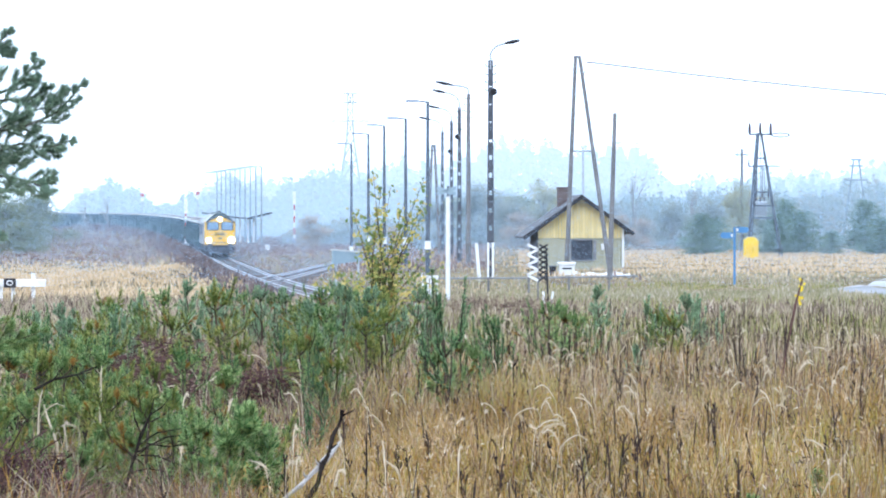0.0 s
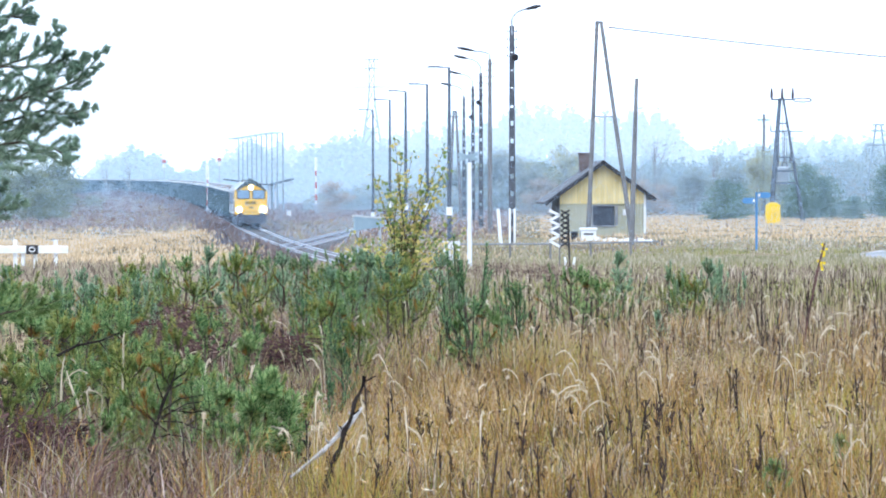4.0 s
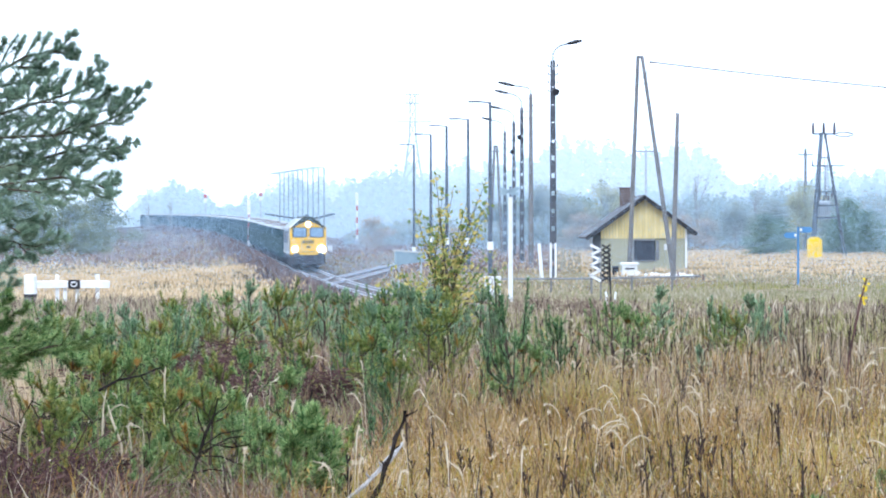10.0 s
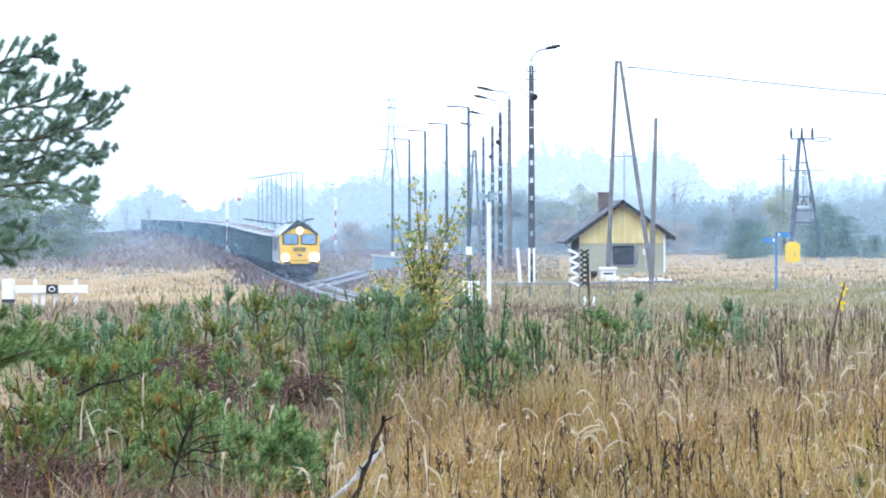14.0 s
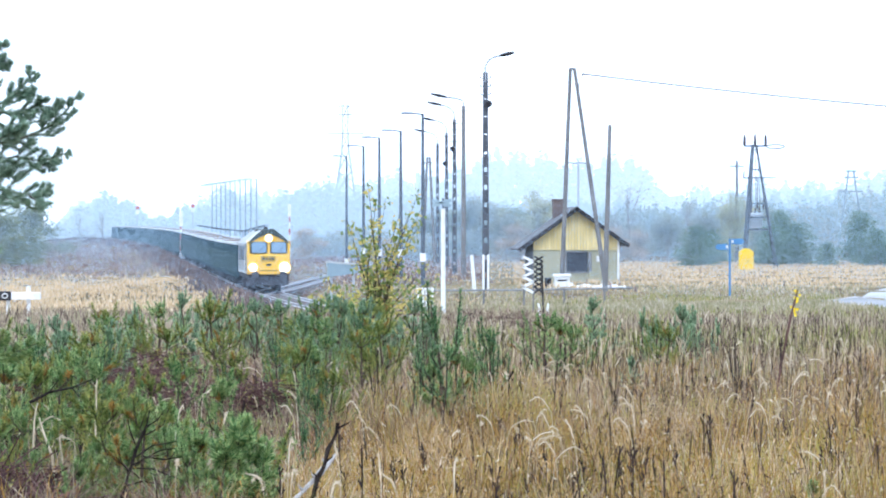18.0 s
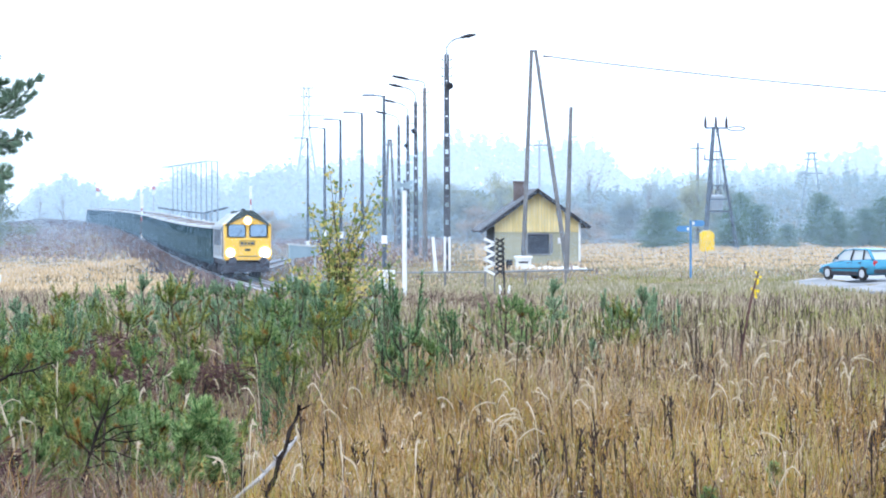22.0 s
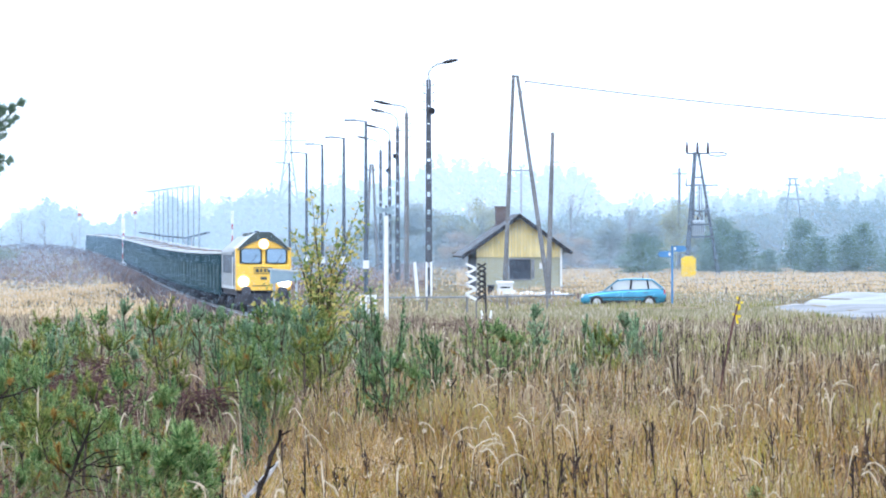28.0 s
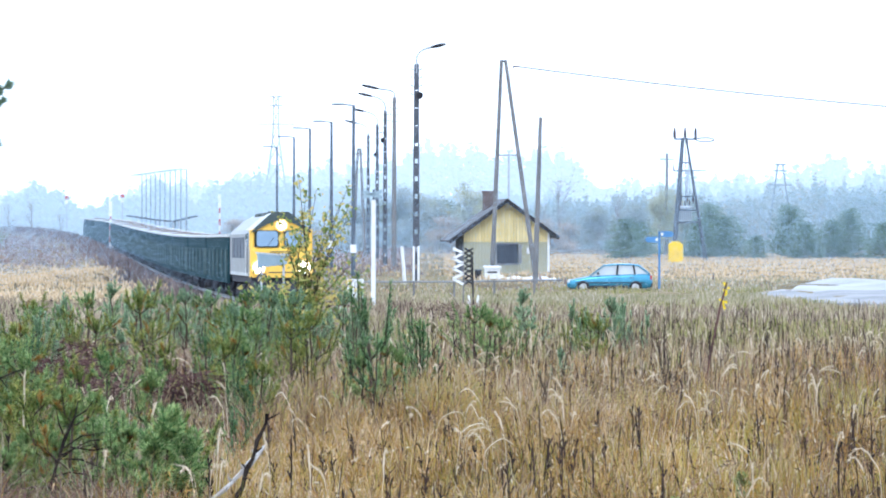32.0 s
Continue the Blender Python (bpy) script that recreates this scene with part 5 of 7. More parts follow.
def build_buffer_gate():
    """The white beam with a black plate beside the line."""
    y = 92.0
    k = y / 4446.3
    o = thing("white_beam_gate", "white painted beam on posts with black plate", "barrier")
    z = 0.51
    xa, xb = -17.59, -14.55
    Geo().box(((xa + xb) / 2, y, z), (xb - xa, 0.14, 0.26), cut=0.03).ob("beam", "white", o)
    for u in (-14, 0, 22, 58):
        x = (u - 784) * k
        g = hz(x, y) - 0.1
        top = z + (0.36 if u in (-14, 58) else 0)
        Geo().box((x, y + 0.13, (g + top) / 2), (0.14, 0.1, top - g), cut=0.02).ob("post", "white", o)
    x = (-60 - 784) * k
    Geo().box((x, y - 0.05, z + 0.0), (0.42, 0.4, 0.72), cut=0.06).ob("end_block", "white", o)
    Geo().box((x, y - 0.05, z - 0.42), (0.42, 0.41, 0.12)).ob("dark_band", "black", o)
    Geo().box((x, y - 0.05, hz(x, y) / 2 + (z - 0.5) / 2), (0.36, 0.36, z - 0.5 - hz(x, y) + 0.2)).ob("block_foot", "concrete", o)
    x = (18 - 784) * k
    p = Geo().box((x, y - 0.1, z), (0.44, 0.05, 0.34), cut=0.02).ob("plate", "black", o, "black plate with a pale ring")
    g = Geo()
    pts = [(x + 0.11 * math.cos(a), y - 0.135, z + 0.08 * math.sin(a)) for a in np.linspace(0, 2 * math.pi, 15)]
    g.tube(pts, 0.025, 5).ob("pale_ring", "white", p)


build_buffer_gate()

# ---- vegetation ----
rng = np.random.default_rng(11)


def scatter(n, y0, y1, u0=-0.23, u1=0.27, power=1.0):
    """Random spots in a wedge of land; u is the slope x / y of its edges."""
    y = (y0 ** (power + 1) + rng.random(n) * (y1 ** (power + 1) - y0 ** (power + 1))) ** (1 / (power + 1))
    return (u0 + rng.random(n) * (u1 - u0)) * y, y


def patchy(x, y, scale, seed):
    """A slow random field from 0 to 1."""
    v = np.zeros(x.shape)
    r = np.random.default_rng(seed)
    for i in range(7):
        a, f, p = r.random() * 6.28, (0.6 + r.random() * 1.2) / scale, r.random() * 6.28
        v += np.sin((x * np.cos(a) + y * np.sin(a)) * f * 6.28 + p)
    return np.clip(0.5 + v / 5.0, 0, 1)


def off_line(x, y, gap=2.9):
    """True where a spot is clear of the rails and the lane."""
    ok = np.ones(x.shape, bool)
    for line in (MAIN[::2], SIDE[SIDE[:, 1] > 143][::2]):
        for i in range(0, len(x), 20000):
            q = slice(i, i + 20000)
            ok[q] &= ((x[q, None] - line[None, :, 0]) ** 2 + (y[q, None] - line[None, :, 1]) ** 2).min(1) > gap * gap
    road = (x > 7.5) & (y > 103.0 + np.clip(x - 8, 0, 6) * 0.3 - 12 * smooth(15.5, 19, x)) & (y < 108.5 + np.clip(x - 8, 0, 7) * 0.3 + 22 * smooth(16.5, 23.5, x))
    return ok & ~road


def blades(x, y, h, w, lean, droop):
    """Curved blades: five points and three triangles each. Arrays of equal length."""
    n = len(x)
    z = height(x, y) - 0.03
    a = rng.random(n) * 2 * np.pi
    face = rng.random(n) * np.pi
    lx, ly = np.cos(a) * lean * h, np.sin(a) * lean * h
    sx, sy = np.cos(face) * w / 2, np.sin(face) * w / 2 * 0.4
    v = np.empty((n, 5, 3))
    v[:, 0] = np.stack([x - sx, y - sy, z], 1)
    v[:, 1] = np.stack([x + sx, y + sy, z], 1)
    mx, my, mz = x + lx * 0.4, y + ly * 0.4, z + h * 0.6
    v[:, 2] = np.stack([mx - sx * 0.8, my - sy * 0.8, mz], 1)
    v[:, 3] = np.stack([mx + sx * 0.8, my + sy * 0.8, mz], 1)
    v[:, 4] = np.stack([x + lx * (1 + droop), y + ly * (1 + droop), z + h * (1 - 0.35 * droop)], 1)
    b = np.arange(n)[:, None] * 5
    t = np.concatenate([b + np.array([0, 1, 3]), b + np.array([0, 3, 2]), b + np.array([2, 3, 4])], 1).reshape(-1, 3)
    return v.reshape(-1, 3), t


def grass(name, mat, n, y0, y1, hh, ww, label, keep=None, u0=-0.23, u1=0.27, power=0.3, lean=0.22, droop=0.25, gap=2.9):
    x, y = scatter(n, y0, y1, u0, u1, power)
    ok = off_line(x, y, gap)
    if keep is not None:
        ok &= rng.random(n) < keep(x, y)
    x, y = x[ok], y[ok]
    h = hh * (0.5 + 0.6 * rng.random(len(x))) * (0.62 + 0.8 * patchy(x, y, 1.1, 31) * patchy(x, y, 3.1, 32) ** 0.5)
    w = ww * (0.6 + 0.8 * rng.random(len(x))) * np.maximum(1.0, y / (y0 * 1.6))
    v, t = blades(x, y, h, w, lean * (0.3 + 1.4 * rng.random(len(x))), droop * rng.random(len(x)))
    return sheet(name, v, t, mat, label=label, category="grass", kind="stuff")


def rightness(x, y):
    """0 among the young pines, 1 out in the reed grass."""
    a = np.interp(y, [12, 18, 30, 45], [-0.068, -0.045, 0.0, 0.03])
    return smooth(-0.03, 0.03, x / y - a + 0.03 * (patchy(x, y, 9, 3) - 0.5))


def from_line(x, y):
    """How far a spot lies to the field side of the main line."""
    o = np.argsort(MAIN[:, 1])
    return np.interp(y, MAIN[o, 1], MAIN[o, 0]) - x


def near_gold(x, y):
    """Where the reeds stand thick: tufts and gaps."""
    return 0.03 + 0.97 * rightness(x, y) * (0.3 + 0.7 * patchy(x, y, 5, 1)) * (0.12 + 0.88 * patchy(x, y, 0.8, 33))


grass("pale_reed_tufts", "tan", 60000, 10.5, 22, 0.44, 0.0055, "pale tan tufts of dead reed grass", lambda x, y: rightness(x, y) * patchy(x, y, 1.6, 71) ** 3 * (0.3 + 0.7 * smooth(14, 19, y)), lean=0.35)
grass("russet_weeds", "duff", 70000, 10.5, 30, 0.36, 0.006, "russet dead weeds among the reeds", lambda x, y: rightness(x, y) * patchy(x, y, 1.3, 72) ** 2.5, lean=0.5)
grass("near_reed_grass", "ochre", 190000, 10.5, 21, 0.44, 0.0043, "dense ochre reed grass", near_gold, lean=0.3)
grass("reed_grass", "tan", 150000, 18, 42, 0.50, 0.0066, "tall tan reed grass", lambda x, y: near_gold(x, y) * (1 - 0.55 * smooth(22, 36, y)), lean=0.32)
grass("golden_tufts", "ochre", 40000, 16, 34, 0.52, 0.008, "golden tufts of reed grass", lambda x, y: rightness(x, y) * patchy(x, y, 2.6, 14) ** 2, lean=0.3)
grass("reed_grass_far", "tan", 30000, 38, 66, 0.36, 0.014, "tan reed grass farther off", lambda x, y: 0.1 + 0.5 * rightness(x, y) * patchy(x, y, 6, 61), power=0.6)
grass("low_green_grass", "grassgreen", 105000, 10.5, 64, 0.34, 0.009, "low fading green grass under the reeds", lambda x, y: (0.1 + 0.9 * patchy(x, y, 4, 5) ** 1.6) * (0.6 + 0.25 * rightness(x, y)))
grass("dead_bracken", "duff", 72000, 11, 40, 0.34, 0.008, "rusty dead bracken and twigs under the pines", lambda x, y: np.clip(1.0 - rightness(x, y), 0, 1), u0=-0.23, u1=0.08, power=0.4, lean=0.8, droop=0.5)
grass("yellow_stems", "yellowstem", 90000, 10.5, 26, 0.42, 0.0042, "yellow-green stems among the reeds", lambda x, y: rightness(x, y) * patchy(x, y, 1.7, 73) ** 2, lean=0.16, droop=0.15)
grass("green_verge", "grassgreen", 26000, 78, 118, 0.24, 0.035, "green grass on the verge of the lane", lambda x, y: smooth(0.02, 0.08, x / y) * (0.2 + 0.8 * patchy(x, y, 9, 74)), u0=0.02, u1=0.24, power=1)
grass("purple_stems", "purplestem", 46000, 10.5, 34, 0.50, 0.0045, "purple-brown dead stems among the reeds", lambda x, y: (0.25 + 0.75 * smooth(0.07, 0.15, x / y)) * rightness(x, y) * patchy(x, y, 1.9, 76) ** 1.6, lean=0.12, droop=0.1)
grass("heather", "purplestem", 36000, 11, 34, 0.36, 0.0055, "purple-brown heather between the young pines", lambda x, y: (1 - rightness(x, y)) * patchy(x, y, 2.4, 77) ** 1.5, u0=-0.23, u1=0.06, power=0.5, lean=0.5, droop=0.2)
grass("crossing_grass", "verge", 9000, 97, 104, 0.32, 0.05, "rank grass before the lane", lambda x, y: ((x > 3) & (x < 17)) * 0.9, u0=0.02, u1=0.18, power=1)
grass("brown_brush", "brush", 130000, 11, 92, 0.46, 0.008, "purple-brown dead weeds and heather", lambda x, y: np.clip(1.1 - 0.75 * rightness(x, y) + 0.5 * smooth(20, 34, y), 0, 1) * (0.15 + 0.85 * patchy(x, y, 7, 8)) * (1 - 0.5 * rightness(x, y) * smooth(30, 45, y)), power=0.5, lean=0.4)
grass("verge_grass", "verge", 42000, 84, 135, 0.28, 0.04, "short greenish verge grass", lambda x, y: (x / y > -0.066) * (0.25 + 0.75 * smooth(-0.02, 0.05, x / y)) * ~((x > 4.6) & (x < 10.4) & (y > 112) & (y < 134)), power=1)
grass("verge_brush", "brush", 20000, 76, 130, 0.3, 0.035, "brown weeds along the railway", lambda x, y: 0.8 * patchy(x, y, 12, 9), power=1)
grass("straw_field", "grassstraw", 86000, 104, 240, 0.28, 0.085, "bleached straw-coloured field grass", lambda x, y: np.where(x / y > 0.03, smooth(122, 138, y), np.where(x / y < -0.06, (1 - smooth(160, 200, y)) * smooth(3.5, 7, from_line(x, y)), 0.08)), power=1, gap=2.0)
grass("thick_straw", "grassstraw", 26000, 112, 152, 0.3, 0.075, "thick bleached straw beside the line", lambda x, y: smooth(3.5, 7, from_line(x, y)), u0=-0.23, u1=-0.06, power=1, gap=2.0)
grass("bank_brush", "heath", 100000, 112, 400, 0.40, 0.12, "purple-brown brush on the far bank", lambda x, y: np.where(x / y < -0.06, np.maximum(smooth(165, 195, y), 1 - smooth(3.5, 7, from_line(x, y))), np.where(x / y < 0.02, smooth(128, 165, y), 0.03)), power=1, gap=1.9)


def lineside():
    """Waist-high brush along the foot of the line."""
    n = 30000
    k = rng.integers(0, len(MAIN) - 1, n)
    d = MAIN[k + 1, :2] - MAIN[k, :2]
    d /= np.linalg.norm(d, axis=1)[:, None]
    side = 1.75 + 3.6 * rng.random(n) ** 1.5
    x, y = MAIN[k, 0] - d[:, 1] * side, MAIN[k, 1] + d[:, 0] * side
    x, y = x + rng.normal(0, 0.3, n), y + rng.normal(0, 0.3, n)
    # keep the side that faces the field
    ok = (y > 111) & (y < 360) & (x < np.interp(y, np.sort(MAIN[:, 1]), MAIN[np.argsort(MAIN[:, 1]), 0]) - 1.42)
    x, y = x[ok], y[ok]
    h = (0.1 + 0.3 * rng.random(len(x)) ** 2) * smooth(112, 128, y) + 0.14 + 0.18 * rng.random(len(x))
    v, t = blades(x, y, h, 0.09 + 0.07 * rng.random(len(x)), 0.25 * rng.random(len(x)), 0.2 * rng.random(len(x)))
    sheet("lineside_brush", v, t, "linebrush", label="purple-brown brush along the line", category="brush", kind="stuff")


lineside()


def needles(shoots, r, size=1.0, dens=1.0):
    """Bottle-brush needles round shoots (start, end, needle length, count)."""
    vs = []
    for p, q, nl, cnt in shoots:
        n = max(6, int(cnt * dens * 1.25))
        p, q = np.array(p, float), np.array(q, float)
        d = q - p
        ln = np.linalg.norm(d)
        d = d / ln
        a = np.cross(d, [0.3, 0.9, 0.2])
        a /= np.linalg.norm(a)
        b = np.cross(d, a)
        u = r.random(n) ** 0.8
        th = r.random(n) * 2 * np.pi
        rad = np.cos(th)[:, None] * a + np.sin(th)[:, None] * b
        fwd = 0.55 + 0.6 * r.random(n)[:, None] + 0.5 * (u[:, None] > 0.9)
        dirn = rad + d * fwd
        dirn /= np.linalg.norm(dirn, axis=1)[:, None]
        base = p + d * (u * ln)[:, None]
        tip = base + dirn * (nl * (0.7 + 0.5 * r.random(n)))[:, None]
        side = np.cross(dirn, rad + 0.3 * b)
        side /= np.linalg.norm(side, axis=1)[:, None] + 1e-9
        w = 0.0036 * size
        vs.append(np.stack([base - side * w, base + side * w, tip], 1))
    v = np.concatenate(vs).reshape(-1, 3)
    return v, np.arange(len(v)).reshape(-1, 3)


def plumes():
    """Pale arching seed heads on thin straws, with fuzzy bristles, in loose clusters."""
    cx, cy = scatter(150, 11, 40, -0.21, 0.24, 0.5)
    k = rng.integers(0, len(cx), 440)
    x, y = cx[k] + rng.normal(0, 0.22, len(k)), cy[k] + rng.normal(0, 0.3, len(k))
    ok = rng.random(len(x)) < 0.5 + 0.5 * rightness(x, y)
    x, y = x[ok], y[ok]
    g, heads = Geo(), []
    z = height(x, y)
    for i in range(len(x)):
        h = 0.45 + 0.3 * rng.random()
        a = rng.random() * 6.28
        dx, dy = math.cos(a), math.sin(a) * 0.5
        bend = 0.02 + 0.16 * rng.random()
        arc = rng.uniform(0.6, 2.1)
        pts = [(x[i], y[i], z[i]), (x[i] + dx * 0.04, y[i], z[i] + h * 0.7)]
        for j in range(6):
            u = j / 5
            pts.append((x[i] + dx * (0.05 + bend * u) + rng.normal(0, 0.003), y[i] + dy * bend * u, z[i] + h * (0.78 + 0.2 * math.sin(u * arc)) - bend * u * u * 0.4))
        g.tube(pts, [0.0014, 0.0014, 0.002, 0.004, 0.005, 0.004, 0.003, 0.001], 4, False)
        for j in range(2, 7):
            heads.append((pts[j], pts[j + 1], 0.02, 15))
    tagged(g.ob("grass_plumes", "plume"), "pale arching grass seed heads", "grass", kind="stuff")
    v, t = needles(heads, rng, 0.5)
    sheet("plume_bristles", v, t, "plume", label="fuzzy bristles of the grass seed heads", category="grass", kind="stuff")


plumes()
grass("dark_stems", "deadstalk", 42000, 10.5, 46, 0.46, 0.0036, "thin dark dead stems among the reeds", lambda x, y: rightness(x, y) * patchy(x, y, 2.3, 51) ** 1.5, lean=0.14, droop=0.1)
grass("near_dark_stems", "deadstalk", 16000, 10.5, 18, 0.40, 0.0032, "clusters of dark dead stems close by", lambda x, y: rightness(x, y) * patchy(x, y, 1.1, 52) ** 2.2, lean=0.14, droop=0.1)


def stalks():
    """Dark upright dead stalks with rough seed spikes."""
    g = Geo()
    x, y = scatter(4200, 11, 60, -0.2, 0.25, 0.4)
    ok = rng.random(len(x)) < (0.2 + 0.8 * rightness(x, y)) * (0.15 + 1.2 * patchy(x, y, 2.4, 91) ** 2)
    x, y = x[ok], y[ok]
    z = height(x, y)
    for i in range(len(x)):
        h = (0.28 + 0.3 * rng.random()) * (1.0 if y[i] < 20 else 1.35)
        lx, ly = rng.normal(0, 0.06), rng.normal(0, 0.05)
        base = Vector((x[i], y[i], z[i]))
        top = base + Vector((lx, ly, h))
        g.tube([base, base.lerp(top, 0.5), base.lerp(top, 0.62), base.lerp(top, 0.9), top], np.array([0.006, 0.005, 0.009, 0.009, 0.003]) * rng.uniform(0.25, 0.6) * (1.0 if y[i] < 19 else 0.75), 4, False)
        for k in range(int(10 * rng.random() ** 2)):
            u = 0.5 + 0.48 * rng.random()
            p = base.lerp(top, u)
            a = rng.random() * 6.28
            q = p + Vector((math.cos(a) * 0.02, math.sin(a) * 0.02, 0.035 + 0.02 * rng.random()))
            g.tube([p, q], [0.003, 0.006], 3, False)
    tagged(g.ob("dead_stalks", "deadstalk"), "dark dead weed stalks with seed spikes", "weeds", kind="stuff")


stalks()


def specks():
    """Loose spikelets and torn leaves among the reeds, in three hues."""
    for name, mat, n, label in (("ochre_spikelets", "ochre", 42000, "ochre spikelets of the reed grass"), ("pale_spikelets", "plume", 9000, "pale spikelets of the reed grass"), ("brown_leaves", "deadstalk", 16000, "dark shrivelled leaves on the dead stems")):
        x, y = scatter(n, 11, 30, -0.2, 0.25, 0.2)
        ok = rng.random(n) < (0.06 + 0.94 * rightness(x, y)) * (0.1 + 0.9 * patchy(x, y, 0.9, 81 + len(name)) ** 1.5)
        x, y = x[ok], y[ok]
        c = np.stack([x, y, height(x, y) + 0.1 + 0.36 * rng.random(len(x))], 1)
        a = rng.normal(0, 1, c.shape) * np.array([0.5, 0.5, 1.0])
        a *= (0.016 * (0.6 + rng.random(len(x))) / np.linalg.norm(a, axis=1))[:, None]
        b = np.cross(a, rng.normal(0, 1, c.shape))
        b *= (0.0045 / np.linalg.norm(b, axis=1))[:, None]
        v = np.stack([c + a, c - a + b, c - a - b], 1).reshape(-1, 3)
        sheet(name, v, np.arange(len(v)).reshape(-1, 3), mat, label=label, category="grass", kind="stuff")


specks()


def twig_heap(u, d, w, h, seed, n=320, black=False):
    """A heap of cut purple-brown brushwood."""
    r = np.random.default_rng(seed)
    x0 = (u - 784) / 4446.3 * d
    z0 = hz(x0, d)
    g = Geo()
    for i in range(n):
        c = np.array([r.normal(0, w * 0.3), r.normal(0, w * 0.25), h * r.random() ** 1.5])
        a = r.normal(0, 1, 3) * np.array([1.0, 0.6, 0.45])
        a *= r.uniform(0.1, 0.28) / np.linalg.norm(a)
        g.tube([tuple(c - a), tuple(c + r.normal(0, 0.02, 3)), tuple(c + a)], [0.005, 0.004, 0.002], 3, False)
    o = g.ob("brushwood_heap", "charred" if black else "purpletwig")
    o.matrix_world = pose(x0, d, z0)
    tagged(o, "heap of charred black brushwood among the pines" if black else "heap of dark purple-brown brushwood among the pines", "brushwood", "brushwood heaps", "stuff")


for u, d, w, h, k in ((-10, 17.5, 0.7, 0.4, 1), (25, 21.5, 0.9, 0.5, 2), (190, 25.0, 1.0, 0.62, 3), (250, 26.5, 0.9, 0.6, 4), (-60, 14.2, 0.7, 0.3, 5), (-75, 13.2, 0.6, 0.26, 11), (20, 13.3, 0.5, 0.2, 12), (-10, 13.9, 0.6, 0.26, 13), (330, 24.0, 0.8, 0.5, 6), (280, 30.0, 1.2, 0.6, 7), (460, 24.0, 0.6, 0.5, 8), (890, 64.0, 2.6, 0.5, 9)):
    twig_heap(u, d, w, h, k, black=k == 1)

def young_pine(h, seed, mat, rust=0.0, size=1.0, nl=0.046, dens=1.0, spread=1.0, bare=0.0, candle=False):
    """A young Scots pine: trunk, whorls of upcurved branches, brush-like shoots; `rust` old needles, `bare` inner branches."""
    r = np.random.default_rng(seed)
    o = thing("young_pine", "", "pine")
    wood = Geo()
    top = np.array([r.normal(0, 0.05) * h, r.normal(0, 0.05) * h, h])
    wood.tube([(0, 0, -0.1), tuple(top * 0.5 + r.normal(0, 0.02, 3) * h), tuple(top * 0.92)], [0.016 * h + 0.004, 0.012 * h + 0.003, 0.005], 6)
    shoots, old = [(top * 0.72, top * 1.06, nl * 0.8, int(260 * h ** 0.5))], []
    whorls = max(3, int(h / 0.2))
    for k in range(whorls):
        u = 0.05 + 0.79 * k / (whorls - 1)
        p = top * u
        nb = 3 + int(r.random() * 2)
        a0 = r.random() * 6.28
        for j in range(nb):
            if r.random() < 0.12:
                continue
            a = a0 + j * 6.28 / nb + r.normal(0, 0.3)
            ln = spread * h * (0.46 * (1 - u) + 0.17) * (0.6 + 0.7 * r.random())
            up = (0.6 + 1.2 * u) / spread ** 2 + r.normal(0, 0.25)
            d = np.array([math.cos(a), math.sin(a), up])
            d /= np.linalg.norm(d)
            mid = p + d * ln * 0.6 - np.array([0, 0, 0.02])
            end = mid + (d * 0.15 + np.array([0, 0, 1.0])) * ln * 0.9 if candle else mid + (d * 0.5 + np.array([0, 0, 0.9])) * ln * 0.5
            wood.tube([tuple(p), tuple(mid), tuple(end)], [0.006 * h + 0.003, 0.005 * h + 0.002, 0.003], 4, False)
            cnt = int(50 + 190 * ln)
            shoots.append((mid + (end - mid) * 0.05, end, nl, int(cnt * 1.2)))
            inner = (p + (mid - p) * (0.08 + 0.5 * bare), mid, nl * 0.9, int(cnt * (1 - 0.5 * bare)))
            (old if r.random() < rust * (1.3 - u) else shoots).append(inner)
            for s in range(2 + int(r.random() * 2)):
                sd = np.array([math.cos(a + r.choice([-0.9, 0.9])), math.sin(a + r.choice([-0.9, 0.9])), (1.8 if candle else 0.6) + 0.7 * r.random()])
                q = p + (mid - p) * (0.35 + 0.65 * r.random())
                e = q + sd / np.linalg.norm(sd) * ln * (0.34 + 0.3 * r.random())
                wood.tube([tuple(q), tuple(e)], [0.003 * h + 0.002, 0.002], 3, False)
                (old if r.random() < rust * 0.5 else shoots).append((q + (e - q) * 0.3, e, nl, int(cnt * 0.6)))
    for s in range(4):
        a = r.random() * 6.28
        e = top * 0.93 + np.array([math.cos(a) * 0.035, math.sin(a) * 0.035, 0.12]) * (0.5 + 0.6 * h)
        shoots.append((top * 0.88, e, nl * 0.7, 60))
    wood.ob("trunk", "bark", o)
    v, t = needles(shoots, r, size, dens)
    sheet("crown", v, t, mat).parent = o
    if old:
        v, t = needles(old, r, size, dens)
        tagged(sheet("old_needles", v, t, "needlerust"), "rusty dying needles").parent = o
    return o


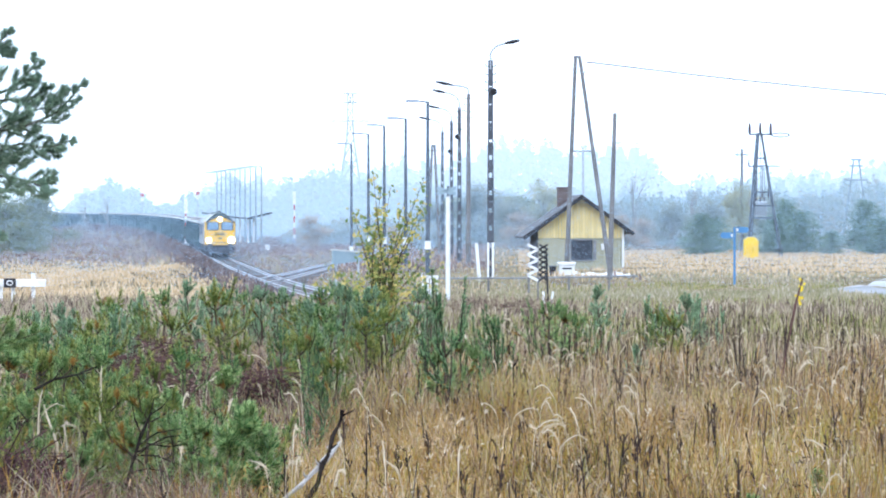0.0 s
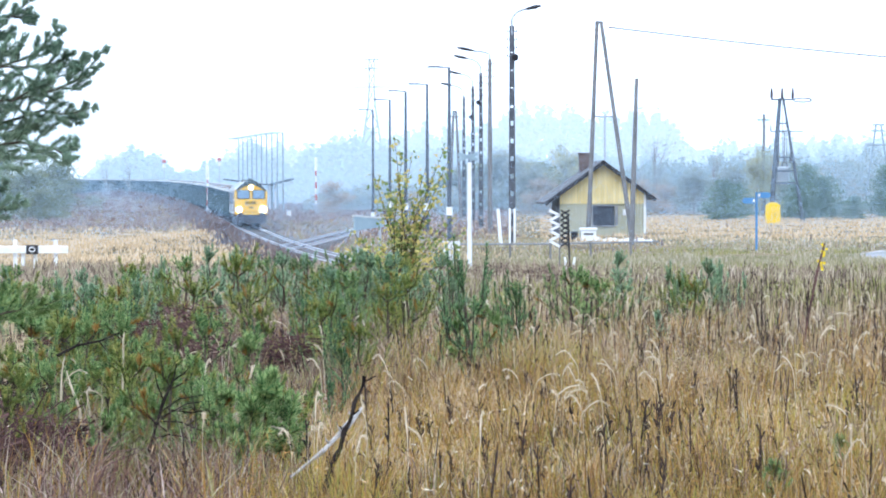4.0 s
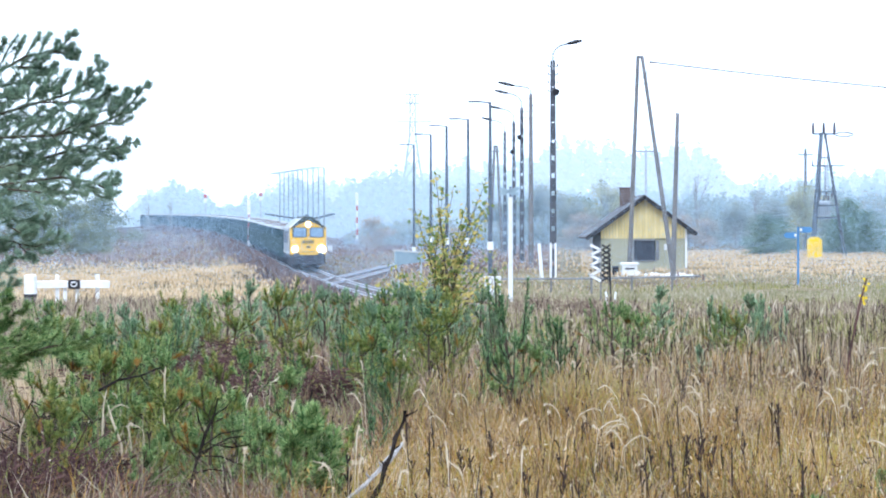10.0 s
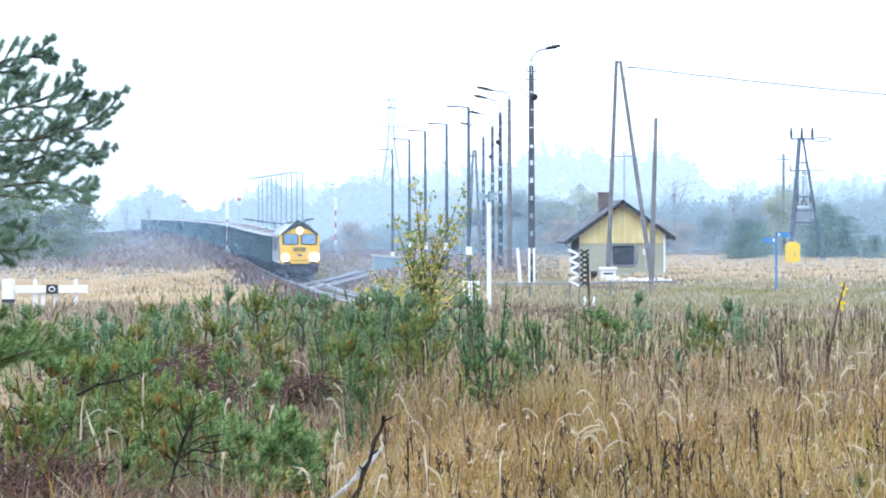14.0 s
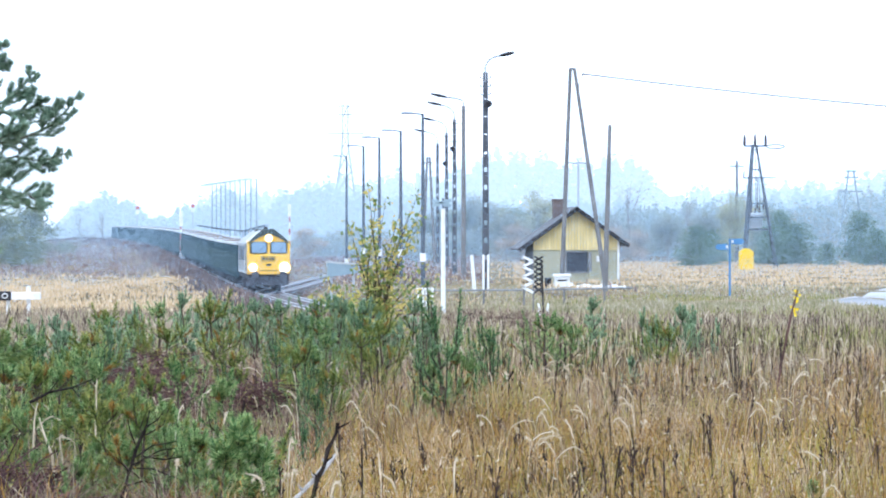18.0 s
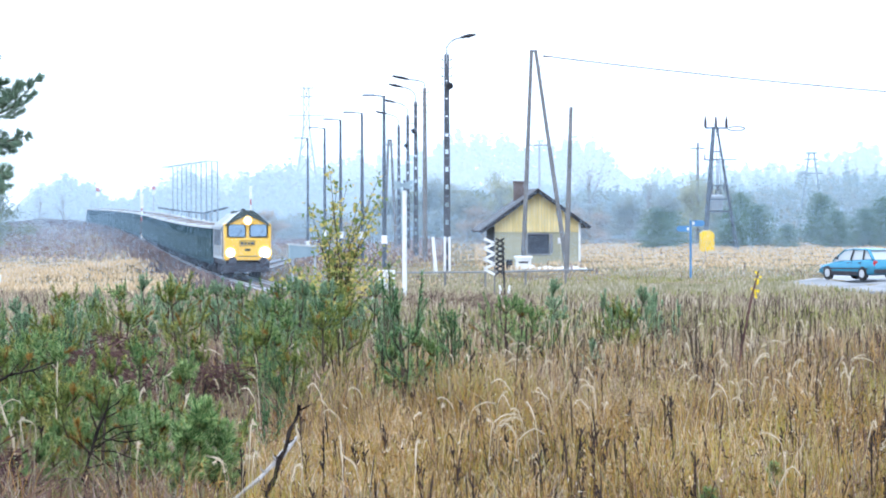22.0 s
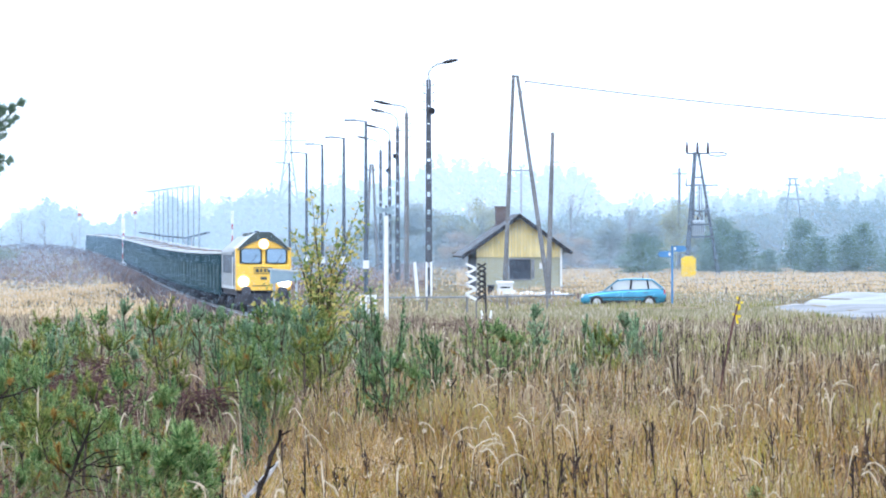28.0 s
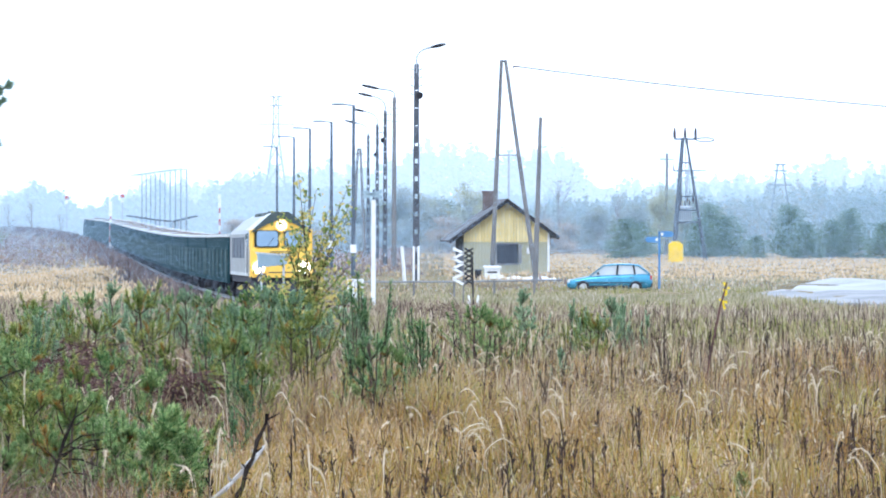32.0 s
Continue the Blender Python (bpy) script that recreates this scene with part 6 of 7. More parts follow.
# kinds: dense seedlings, gangly rusty ones, green ones, candles, haze-coloured ones farther off
KINDS = [(young_pine(0.5, 1, "needle", 0.0, dens=1.1, spread=0.9), 0.5), (young_pine(0.6, 2, "needleyellow", 0.55, dens=0.7, spread=1.5, bare=0.9), 0.6),
         (young_pine(0.62, 3, "needleyellow", 0.35, dens=0.75, spread=1.35, bare=0.6), 0.62), (young_pine(0.7, 4, "needle", 0.15, spread=1.1, dens=0.85, bare=0.3), 0.7),
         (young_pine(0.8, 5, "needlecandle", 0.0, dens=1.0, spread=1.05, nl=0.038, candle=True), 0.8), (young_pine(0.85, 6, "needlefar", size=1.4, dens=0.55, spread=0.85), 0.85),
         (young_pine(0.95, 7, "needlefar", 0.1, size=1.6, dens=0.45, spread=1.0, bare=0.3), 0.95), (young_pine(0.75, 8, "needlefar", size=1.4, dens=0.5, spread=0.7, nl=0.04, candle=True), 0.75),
         (young_pine(0.9, 9, "needle", 0.2, size=1.5, dens=0.45, spread=1.2, bare=0.4), 0.9), (young_pine(0.7, 10, "needle", 0.3, dens=0.8, spread=1.2, bare=0.7), 0.7)]
LABELS = ["dense knee-high green pine seedling", "gangly young pine with rusty needles and bare dark branches", "yellowing young pine among dead grass", "bushy young green pine among the grass",
          "bluish young pine with upright candles", "slim young pine with haze-paled needles in the scrub", "bushy young pine in the scrub", "small pine seedling with haze-paled needles in the scrub",
          "spreading young pine in the scrub", "half-bare young pine with rusty lower needles"]
used = set()


def plant(k, x, y, s, turn):
    ob, h = KINDS[k]
    m = pose(x, y, hz(x, y) - 0.03, 0, 0, turn)
    if k in used:
        ob = copy_thing(ob, m)
    used.add(k)
    ob.matrix_world = m @ Matrix.Diagonal((s, s, s, 1))
    tagged(ob, LABELS[k], "pine", "young pines")


def plant_pines():
    r = random.Random(5)
    # those that stand out singly: bearing, distance, height, kind
    close = ((430, 13.4, 0.66, 0), (400, 13.3, 0.55, 0), (458, 13.6, 0.55, 0), (265, 14.6, 0.68, 1), (300, 15.2, 0.55, 9), (160, 14.0, 0.42, 3), (145, 13.6, 0.36, 0),
             (200, 17.0, 0.62, 2), (60, 16.0, 0.62, 9), (88, 20.0, 0.7, 1), (-20, 18.0, 0.6, 1), (-30, 15.5, 0.6, 2), (10, 19.0, 0.8, 3), (110, 19.5, 0.78, 9), (300, 18.5, 0.62, 3), (335, 16.5, 0.55, 9),
             (405, 19.0, 0.72, 3), (1335, 13.0, 0.32, 0), (1450, 14.0, 0.3, 0), (513, 17.5, 0.46, 3), (556, 18.0, 0.46, 4))
    middle = ((120, 22.0, 0.75, 1), (795, 22.0, 1.08, 4), (816, 22.8, 0.72, 3), (774, 22.3, 0.66, 3), (845, 22.8, 0.6, 3), (880, 24.0, 0.78, 4), (868, 24.4, 0.6, 4), (975, 32.0, 0.95, 8), (1000, 32.5, 0.9, 3),
             (1025, 33.0, 0.85, 8), (1155, 36.0, 0.92, 7), (1163, 36.4, 0.8, 7), (1210, 36.5, 0.98, 5), (1226, 36.8, 0.85, 7), (1240, 37.0, 0.95, 7), (1180, 34.0, 0.7, 8), (655, 30.0, 0.85, 4), (500, 26.0, 0.72, 4),
             (540, 30.0, 0.85, 5))
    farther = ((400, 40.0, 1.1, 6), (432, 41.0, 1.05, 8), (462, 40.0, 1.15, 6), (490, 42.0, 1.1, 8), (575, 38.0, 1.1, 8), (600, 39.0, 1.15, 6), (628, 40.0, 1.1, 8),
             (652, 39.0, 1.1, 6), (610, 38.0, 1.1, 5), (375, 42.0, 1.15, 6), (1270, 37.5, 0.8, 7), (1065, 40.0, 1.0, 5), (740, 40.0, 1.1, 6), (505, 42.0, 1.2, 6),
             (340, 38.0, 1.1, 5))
    for u, d, h, k in close + middle + farther:
        x = (u - 784) / 4446.3 * d
        plant(k, x, d, h / KINDS[k][1], r.uniform(0, 360))
    for i in range(240):
        if i < 40:
            d, u = 13.5 + 7 * r.random(), -60 + 500 * r.random()
        elif i < 120:
            d, u = 19 + 12 * r.random(), -70 + 660 * r.random()
        elif i < 205:
            d, u = 28 + 18 * r.random(), -60 + 780 * r.random()
        else:
            d, u = 26 + 18 * r.random(), 560 + 620 * r.random() ** 1.3
        x = (u - 784) / 4446.3 * d
        if float(patchy(np.array([x]), np.array([d]), 3.2, 17)[0]) < (0.37 if d < 28 else 0.33):
            continue
        if d < 19:
            k, h = r.choice((1, 2, 9, 9, 3, 0)), r.uniform(0.32, 0.58)
        elif d < 28:
            k, h = r.choice((2, 3, 9, 4, 9, 8, 2)), r.uniform(0.5, 0.82)
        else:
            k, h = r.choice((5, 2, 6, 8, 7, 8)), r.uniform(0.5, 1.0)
        if i >= 205:
            h *= 0.75
        plant(k, x, d, h / KINDS[k][1], r.uniform(0, 360))


plant_pines()


def big_pine():
    """The taller pine whose long upturned branches reach in beside the camera: bearings and heights along each."""
    r = np.random.default_rng(21)
    y = 13.6
    tx = -3.35
    g0 = hz(tx, y) - 0.1
    o = thing("tall_pine", "tall grey-green pine with long upturned branches", "pine")
    wood = Geo()
    wood.tube([(tx, y, g0), (tx + 0.03, y, 2.2), (tx, y + 0.05, 4.0), (tx, y, 5.6)], [0.11, 0.085, 0.06, 0.02], 10)
    main = ([(-111, 118), (-64, 97), (-17, 86), (8, 68), (23, 46)], [(-120, 200), (-41, 177), (0, 166), (30, 150), (55, 122), (72, 98)],
            [(-120, 240), (-17, 236), (44, 224), (80, 210), (105, 197), (130, 170), (147, 146)], [(-120, 295), (-41, 278), (10, 264), (39, 254), (70, 262), (100, 258), (133, 246)],
            [(-120, 325), (-3, 311), (30, 316), (63, 325), (85, 322), (100, 318)], [(-120, 350), (-90, 385), (-64, 400), (-26, 385)], [(-130, 415), (-80, 430), (-50, 434), (11, 414)],
            [(-150, 150), (-110, 150), (-75, 140), (-40, 135)], [(-150, 215), (-100, 205), (-60, 205), (-15, 200)], [(-150, 265), (-100, 258), (-55, 250), (0, 238)],
            [(-150, 385), (-118, 380), (-95, 365)], [(-160, 95), (-125, 90), (-95, 70)], [(-160, 175), (-120, 170), (-70, 160)], [(-160, 305), (-115, 300), (-75, 305), (-35, 318)], [(-160, 340), (-120, 345), (-85, 335)], [(-160, 440), (-125, 440), (-98, 432)], [(-150, 470), (-112, 480), (-90, 455)], [(-150, 520), (-112, 520), (-75, 490)])
    side = ([(-17, 88), (10, 94), (29, 97)], [(-90, 112), (-40, 118), (-8, 122)], [(-41, 178), (10, 178), (51, 177), (75, 165), (93, 150)], [(30, 152), (50, 146), (72, 140)],
            [(78, 212), (100, 185), (117, 157)], [(39, 256), (75, 268), (112, 267)], [(63, 325), (80, 335), (90, 345)], [(-41, 300), (0, 283), (35, 282)], [(-100, 332), (-40, 338), (44, 338)],
            [(-80, 432), (-60, 450), (-48, 462)], [(-17, 238), (15, 220), (60, 205)], [(-60, 282), (-30, 300), (10, 302)], [(-70, 184), (-40, 160), (-5, 150)], [(-95, 400), (-75, 412), (-45, 408)])
    low = ([(-140, 590), (-105, 565), (-80, 548), (-55, 540)], [(-140, 612), (-80, 592), (-45, 580), (-22, 572)], [(-140, 648), (-90, 632), (-30, 613), (10, 606), (50, 596), (85, 580)],
           [(-140, 622), (-105, 614), (-70, 612), (-48, 604)], [(-140, 560), (-112, 535), (-96, 515)], [(-140, 660), (-100, 655), (-75, 640)])
    shoots, cut = [], 0
    for branch in main + side + low:
        if branch == low[0]:
            cut = len(shoots)
        d = y + r.uniform(-0.35, 0.35)
        line = [np.array([(u - 784) / 4446.3 * d, d + r.normal(0, 0.03), 2.6 + (400 - v) / 4446.3 * d]) for u, v in branch]
        stem = branch not in side
        line[-1] = line[-1] + (line[-2] - line[-1]) / np.linalg.norm(line[-2] - line[-1]) * 0.025
        if stem:
            line = [np.array([tx, y, line[0][2] - 0.12])] + line
        k = len(line)
        wood.tube([tuple(q) for q in line], [(0.009 if stem else 0.005) * (1 - 0.8 * i / (k - 1)) for i in range(k)], 6, False)
        s = np.concatenate([[0], np.cumsum(np.linalg.norm(np.diff(np.array(line), axis=0), axis=1))])
        at = lambda w: np.array([np.interp(w, s, [q[c] for q in line]) for c in range(3)])
        w, sign = (s[1] * 0.95 if stem else s[-1] * 0.12), 1
        while w < s[-1]:
            p, t = at(w), at(min(w + 0.05, s[-1] + 1e-6)) - at(w - 0.05)
            t /= np.linalg.norm(t)
            left = s[-1] - w
            ang = sign * r.uniform(0.45, 1.0)
            dirn = np.array([t[0] * math.cos(ang) - t[2] * math.sin(ang), r.normal(0, 0.45), t[0] * math.sin(ang) + t[2] * math.cos(ang) + 0.15])
            dirn /= np.linalg.norm(dirn)
            ln = min(0.02 + 0.24 * left, 0.115) * r.uniform(0.55, 1.3)
            m = p + dirn * ln
            e = m + (dirn * 0.6 + t * 0.5 + np.array([0, 0, 0.45])) * ln * 0.5
            wood.tube([tuple(p), tuple(m), tuple(e)], [0.003, 0.002, 0.001], 4, False)
            shoots.append((p + (m - p) * 0.1, m, 0.040, 100))
            shoots.append((m, e, 0.042, 100))
            if ln > 0.08:
                f = p + (m - p) * 0.6
                g2 = f + (dirn + r.normal(0, 0.6, 3) + t * 0.5) * ln * 0.45
                shoots.append((f, g2, 0.044, 90))
            sign = -sign
            w += r.uniform(0.036, 0.062)
        for a in np.linspace(0.42, 0.9, 6):
            shoots.append((at(s[-1] * a), at(s[-1] * (a + 0.1)), 0.046, 100))
    wood.ob("trunk", "bark", o)
    for n0, n1, mat in ((0, cut, "needletall"), (cut, len(shoots), "needle")):
        v, t = needles(shoots[n0:n1], r, 0.62, 1.0)
        sheet("crown" if n0 == 0 else "lower_bough", v, t, mat).parent = o


big_pine()


def sapling():
    """The thin yellowing sapling before the line."""
    r = np.random.default_rng(8)
    d = 48.0
    x0 = -1.21
    g0 = hz(x0, d) - 0.05
    o = thing("leafy_sapling", "thin sapling with yellow-green autumn leaves", "sapling")
    wood = Geo()
    leaves = []
    tips = [(665, 330), (745, 345), (700, 400), (640, 395), (720, 470), (690, 500), (640, 450), (760, 440), (735, 385), (655, 370), (750, 500), (670, 440), (705, 360), (628, 430), (612, 365), (650, 305), (740, 318), (725, 352), (552, 500), (575, 470), (768, 470), (762, 505), (592, 505), (682, 330), (655, 480), (620, 490), (705, 440)]
    for i, (u, v) in enumerate(tips):
        dd = d + r.uniform(-0.4, 0.4)
        e = np.array([(u - 774) / 4446.3 * dd, dd, 2.6 + (400 - v) / 4446.3 * dd])
        p = np.array([x0 + r.normal(0, 0.06), d, g0])
        m = p + (e - p) * 0.5 + np.array([-0.12 * np.sign(e[0] - x0), 0, 0.08])
        Geo().tube([tuple(p), tuple(m), tuple(e)], [0.018, 0.011, 0.004], 5, False).ob("limb", "bark", o)
        dense = 1.4 if v < 420 else 1.15
        for k in range(int(44 * dense)):
            w = 0.42 + 0.58 * r.random()
            c = (p + (m - p) * (w * 2) if w < 0.5 else m + (e - m) * (w * 2 - 1)) + r.normal(0, 0.085 if v > 420 else 0.06, 3)
            leaves.append(c)
    for k in range(420):
        leaves.append(np.array([x0 + r.normal(-0.02, 0.5), d + r.normal(0, 0.4), g0 + 0.35 + 0.95 * r.random() ** 1.3]))
    n = len(leaves)
    c = np.array(leaves)
    a = r.normal(0, 1, (n, 3))
    a /= np.linalg.norm(a, axis=1)[:, None]
    b = np.cross(a, r.normal(0, 1, (n, 3)))
    b /= np.linalg.norm(b, axis=1)[:, None]
    s = (0.03 + 0.04 * r.random(n))[:, None]
    nrm = np.cross(a, b) * s * 0.25
    v = np.stack([c - a * s, c + b * s * 0.6 + nrm, c + a * s, c - b * s * 0.6 + nrm], 1).reshape(-1, 3)
    k = np.arange(n)[:, None] * 4
    t = np.concatenate([k + [0, 1, 2], k + [0, 2, 3]], 1).reshape(-1, 3)
    sheet("leaves", v, t, "leaf").parent = o


sapling()


def pale_sticks():
    """Bleached dead stems leaning among the young pines, and a clump of straw behind them."""
    for d, lower, upper, r in ((15.0, (112, 835), (77, 716), 0.009), (17.0, (173, 710), (180, 648), 0.008), (14.2, (-92, 800), (-72, 740), 0.008), (15.5, (60, 745), (75, 690), 0.006), (16.5, (395, 745), (412, 705), 0.006)):
        p, q = (Vector(((u - 784) / 4446.3 * d, d, 2.6 + (400 - v) / 4446.3 * d)) for u, v in (lower, upper))
        g = hz(p.x, d) - 0.05
        o = thing("pale_stick", "bleached dead stick leaning among young pines", "stick", group="bleached sticks")
        Geo().tube([(p.x, d, min(g, p.z)), p.lerp(q, 0.4) + Vector((0.006, 0.02, 0)), p.lerp(q, 0.75), q], [r, r * 0.9, r * 0.75, r * 0.4], 7).ob("shaft", "plume", o)
        for k in range(2):
            f = p.lerp(q, 0.5 + 0.25 * k)
            Geo().tube([f, f + Vector((0.03 * (-1) ** k, 0, 0.04))], [r * 0.4, 0.001], 5).ob("twig", "plume", o)
    n = 1500
    x, y = scatter(n, 20.5, 26.5, -0.196, -0.174, 1.0)
    v, t = blades(x, y, 0.5 + 0.3 * rng.random(n), 0.006 + 0.004 * rng.random(n), 0.3 * rng.random(n), 0.4 * rng.random(n))
    sheet("straw_clump", v, t, "grassstraw", label="clump of bleached straw behind the young pines", category="grass", kind="stuff")


pale_sticks()


def near_sticks():
    d = 11.6
    g = hz(-0.6, d)
    o = thing("dead_stick", "dark charred stick leaning out of the grass", "stick")
    a, b = Vector((-0.80, d, g - 0.15)), Vector((-0.465, d + 0.1, 1.74))
    knots = [a.lerp(b, i / 22) + Vector((0.006 * math.sin(i * 1.9), 0.004 * math.cos(i * 2.3), 0)) for i in range(23)]
    Geo().tube(knots, [(0.0185 - 0.0005 * i) * (1.3 if i % 3 == 1 else 0.85) for i in range(23)], 8).ob("shaft", "charred", o)
    for w, q in ((0.97, 0.06), (0.8, 0.04), (0.72, -0.025), (0.55, -0.03), (0.48, 0.025), (0.65, 0.025)):
        Geo().tube([a.lerp(b, w), a.lerp(b, w) + Vector((q, 0, 0.03))], [0.006, 0.003], 5).ob("twig", "charred", o)
    o = thing("birch_branch", "pale peeling birch branch lying aslant", "branch")
    p = [(-0.85, 12.2, 1.21), (-0.69, 12.2, 1.34), (-0.58, 12.3, 1.45), (-0.51, 12.4, 1.53)]
    Geo().tube(p, [0.006, 0.012, 0.018, 0.008], 10).ob("limb", "birch", o)
    for k, (x, z) in enumerate(((-0.66, 1.37), (-0.60, 1.43), (-0.545, 1.50))):
        Geo().tube([(x, 12.24, z), (x - 0.015, 12.2, z + 0.02), (x - 0.02, 12.19, z + 0.045)], [0.007, 0.005, 0.001], 6).ob("peeling_bark", "birch", o)
    # a leaning mullein with a last few yellow flowers
    d = 26.0
    o = thing("mullein_plant", "leaning dark mullein stalk with yellow flowers at its tip", "weed")
    a, b = Vector((3.47, d, hz(3.47, d))), Vector((3.72, d, 2.06))
    Geo().tube([a, a.lerp(b, 0.4) + Vector((-0.03, 0, 0)), a.lerp(b, 0.8) + Vector((-0.02, 0, 0)), b], [0.012, 0.011, 0.013, 0.008], 7).ob("stalk", "purpletwig", o)
    r = random.Random(3)
    for i in range(15):
        p = a.lerp(b, 0.80 + 0.22 * r.random()) + Vector((r.uniform(-0.035, 0.035), r.uniform(-0.03, 0.03), 0))
        q = [p + Vector((0.016 * math.cos(k * 1.2566), -0.010, 0.016 * math.sin(k * 1.2566))) for k in range(5)]
        Geo().add([p] + q, [(0, i2 + 1, (i2 + 1) % 5 + 1) for i2 in range(5)]).ob("flower", "flower", o)


near_sticks()


def forked_branch(label, d, stem, twigs, r0):
    """A dead dark branch with forks: bearings and heights along the stem, then each twig."""
    at = lambda q, k=0.0: Vector(((q[0] - 784) / 4446.3 * d, d + k, 2.6 + (400 - q[1]) / 4446.3 * d))
    o = thing("forked_branch", label, "branch")
    n = len(stem)
    Geo().tube([at(q, 0.02 * i) for i, q in enumerate(stem)], [r0 * (1 - 0.6 * i / (n - 1)) for i in range(n)], 7).ob("stem", "charred", o)
    for i, t in enumerate(twigs):
        Geo().tube([at(q, (-1) ** i * 0.05 * k) for k, q in enumerate(t)], [r0 * 0.55] * (len(t) - 1) + [r0 * 0.2], 5).ob("twig", "charred", o)


forked_branch("dead black forked branch among the young pines", 14.0, [(222, 860), (236, 812), (250, 770), (264, 735), (270, 705)], [[(236, 812), (262, 790), (296, 784)], [(250, 770), (240, 740), (238, 715)], [(243, 790), (275, 768), (318, 762)], [(236, 812), (215, 785)], [(264, 735), (285, 722), (300, 700)], [(228, 838), (262, 828), (310, 835)], [(243, 800), (290, 776), (348, 770)], [(238, 806), (280, 806), (330, 824)], [(234, 820), (246, 770), (262, 735)], [(258, 785), (300, 790), (340, 782)], [(300, 784), (318, 800), (324, 818)]], 0.0085)
forked_branch("thin dead dark branch lying between pines", 17.5, [(60, 690), (95, 672), (135, 664), (170, 650)], [[(95, 672), (110, 650)], [(135, 664), (150, 680)]], 0.012)
forked_branch("dead dark branch leaning in the scrub", 16.0, [(395, 800), (412, 760), (432, 722), (440, 690)], [[(412, 760), (392, 735)], [(432, 722), (455, 708)], [(405, 778), (440, 765)]], 0.011)


def dock_plant(h, seed):
    """A dead curly dock: a few dark stems with upright spikes packed with small seeds."""
    r = np.random.default_rng(seed)
    o = thing("dock_plant", "dead dark-brown dock with dense seed spikes", "weed", group="dead docks")
    for _ in range(int(r.integers(1, 4))):
        g, grains = Geo(), []
        top = np.array([r.normal(0, 0.035), r.normal(0, 0.03), h * r.uniform(0.75, 1.0)])
        g.tube([(top[0] * 0.2, 0, -0.05), tuple(top * 0.5 + r.normal(0, 0.004, 3)), tuple(top)], [0.0032, 0.0028, 0.0012], 5)
        for w in np.arange(0.5, 0.98, 0.07):
            grains.append((top * w, top * (w + 0.06), 0.007, int(26 * r.random() + 8)))
        for k in range(int(r.integers(2, 5))):
            p = top * r.uniform(0.45, 0.8)
            a = r.random() * 6.28
            e = p + np.array([math.cos(a) * 0.022, math.sin(a) * 0.022, 0.07 + 0.05 * r.random()]) * (h / 0.4)
            g.tube([tuple(p), tuple(e)], [0.0018, 0.0008], 4, False)
            grains.append((p + (e - p) * 0.3, e, 0.007, 45))
        stem = g.ob("stem", "deadstalk", o)
        v, t = needles(grains, r, 0.62)
        tagged(sheet("seed_head", v, t, "deadstalk"), "dark brown seed spikes", kind="stuff").parent = stem
    return o


def plant_docks():
    r = random.Random(12)
    kinds = [(dock_plant(0.40, 61), 0.40), (dock_plant(0.45, 62), 0.45), (dock_plant(0.55, 63), 0.55)]
    spots = ((1372, 16.5, 0.42), (1311, 17.5, 0.45), (1231, 14.5, 0.36), (1220, 14.0, 0.30), (1470, 24.0, 0.55), (1351, 26.0, 0.62), (1306, 30.0, 0.9), (1459, 17.0, 0.42), (1407, 14.2, 0.32),
             (1569, 14.5, 0.46), (1069, 18.0, 0.5), (957, 14.2, 0.55), (845, 16.0, 0.38), (985, 15.0, 0.42), (1037, 14.0, 0.5), (1110, 15.5, 0.38), (1160, 14.6, 0.32), (1515, 19.0, 0.42),
             (1640, 16.0, 0.46), (1600, 20.0, 0.5), (1425, 21.0, 0.42), (1280, 20.0, 0.38), (1195, 18.5, 0.44), (1250, 15.2, 0.3), (1545, 22.0, 0.5), (1335, 13.6, 0.34),
             (935, 13.2, 0.42), (972, 13.6, 0.4), (1000, 13.0, 0.44), (1015, 15.8, 0.4), (1052, 12.8, 0.38), (1085, 13.4, 0.42), (1098, 16.5, 0.4), (1128, 13.0, 0.36), (1145, 17.0, 0.42), (870, 13.4, 0.34),
             (910, 16.4, 0.42), (1360, 19.0, 0.42), (1392, 18.0, 0.4), (1440, 13.2, 0.36), (1490, 15.0, 0.42), (1532, 13.4, 0.4), (1555, 17.6, 0.44), (1620, 14.0, 0.4), (1180, 12.9, 0.3), (1265, 17.2, 0.4))
    for i, (u, d, h) in enumerate(spots):
        x = (u - 784) / 4446.3 * d
        ob, hh = kinds[i % 3]
        m = pose(x, d, hz(x, d) - 0.02, 0, 0, r.uniform(0, 360))
        if i >= 3:
            ob = copy_thing(ob, m)
        ob.matrix_world = m @ Matrix.Diagonal((h / hh, h / hh, h / hh, 1))


plant_docks()


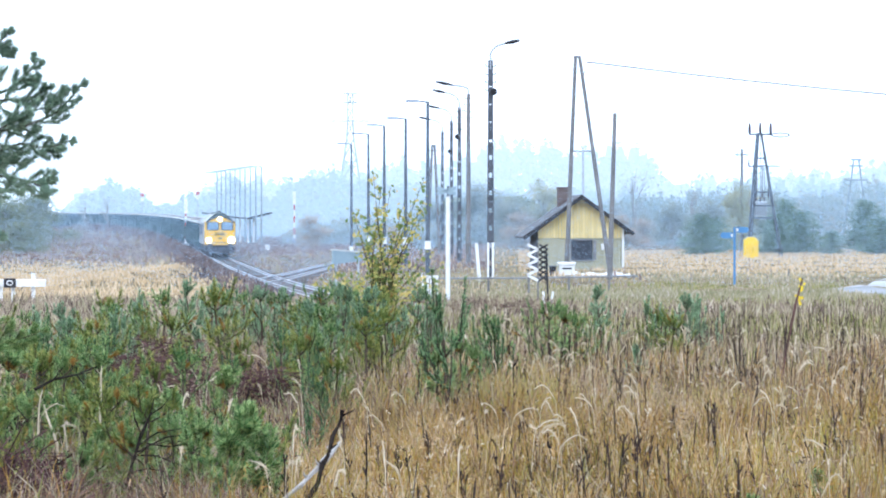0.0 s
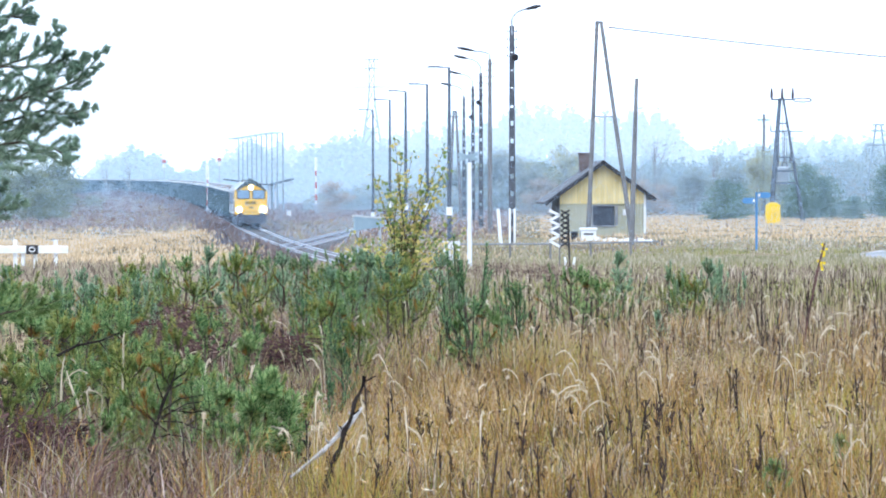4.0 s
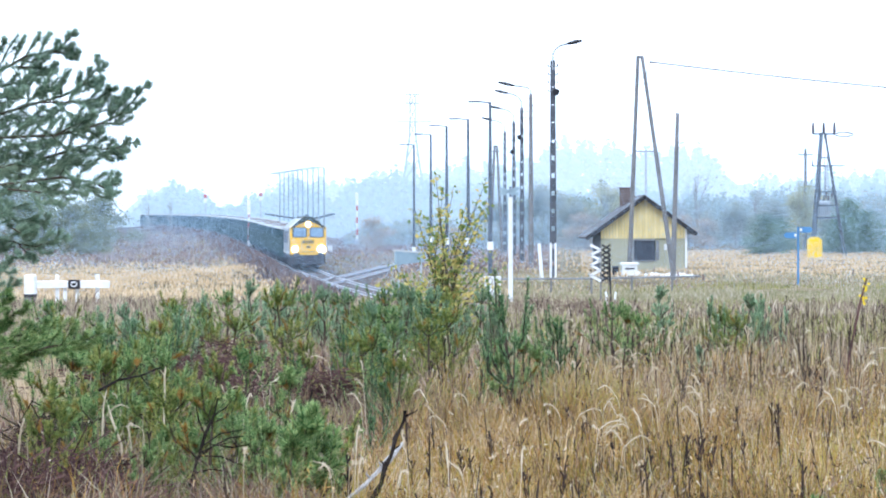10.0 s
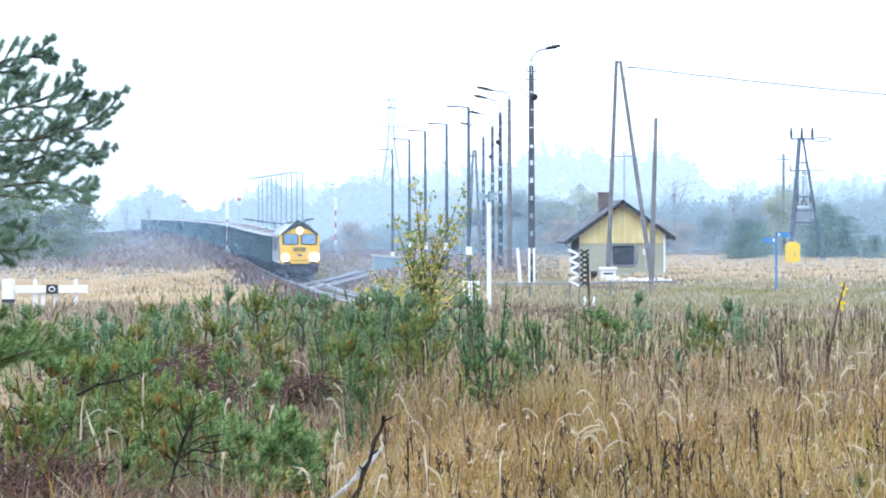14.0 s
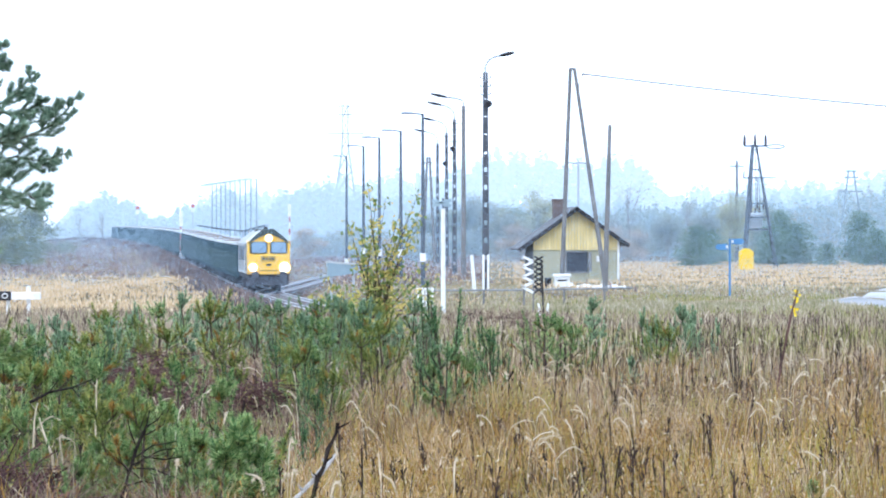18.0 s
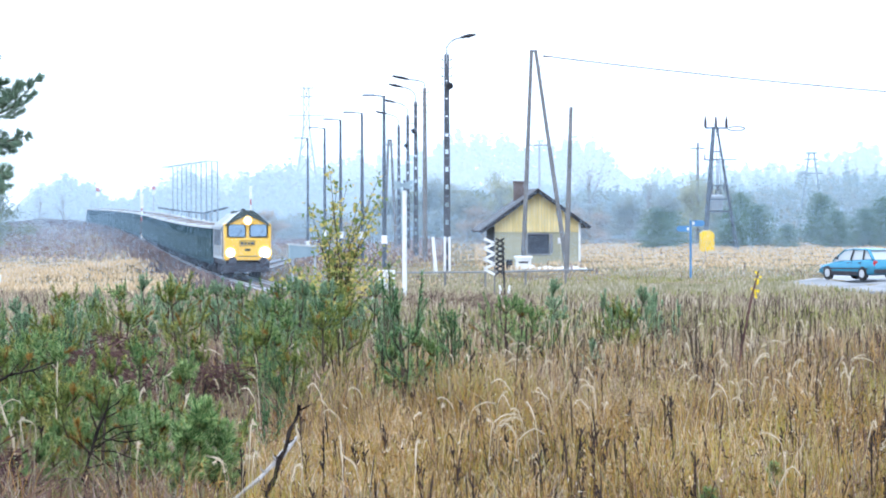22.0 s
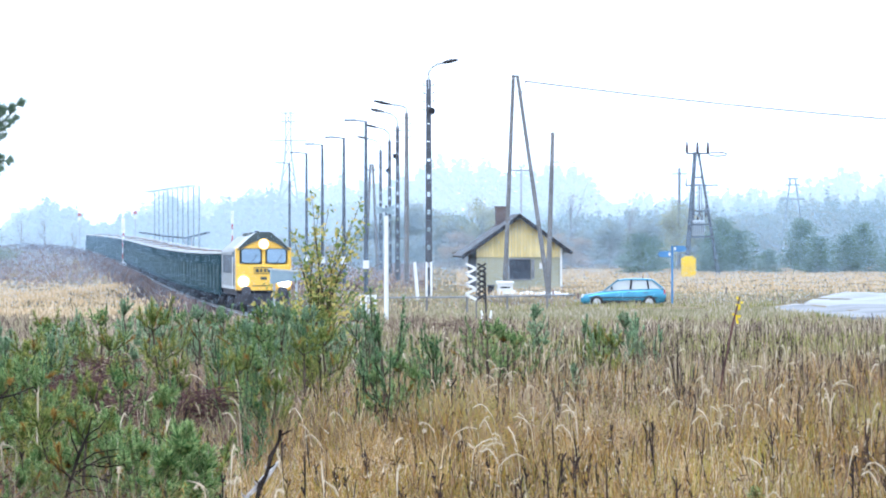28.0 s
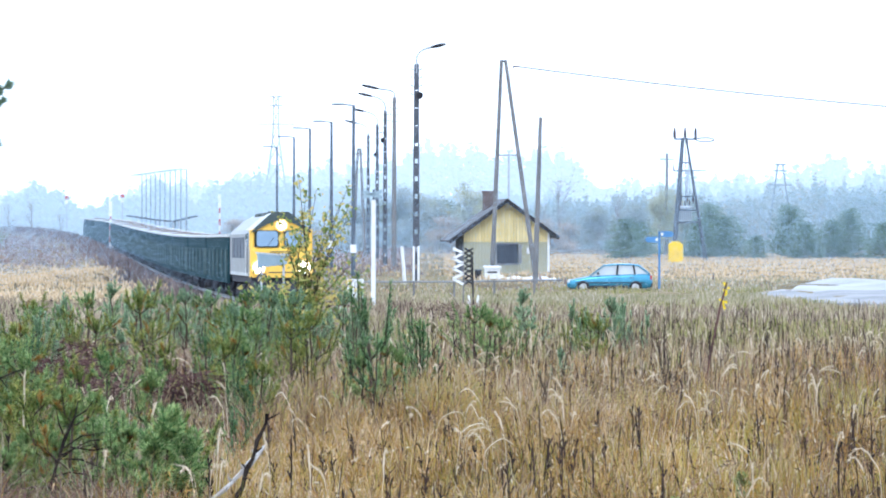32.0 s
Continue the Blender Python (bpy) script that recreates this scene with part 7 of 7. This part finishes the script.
def fallen_birch():
    """Pale trunks lying in the weeds before the crossing."""
    for a, b, d, r in (((723, 538), (762, 545), 74.0, 0.045), ((779, 552), (864, 563), 74.0, 0.05), ((880, 566), (925, 571), 73.0, 0.04)):
        p, q = (Vector(((u - 784) / 4446.3 * d, d, 2.6 + (400 - v) / 4446.3 * d)) for u, v in (a, b))
        z = max(hz(p.x, d), hz(q.x, d)) + r
        p.z, q.z = max(p.z, z), max(q.z, z)
        o = thing("birch_log", "pale fallen birch trunk lying in the weeds", "log", group="fallen birch logs")
        Geo().tube([p, p.lerp(q, 0.35) + Vector((0, 0.04, 0.02)), p.lerp(q, 0.7), q], [r, r * 0.95, r * 0.85, r * 0.6], 9).ob("trunk", "birch", o)
        for k in range(3):
            f = p.lerp(q, 0.25 + 0.25 * k)
            Geo().tube([f, f + Vector((0.05, 0, 0.22 + 0.06 * k)), f + Vector((0.16, 0.05, 0.34))], [r * 0.3, r * 0.2, 0.004], 5).ob("branch_stub", "bark", o)
        Geo().tube([Vector((p.x + 0.3, d, hz(p.x + 0.3, d) - 0.05)), Vector((p.x + 0.3, d, p.lerp(q, 0.3).z - r * 0.5))], r * 0.5, 6).ob("prop", "bark", o)


fallen_birch()

# ---- trees ----


def clump(points, size, r, flat=0.6):
    """Small leaf quads round the given points."""
    c = np.asarray(points)
    n = len(c)
    a = r.normal(0, 1, (n, 3))
    a[:, 2] *= flat
    a /= np.linalg.norm(a, axis=1)[:, None]
    b = np.cross(a, r.normal(0, 1, (n, 3)))
    b /= np.linalg.norm(b, axis=1)[:, None]
    s = (size * (0.6 + 0.8 * r.random(n)))[:, None]
    v = np.stack([c - a * s, c + b * s * 0.7, c + a * s, c - b * s * 0.7], 1).reshape(-1, 3)
    k = np.arange(n)[:, None] * 4
    return v, np.concatenate([k + [0, 1, 2], k + [0, 2, 3]], 1).reshape(-1, 3)


def broad_points(h, w, n, r):
    """Crown points of a broad tree in uneven clusters."""
    m = 16
    cen = np.stack([r.normal(0, w * 0.24, m), r.normal(0, w * 0.24, m), h * (0.1 + 0.8 * r.random(m))], 1)
    cen[:, :2] *= (1.35 - 0.9 * cen[:, 2:] / h)
    k = r.integers(0, m, n)
    return cen, cen[k] + r.normal(0, 1, (n, 3)) * np.array([w * 0.11, w * 0.11, h * 0.065])


def broad_tree(h, w, seed, mat, n=900, leaf=0.16):
    r = np.random.default_rng(seed)
    o = thing("broad_tree", "", "tree")
    g = Geo()
    g.tube([(0, 0, -0.2), (0.05, 0, h * 0.35), (0, 0.05, h * 0.85)], [0.02 * h, 0.014 * h, 0.004 * h], 7)
    cen, pts = broad_points(h, w, n, r)
    for c in cen:
        s = np.array([0, 0, max(0.2 * h, c[2] * 0.55)])
        m = (s + c) / 2 + np.array([0, 0, 0.03 * h])
        g.tube([tuple(s), tuple(m), tuple(c)], [0.008 * h, 0.005 * h, 0.002 * h], 4, False)
        for _ in range(5):
            e = c + r.normal(0, 1, 3) * np.array([w * 0.12, w * 0.12, h * 0.08])
            g.tube([tuple(m), tuple(e)], [0.003 * h, 0.001 * h], 3, False)
    g.ob("trunk", "twig", o)
    v, t = clump(pts, leaf, r)
    sheet("crown", v, t, mat).parent = o
    return o


def conifer(h, w, seed, mat, n=1100, leaf=0.15):
    r = np.random.default_rng(seed)
    o = thing("conifer_tree", "", "tree")
    g = Geo()
    g.tube([(0, 0, -0.2), (0, 0, h * 0.95)], [0.018 * h, 0.003 * h], 7)
    pts = []
    for k in range(34):
        u = 0.04 + 0.92 * (k / 33)
        a = k * 2.4 + r.normal(0, 0.3)
        ln = w / 2 * (1 - u ** 1.6) ** 0.8 * (0.65 + 0.6 * r.random()) + 0.1
        e = np.array([math.cos(a) * ln, math.sin(a) * ln, u * h + 0.12 * ln])
        g.tube([(0, 0, u * h), tuple(e)], [0.006 * h * (1 - u) + 0.01, 0.004], 3, False)
        q = max(8, int(n / 34 * (1.6 - 1.2 * u)))
        w2 = r.random(q)[:, None] ** 0.6
        pts.append(np.array([0, 0, u * h]) + (e - np.array([0, 0, u * h])) * w2 + r.normal(0, 1, (q, 3)) * np.array([0.1 * w, 0.1 * w, 0.03 * h]) * (0.4 + w2 * 0.6))
    g.ob("trunk", "twig", o)
    v, t = clump(np.concatenate(pts), leaf, r)
    sheet("crown", v, t, mat).parent = o
    return o


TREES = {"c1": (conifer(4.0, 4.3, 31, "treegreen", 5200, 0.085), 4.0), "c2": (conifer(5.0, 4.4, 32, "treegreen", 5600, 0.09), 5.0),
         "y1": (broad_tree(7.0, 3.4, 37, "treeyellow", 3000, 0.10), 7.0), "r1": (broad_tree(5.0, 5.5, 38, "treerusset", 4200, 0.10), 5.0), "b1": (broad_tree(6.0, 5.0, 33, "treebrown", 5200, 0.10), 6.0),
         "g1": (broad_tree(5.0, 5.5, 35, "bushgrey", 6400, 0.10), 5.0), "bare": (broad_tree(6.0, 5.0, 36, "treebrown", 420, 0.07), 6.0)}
TREE_LABELS = {"c1": "dense dark green young pine at the field edge", "c2": "tall dark green pine in thin mist", "b1": "thinning brown-green autumn tree",
               "y1": "slender yellow-leaved birch tree in thin mist", "r1": "low russet autumn tree in thin mist", "g1": "rounded grey-green bushy tree", "bare": "nearly bare autumn tree with fine twigs"}
tree_used = set()


def tree(k, u, d, h, r):
    """A tree by its bearing, distance and height."""
    ob, hh = TREES[k]
    x = (u - 784) / 4446.3 * d
    m = pose(x, d, hz(x, d) - 0.1, 0, 0, r.uniform(0, 360))
    if k in tree_used:
        ob = copy_thing(ob, m)
    tree_used.add(k)
    s = h / hh
    ob.matrix_world = m @ Matrix.Diagonal((s, s, s, 1))
    tagged(ob, TREE_LABELS[k], "tree", "field trees")


def plant_trees():
    r = random.Random(9)
    field = (("c1", 1240, 212, 3.6), ("c1", 1265, 225, 3.4), ("c2", 1390, 226, 5.0), ("c1", 1420, 222, 4.0), ("c1", 1375, 220, 3.6), ("c1", 1472, 214, 2.2),
             ("c2", 1530, 228, 5.0), ("c1", 1560, 215, 3.4), ("c2", 1640, 220, 4.6), ("c1", 1700, 214, 3.4), ("c1", 1610, 218, 3.6), ("bare", 1225, 240, 6.6),
             ("y1", 1300, 238, 6.6), ("y1", 1308, 245, 7.0), ("b1", 1190, 262, 5.0), ("b1", 1140, 270, 4.0), ("b1", 1330, 255, 5.6), ("y1", 965, 265, 7.6), ("r1", 1050, 262, 4.2), ("r1", 1095, 258, 3.6), ("r1", 1140, 256, 3.4), ("r1", 925, 258, 4.0), ("y1", 905, 270, 5.6), ("y1", 985, 262, 6.0), ("r1", 545, 262, 3.6), ("r1", 690, 258, 3.4))
    behind = (("bare", 985, 270, 7.2), ("b1", 905, 262, 5.4), ("bare", 1090, 268, 5.4), ("bare", 1120, 280, 9.0), ("b1", 850, 300, 7.5), ("b1", 885, 292, 6.4),
             ("g1", 800, 310, 6.4), ("b1", 765, 305, 5.6), ("g1", 910, 300, 6.6), ("b1", 1365, 268, 6.0), ("b1", 1255, 275, 5.6), ("g1", 55, 240, 5.4),
             ("g1", 10, 225, 5.0), ("g1", -40, 230, 6.2), ("g1", 30, 210, 3.0), ("b1", -90, 235, 6.6), ("bare", 190, 330, 5.0), ("bare", 240, 330, 4.2),
             ("bare", 150, 325, 4.4))
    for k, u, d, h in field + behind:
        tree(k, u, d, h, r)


plant_trees()


def far_wood(name, d, tops, seed, n, leaf, label, mat="treemist", grain=23):
    """A continuous far wood: uneven crowns along an arc, thick and ragged."""
    r = np.random.default_rng(seed)
    us = r.uniform(tops[0][0], tops[-1][0], n)
    vt = np.interp(us, [t[0] for t in tops], [t[1] for t in tops])
    full = np.zeros(n)
    for k, g in enumerate((grain * 2.3, grain, grain * 0.45)):
        ph = us / g + 3.7 * k
        cell = np.floor(ph)
        jag = np.sin(cell * 12.9898 + seed) * 43758.5453
        jag = jag - np.floor(jag)
        full += (0.5, 0.32, 0.18)[k] * (0.25 + 0.75 * jag) * (1 - ((ph - cell) * 2 - 1) ** 2 * 0.6)
    dd = d * (1 + 0.12 * r.random(n))
    x = (us - 784) / 4446.3 * dd
    ground = height(x, dd) - 0.3
    top = 2.6 + (400 - vt) / 4446.3 * dd
    top = ground + (top - ground) * (0.66 + 0.55 * full)
    z = ground + (top - ground) * r.random(n) ** 0.8 * (1 + 0.16 * r.random(n) ** 4)
    v, t = clump(np.stack([x, dd, z], 1), leaf, r)
    sheet(name, v, t, mat, label=label, category="woodland", kind="stuff")


far_wood("far_wood", 560, [(-200, 395), (90, 385), (115, 372), (145, 345), (185, 325), (225, 348), (255, 368), (335, 366), (365, 332), (400, 320), (470, 325), (530, 320), (600, 300), (700, 300), (800, 295), (850, 275), (920, 262), (1000, 275), (1100, 270), (1160, 290), (1190, 330), (1280, 325), (1330, 315), (1400, 300), (1480, 310), (1568, 290), (1800, 300)], 41, 60000, 0.75, "far woodland behind the railway, glowing pale as haze")
far_wood("middle_wood", 400, [(90, 400), (140, 352), (175, 335), (205, 325), (250, 345), (300, 365), (370, 345), (420, 328), (480, 350), (530, 325), (590, 312), (650, 318), (760, 322), (850, 330), (900, 345), (1000, 335), (1100, 345), (1200, 355), (1300, 345), (1450, 325), (1568, 318), (1800, 320)], 42, 40000, 0.5, "middle woodland glowing grey-blue as haze", "treemid", 19)
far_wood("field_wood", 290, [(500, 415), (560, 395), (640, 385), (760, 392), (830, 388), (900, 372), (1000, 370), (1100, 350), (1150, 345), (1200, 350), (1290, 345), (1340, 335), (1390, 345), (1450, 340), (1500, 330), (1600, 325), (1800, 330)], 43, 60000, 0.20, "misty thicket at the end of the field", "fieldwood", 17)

# ---- mist: fine wisps hanging over the railway land ----


def mist(y0, y1, cover, width, top, length, u0=-0.24, u1=0.29):
    """Hair-thin pale wisps spread evenly through the air; cover: share of the view that they veil from y0 to y1."""
    r = np.random.default_rng(int(y0))
    area = (u1 - u0) * (y0 + y1) / 2 * top * 0.75
    n = int(-math.log(1 - cover) * area / (0.5 * width * length * 0.62))
    y = y0 + (y1 - y0) * r.random(n)
    x = (u0 + (u1 - u0) * r.random(n)) * y
    z = -0.6 + top * r.random(n) ** 1.5
    c = np.stack([x, y, z], 1)
    a = r.normal(0, 1, (n, 3)) * np.array([1.0, 0.7, 0.8])
    a *= (length / 2 / np.linalg.norm(a, axis=1))[:, None]
    b = np.cross(a, r.normal(0, 1, (n, 3)))
    b *= (width / 2 / np.linalg.norm(b, axis=1))[:, None]
    v = np.stack([c + a, c - a + b, c - a - b], 1).reshape(-1, 3)
    return v, np.arange(3 * n).reshape(-1, 3)


def build_mist():
    vs, ts, k = [], [], 0
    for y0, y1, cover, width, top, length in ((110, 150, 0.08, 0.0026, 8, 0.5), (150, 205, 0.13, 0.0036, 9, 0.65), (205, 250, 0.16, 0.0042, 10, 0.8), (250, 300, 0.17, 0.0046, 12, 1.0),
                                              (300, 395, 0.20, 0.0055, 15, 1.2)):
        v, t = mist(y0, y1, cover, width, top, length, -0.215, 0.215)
        vs.append(v)
        ts.append(t + k)
        k += len(v)
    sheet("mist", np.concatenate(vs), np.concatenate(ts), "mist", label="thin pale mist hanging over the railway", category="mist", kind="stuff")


build_mist()

# ---- what moves ----


def vehicle_pose(front, length):
    """The pose of a vehicle whose front is `front` metres along the line; its own y runs to its tail."""
    a, _ = along(MAIN, front)
    b, _ = along(MAIN, front + length)
    d = b - a
    return pose(a[0], a[1], a[2], math.degrees(math.asin(d[2] / np.linalg.norm(d))), 0, math.degrees(math.atan2(d[1], d[0])) - 90)


NOSE = [(0.0, 218.0), (6.0, 197.5), (13.0, 172.5), (17.0, 158.5), (24.0, 134.5), (26.4, 126.0), (32.0, 107.0)]
# seconds, x, y, turn of the car away from the crossing
CAR = [
    (0, 37.05, 96, 66),
    (18, 37.05, 96, 66),
    (20, 24.47, 104, 66),
    (21, 22.00, 107, 65),
    (21.5, 21.20, 108.6, 64),
    (22, 20.19, 110, 62),
    (22.5, 18.93, 111.2, 58),
    (23, 17.56, 112.2, 51),
    (23.5, 16.25, 112.8, 40),
    (24, 14.78, 117, 22),
    (24.5, 13.33, 117, 11),
    (25, 12.3, 117, 8),
    (25.5, 11.67, 117, 7),
    (26, 11.37, 117, 6),
    (26.5, 11.31, 117, 6),
    (32, 11.26, 117, 6),
]


def motions():
    ts = [c * 1.0 for c in range(33)]
    ny = np.interp(ts, [t for t, _ in NOSE], [y for _, y in NOSE])
    nose = [np.interp(y, MAIN[:, 1], np.arange(len(MAIN))) for y in ny]
    walk(loco, [(t, vehicle_pose(s, 9.2)) for t, s in zip(ts, nose)])
    for i, w in enumerate(wagons):
        walk(w, [(t, vehicle_pose(s + 10.2 + i * PITCH, WAGON)) for t, s in zip(ts, nose)])
    rows, spin, run, last = [], [], 0.0, None
    cts = [0.0] + [18.0 + 0.04 * i for i in range(216)] + [32.0]
    for t in cts:
        x, y, turn = (float(np.interp(t, [c[0] for c in CAR], [c[k] for c in CAR])) for k in (1, 2, 3))
        z = float(np.interp(x, [11.2, 13.2, 17.0, 30.0], [-0.35, -0.28, -0.08, 0.0]))
        if last:
            run += math.hypot(x - last[0], y - last[1]) if 18.0 < t < 26.7 else 0
        last = (x, y)
        rows.append((t, pose(x, y, z, 0, 0, -turn)))
        spin.append((t, run / 0.29))
    walk(car, rows)
    for w, at in car_wheels:
        walk(w, [(t, pose(*at, 0, -math.degrees(a), 0)) for t, a in spin])


motions()
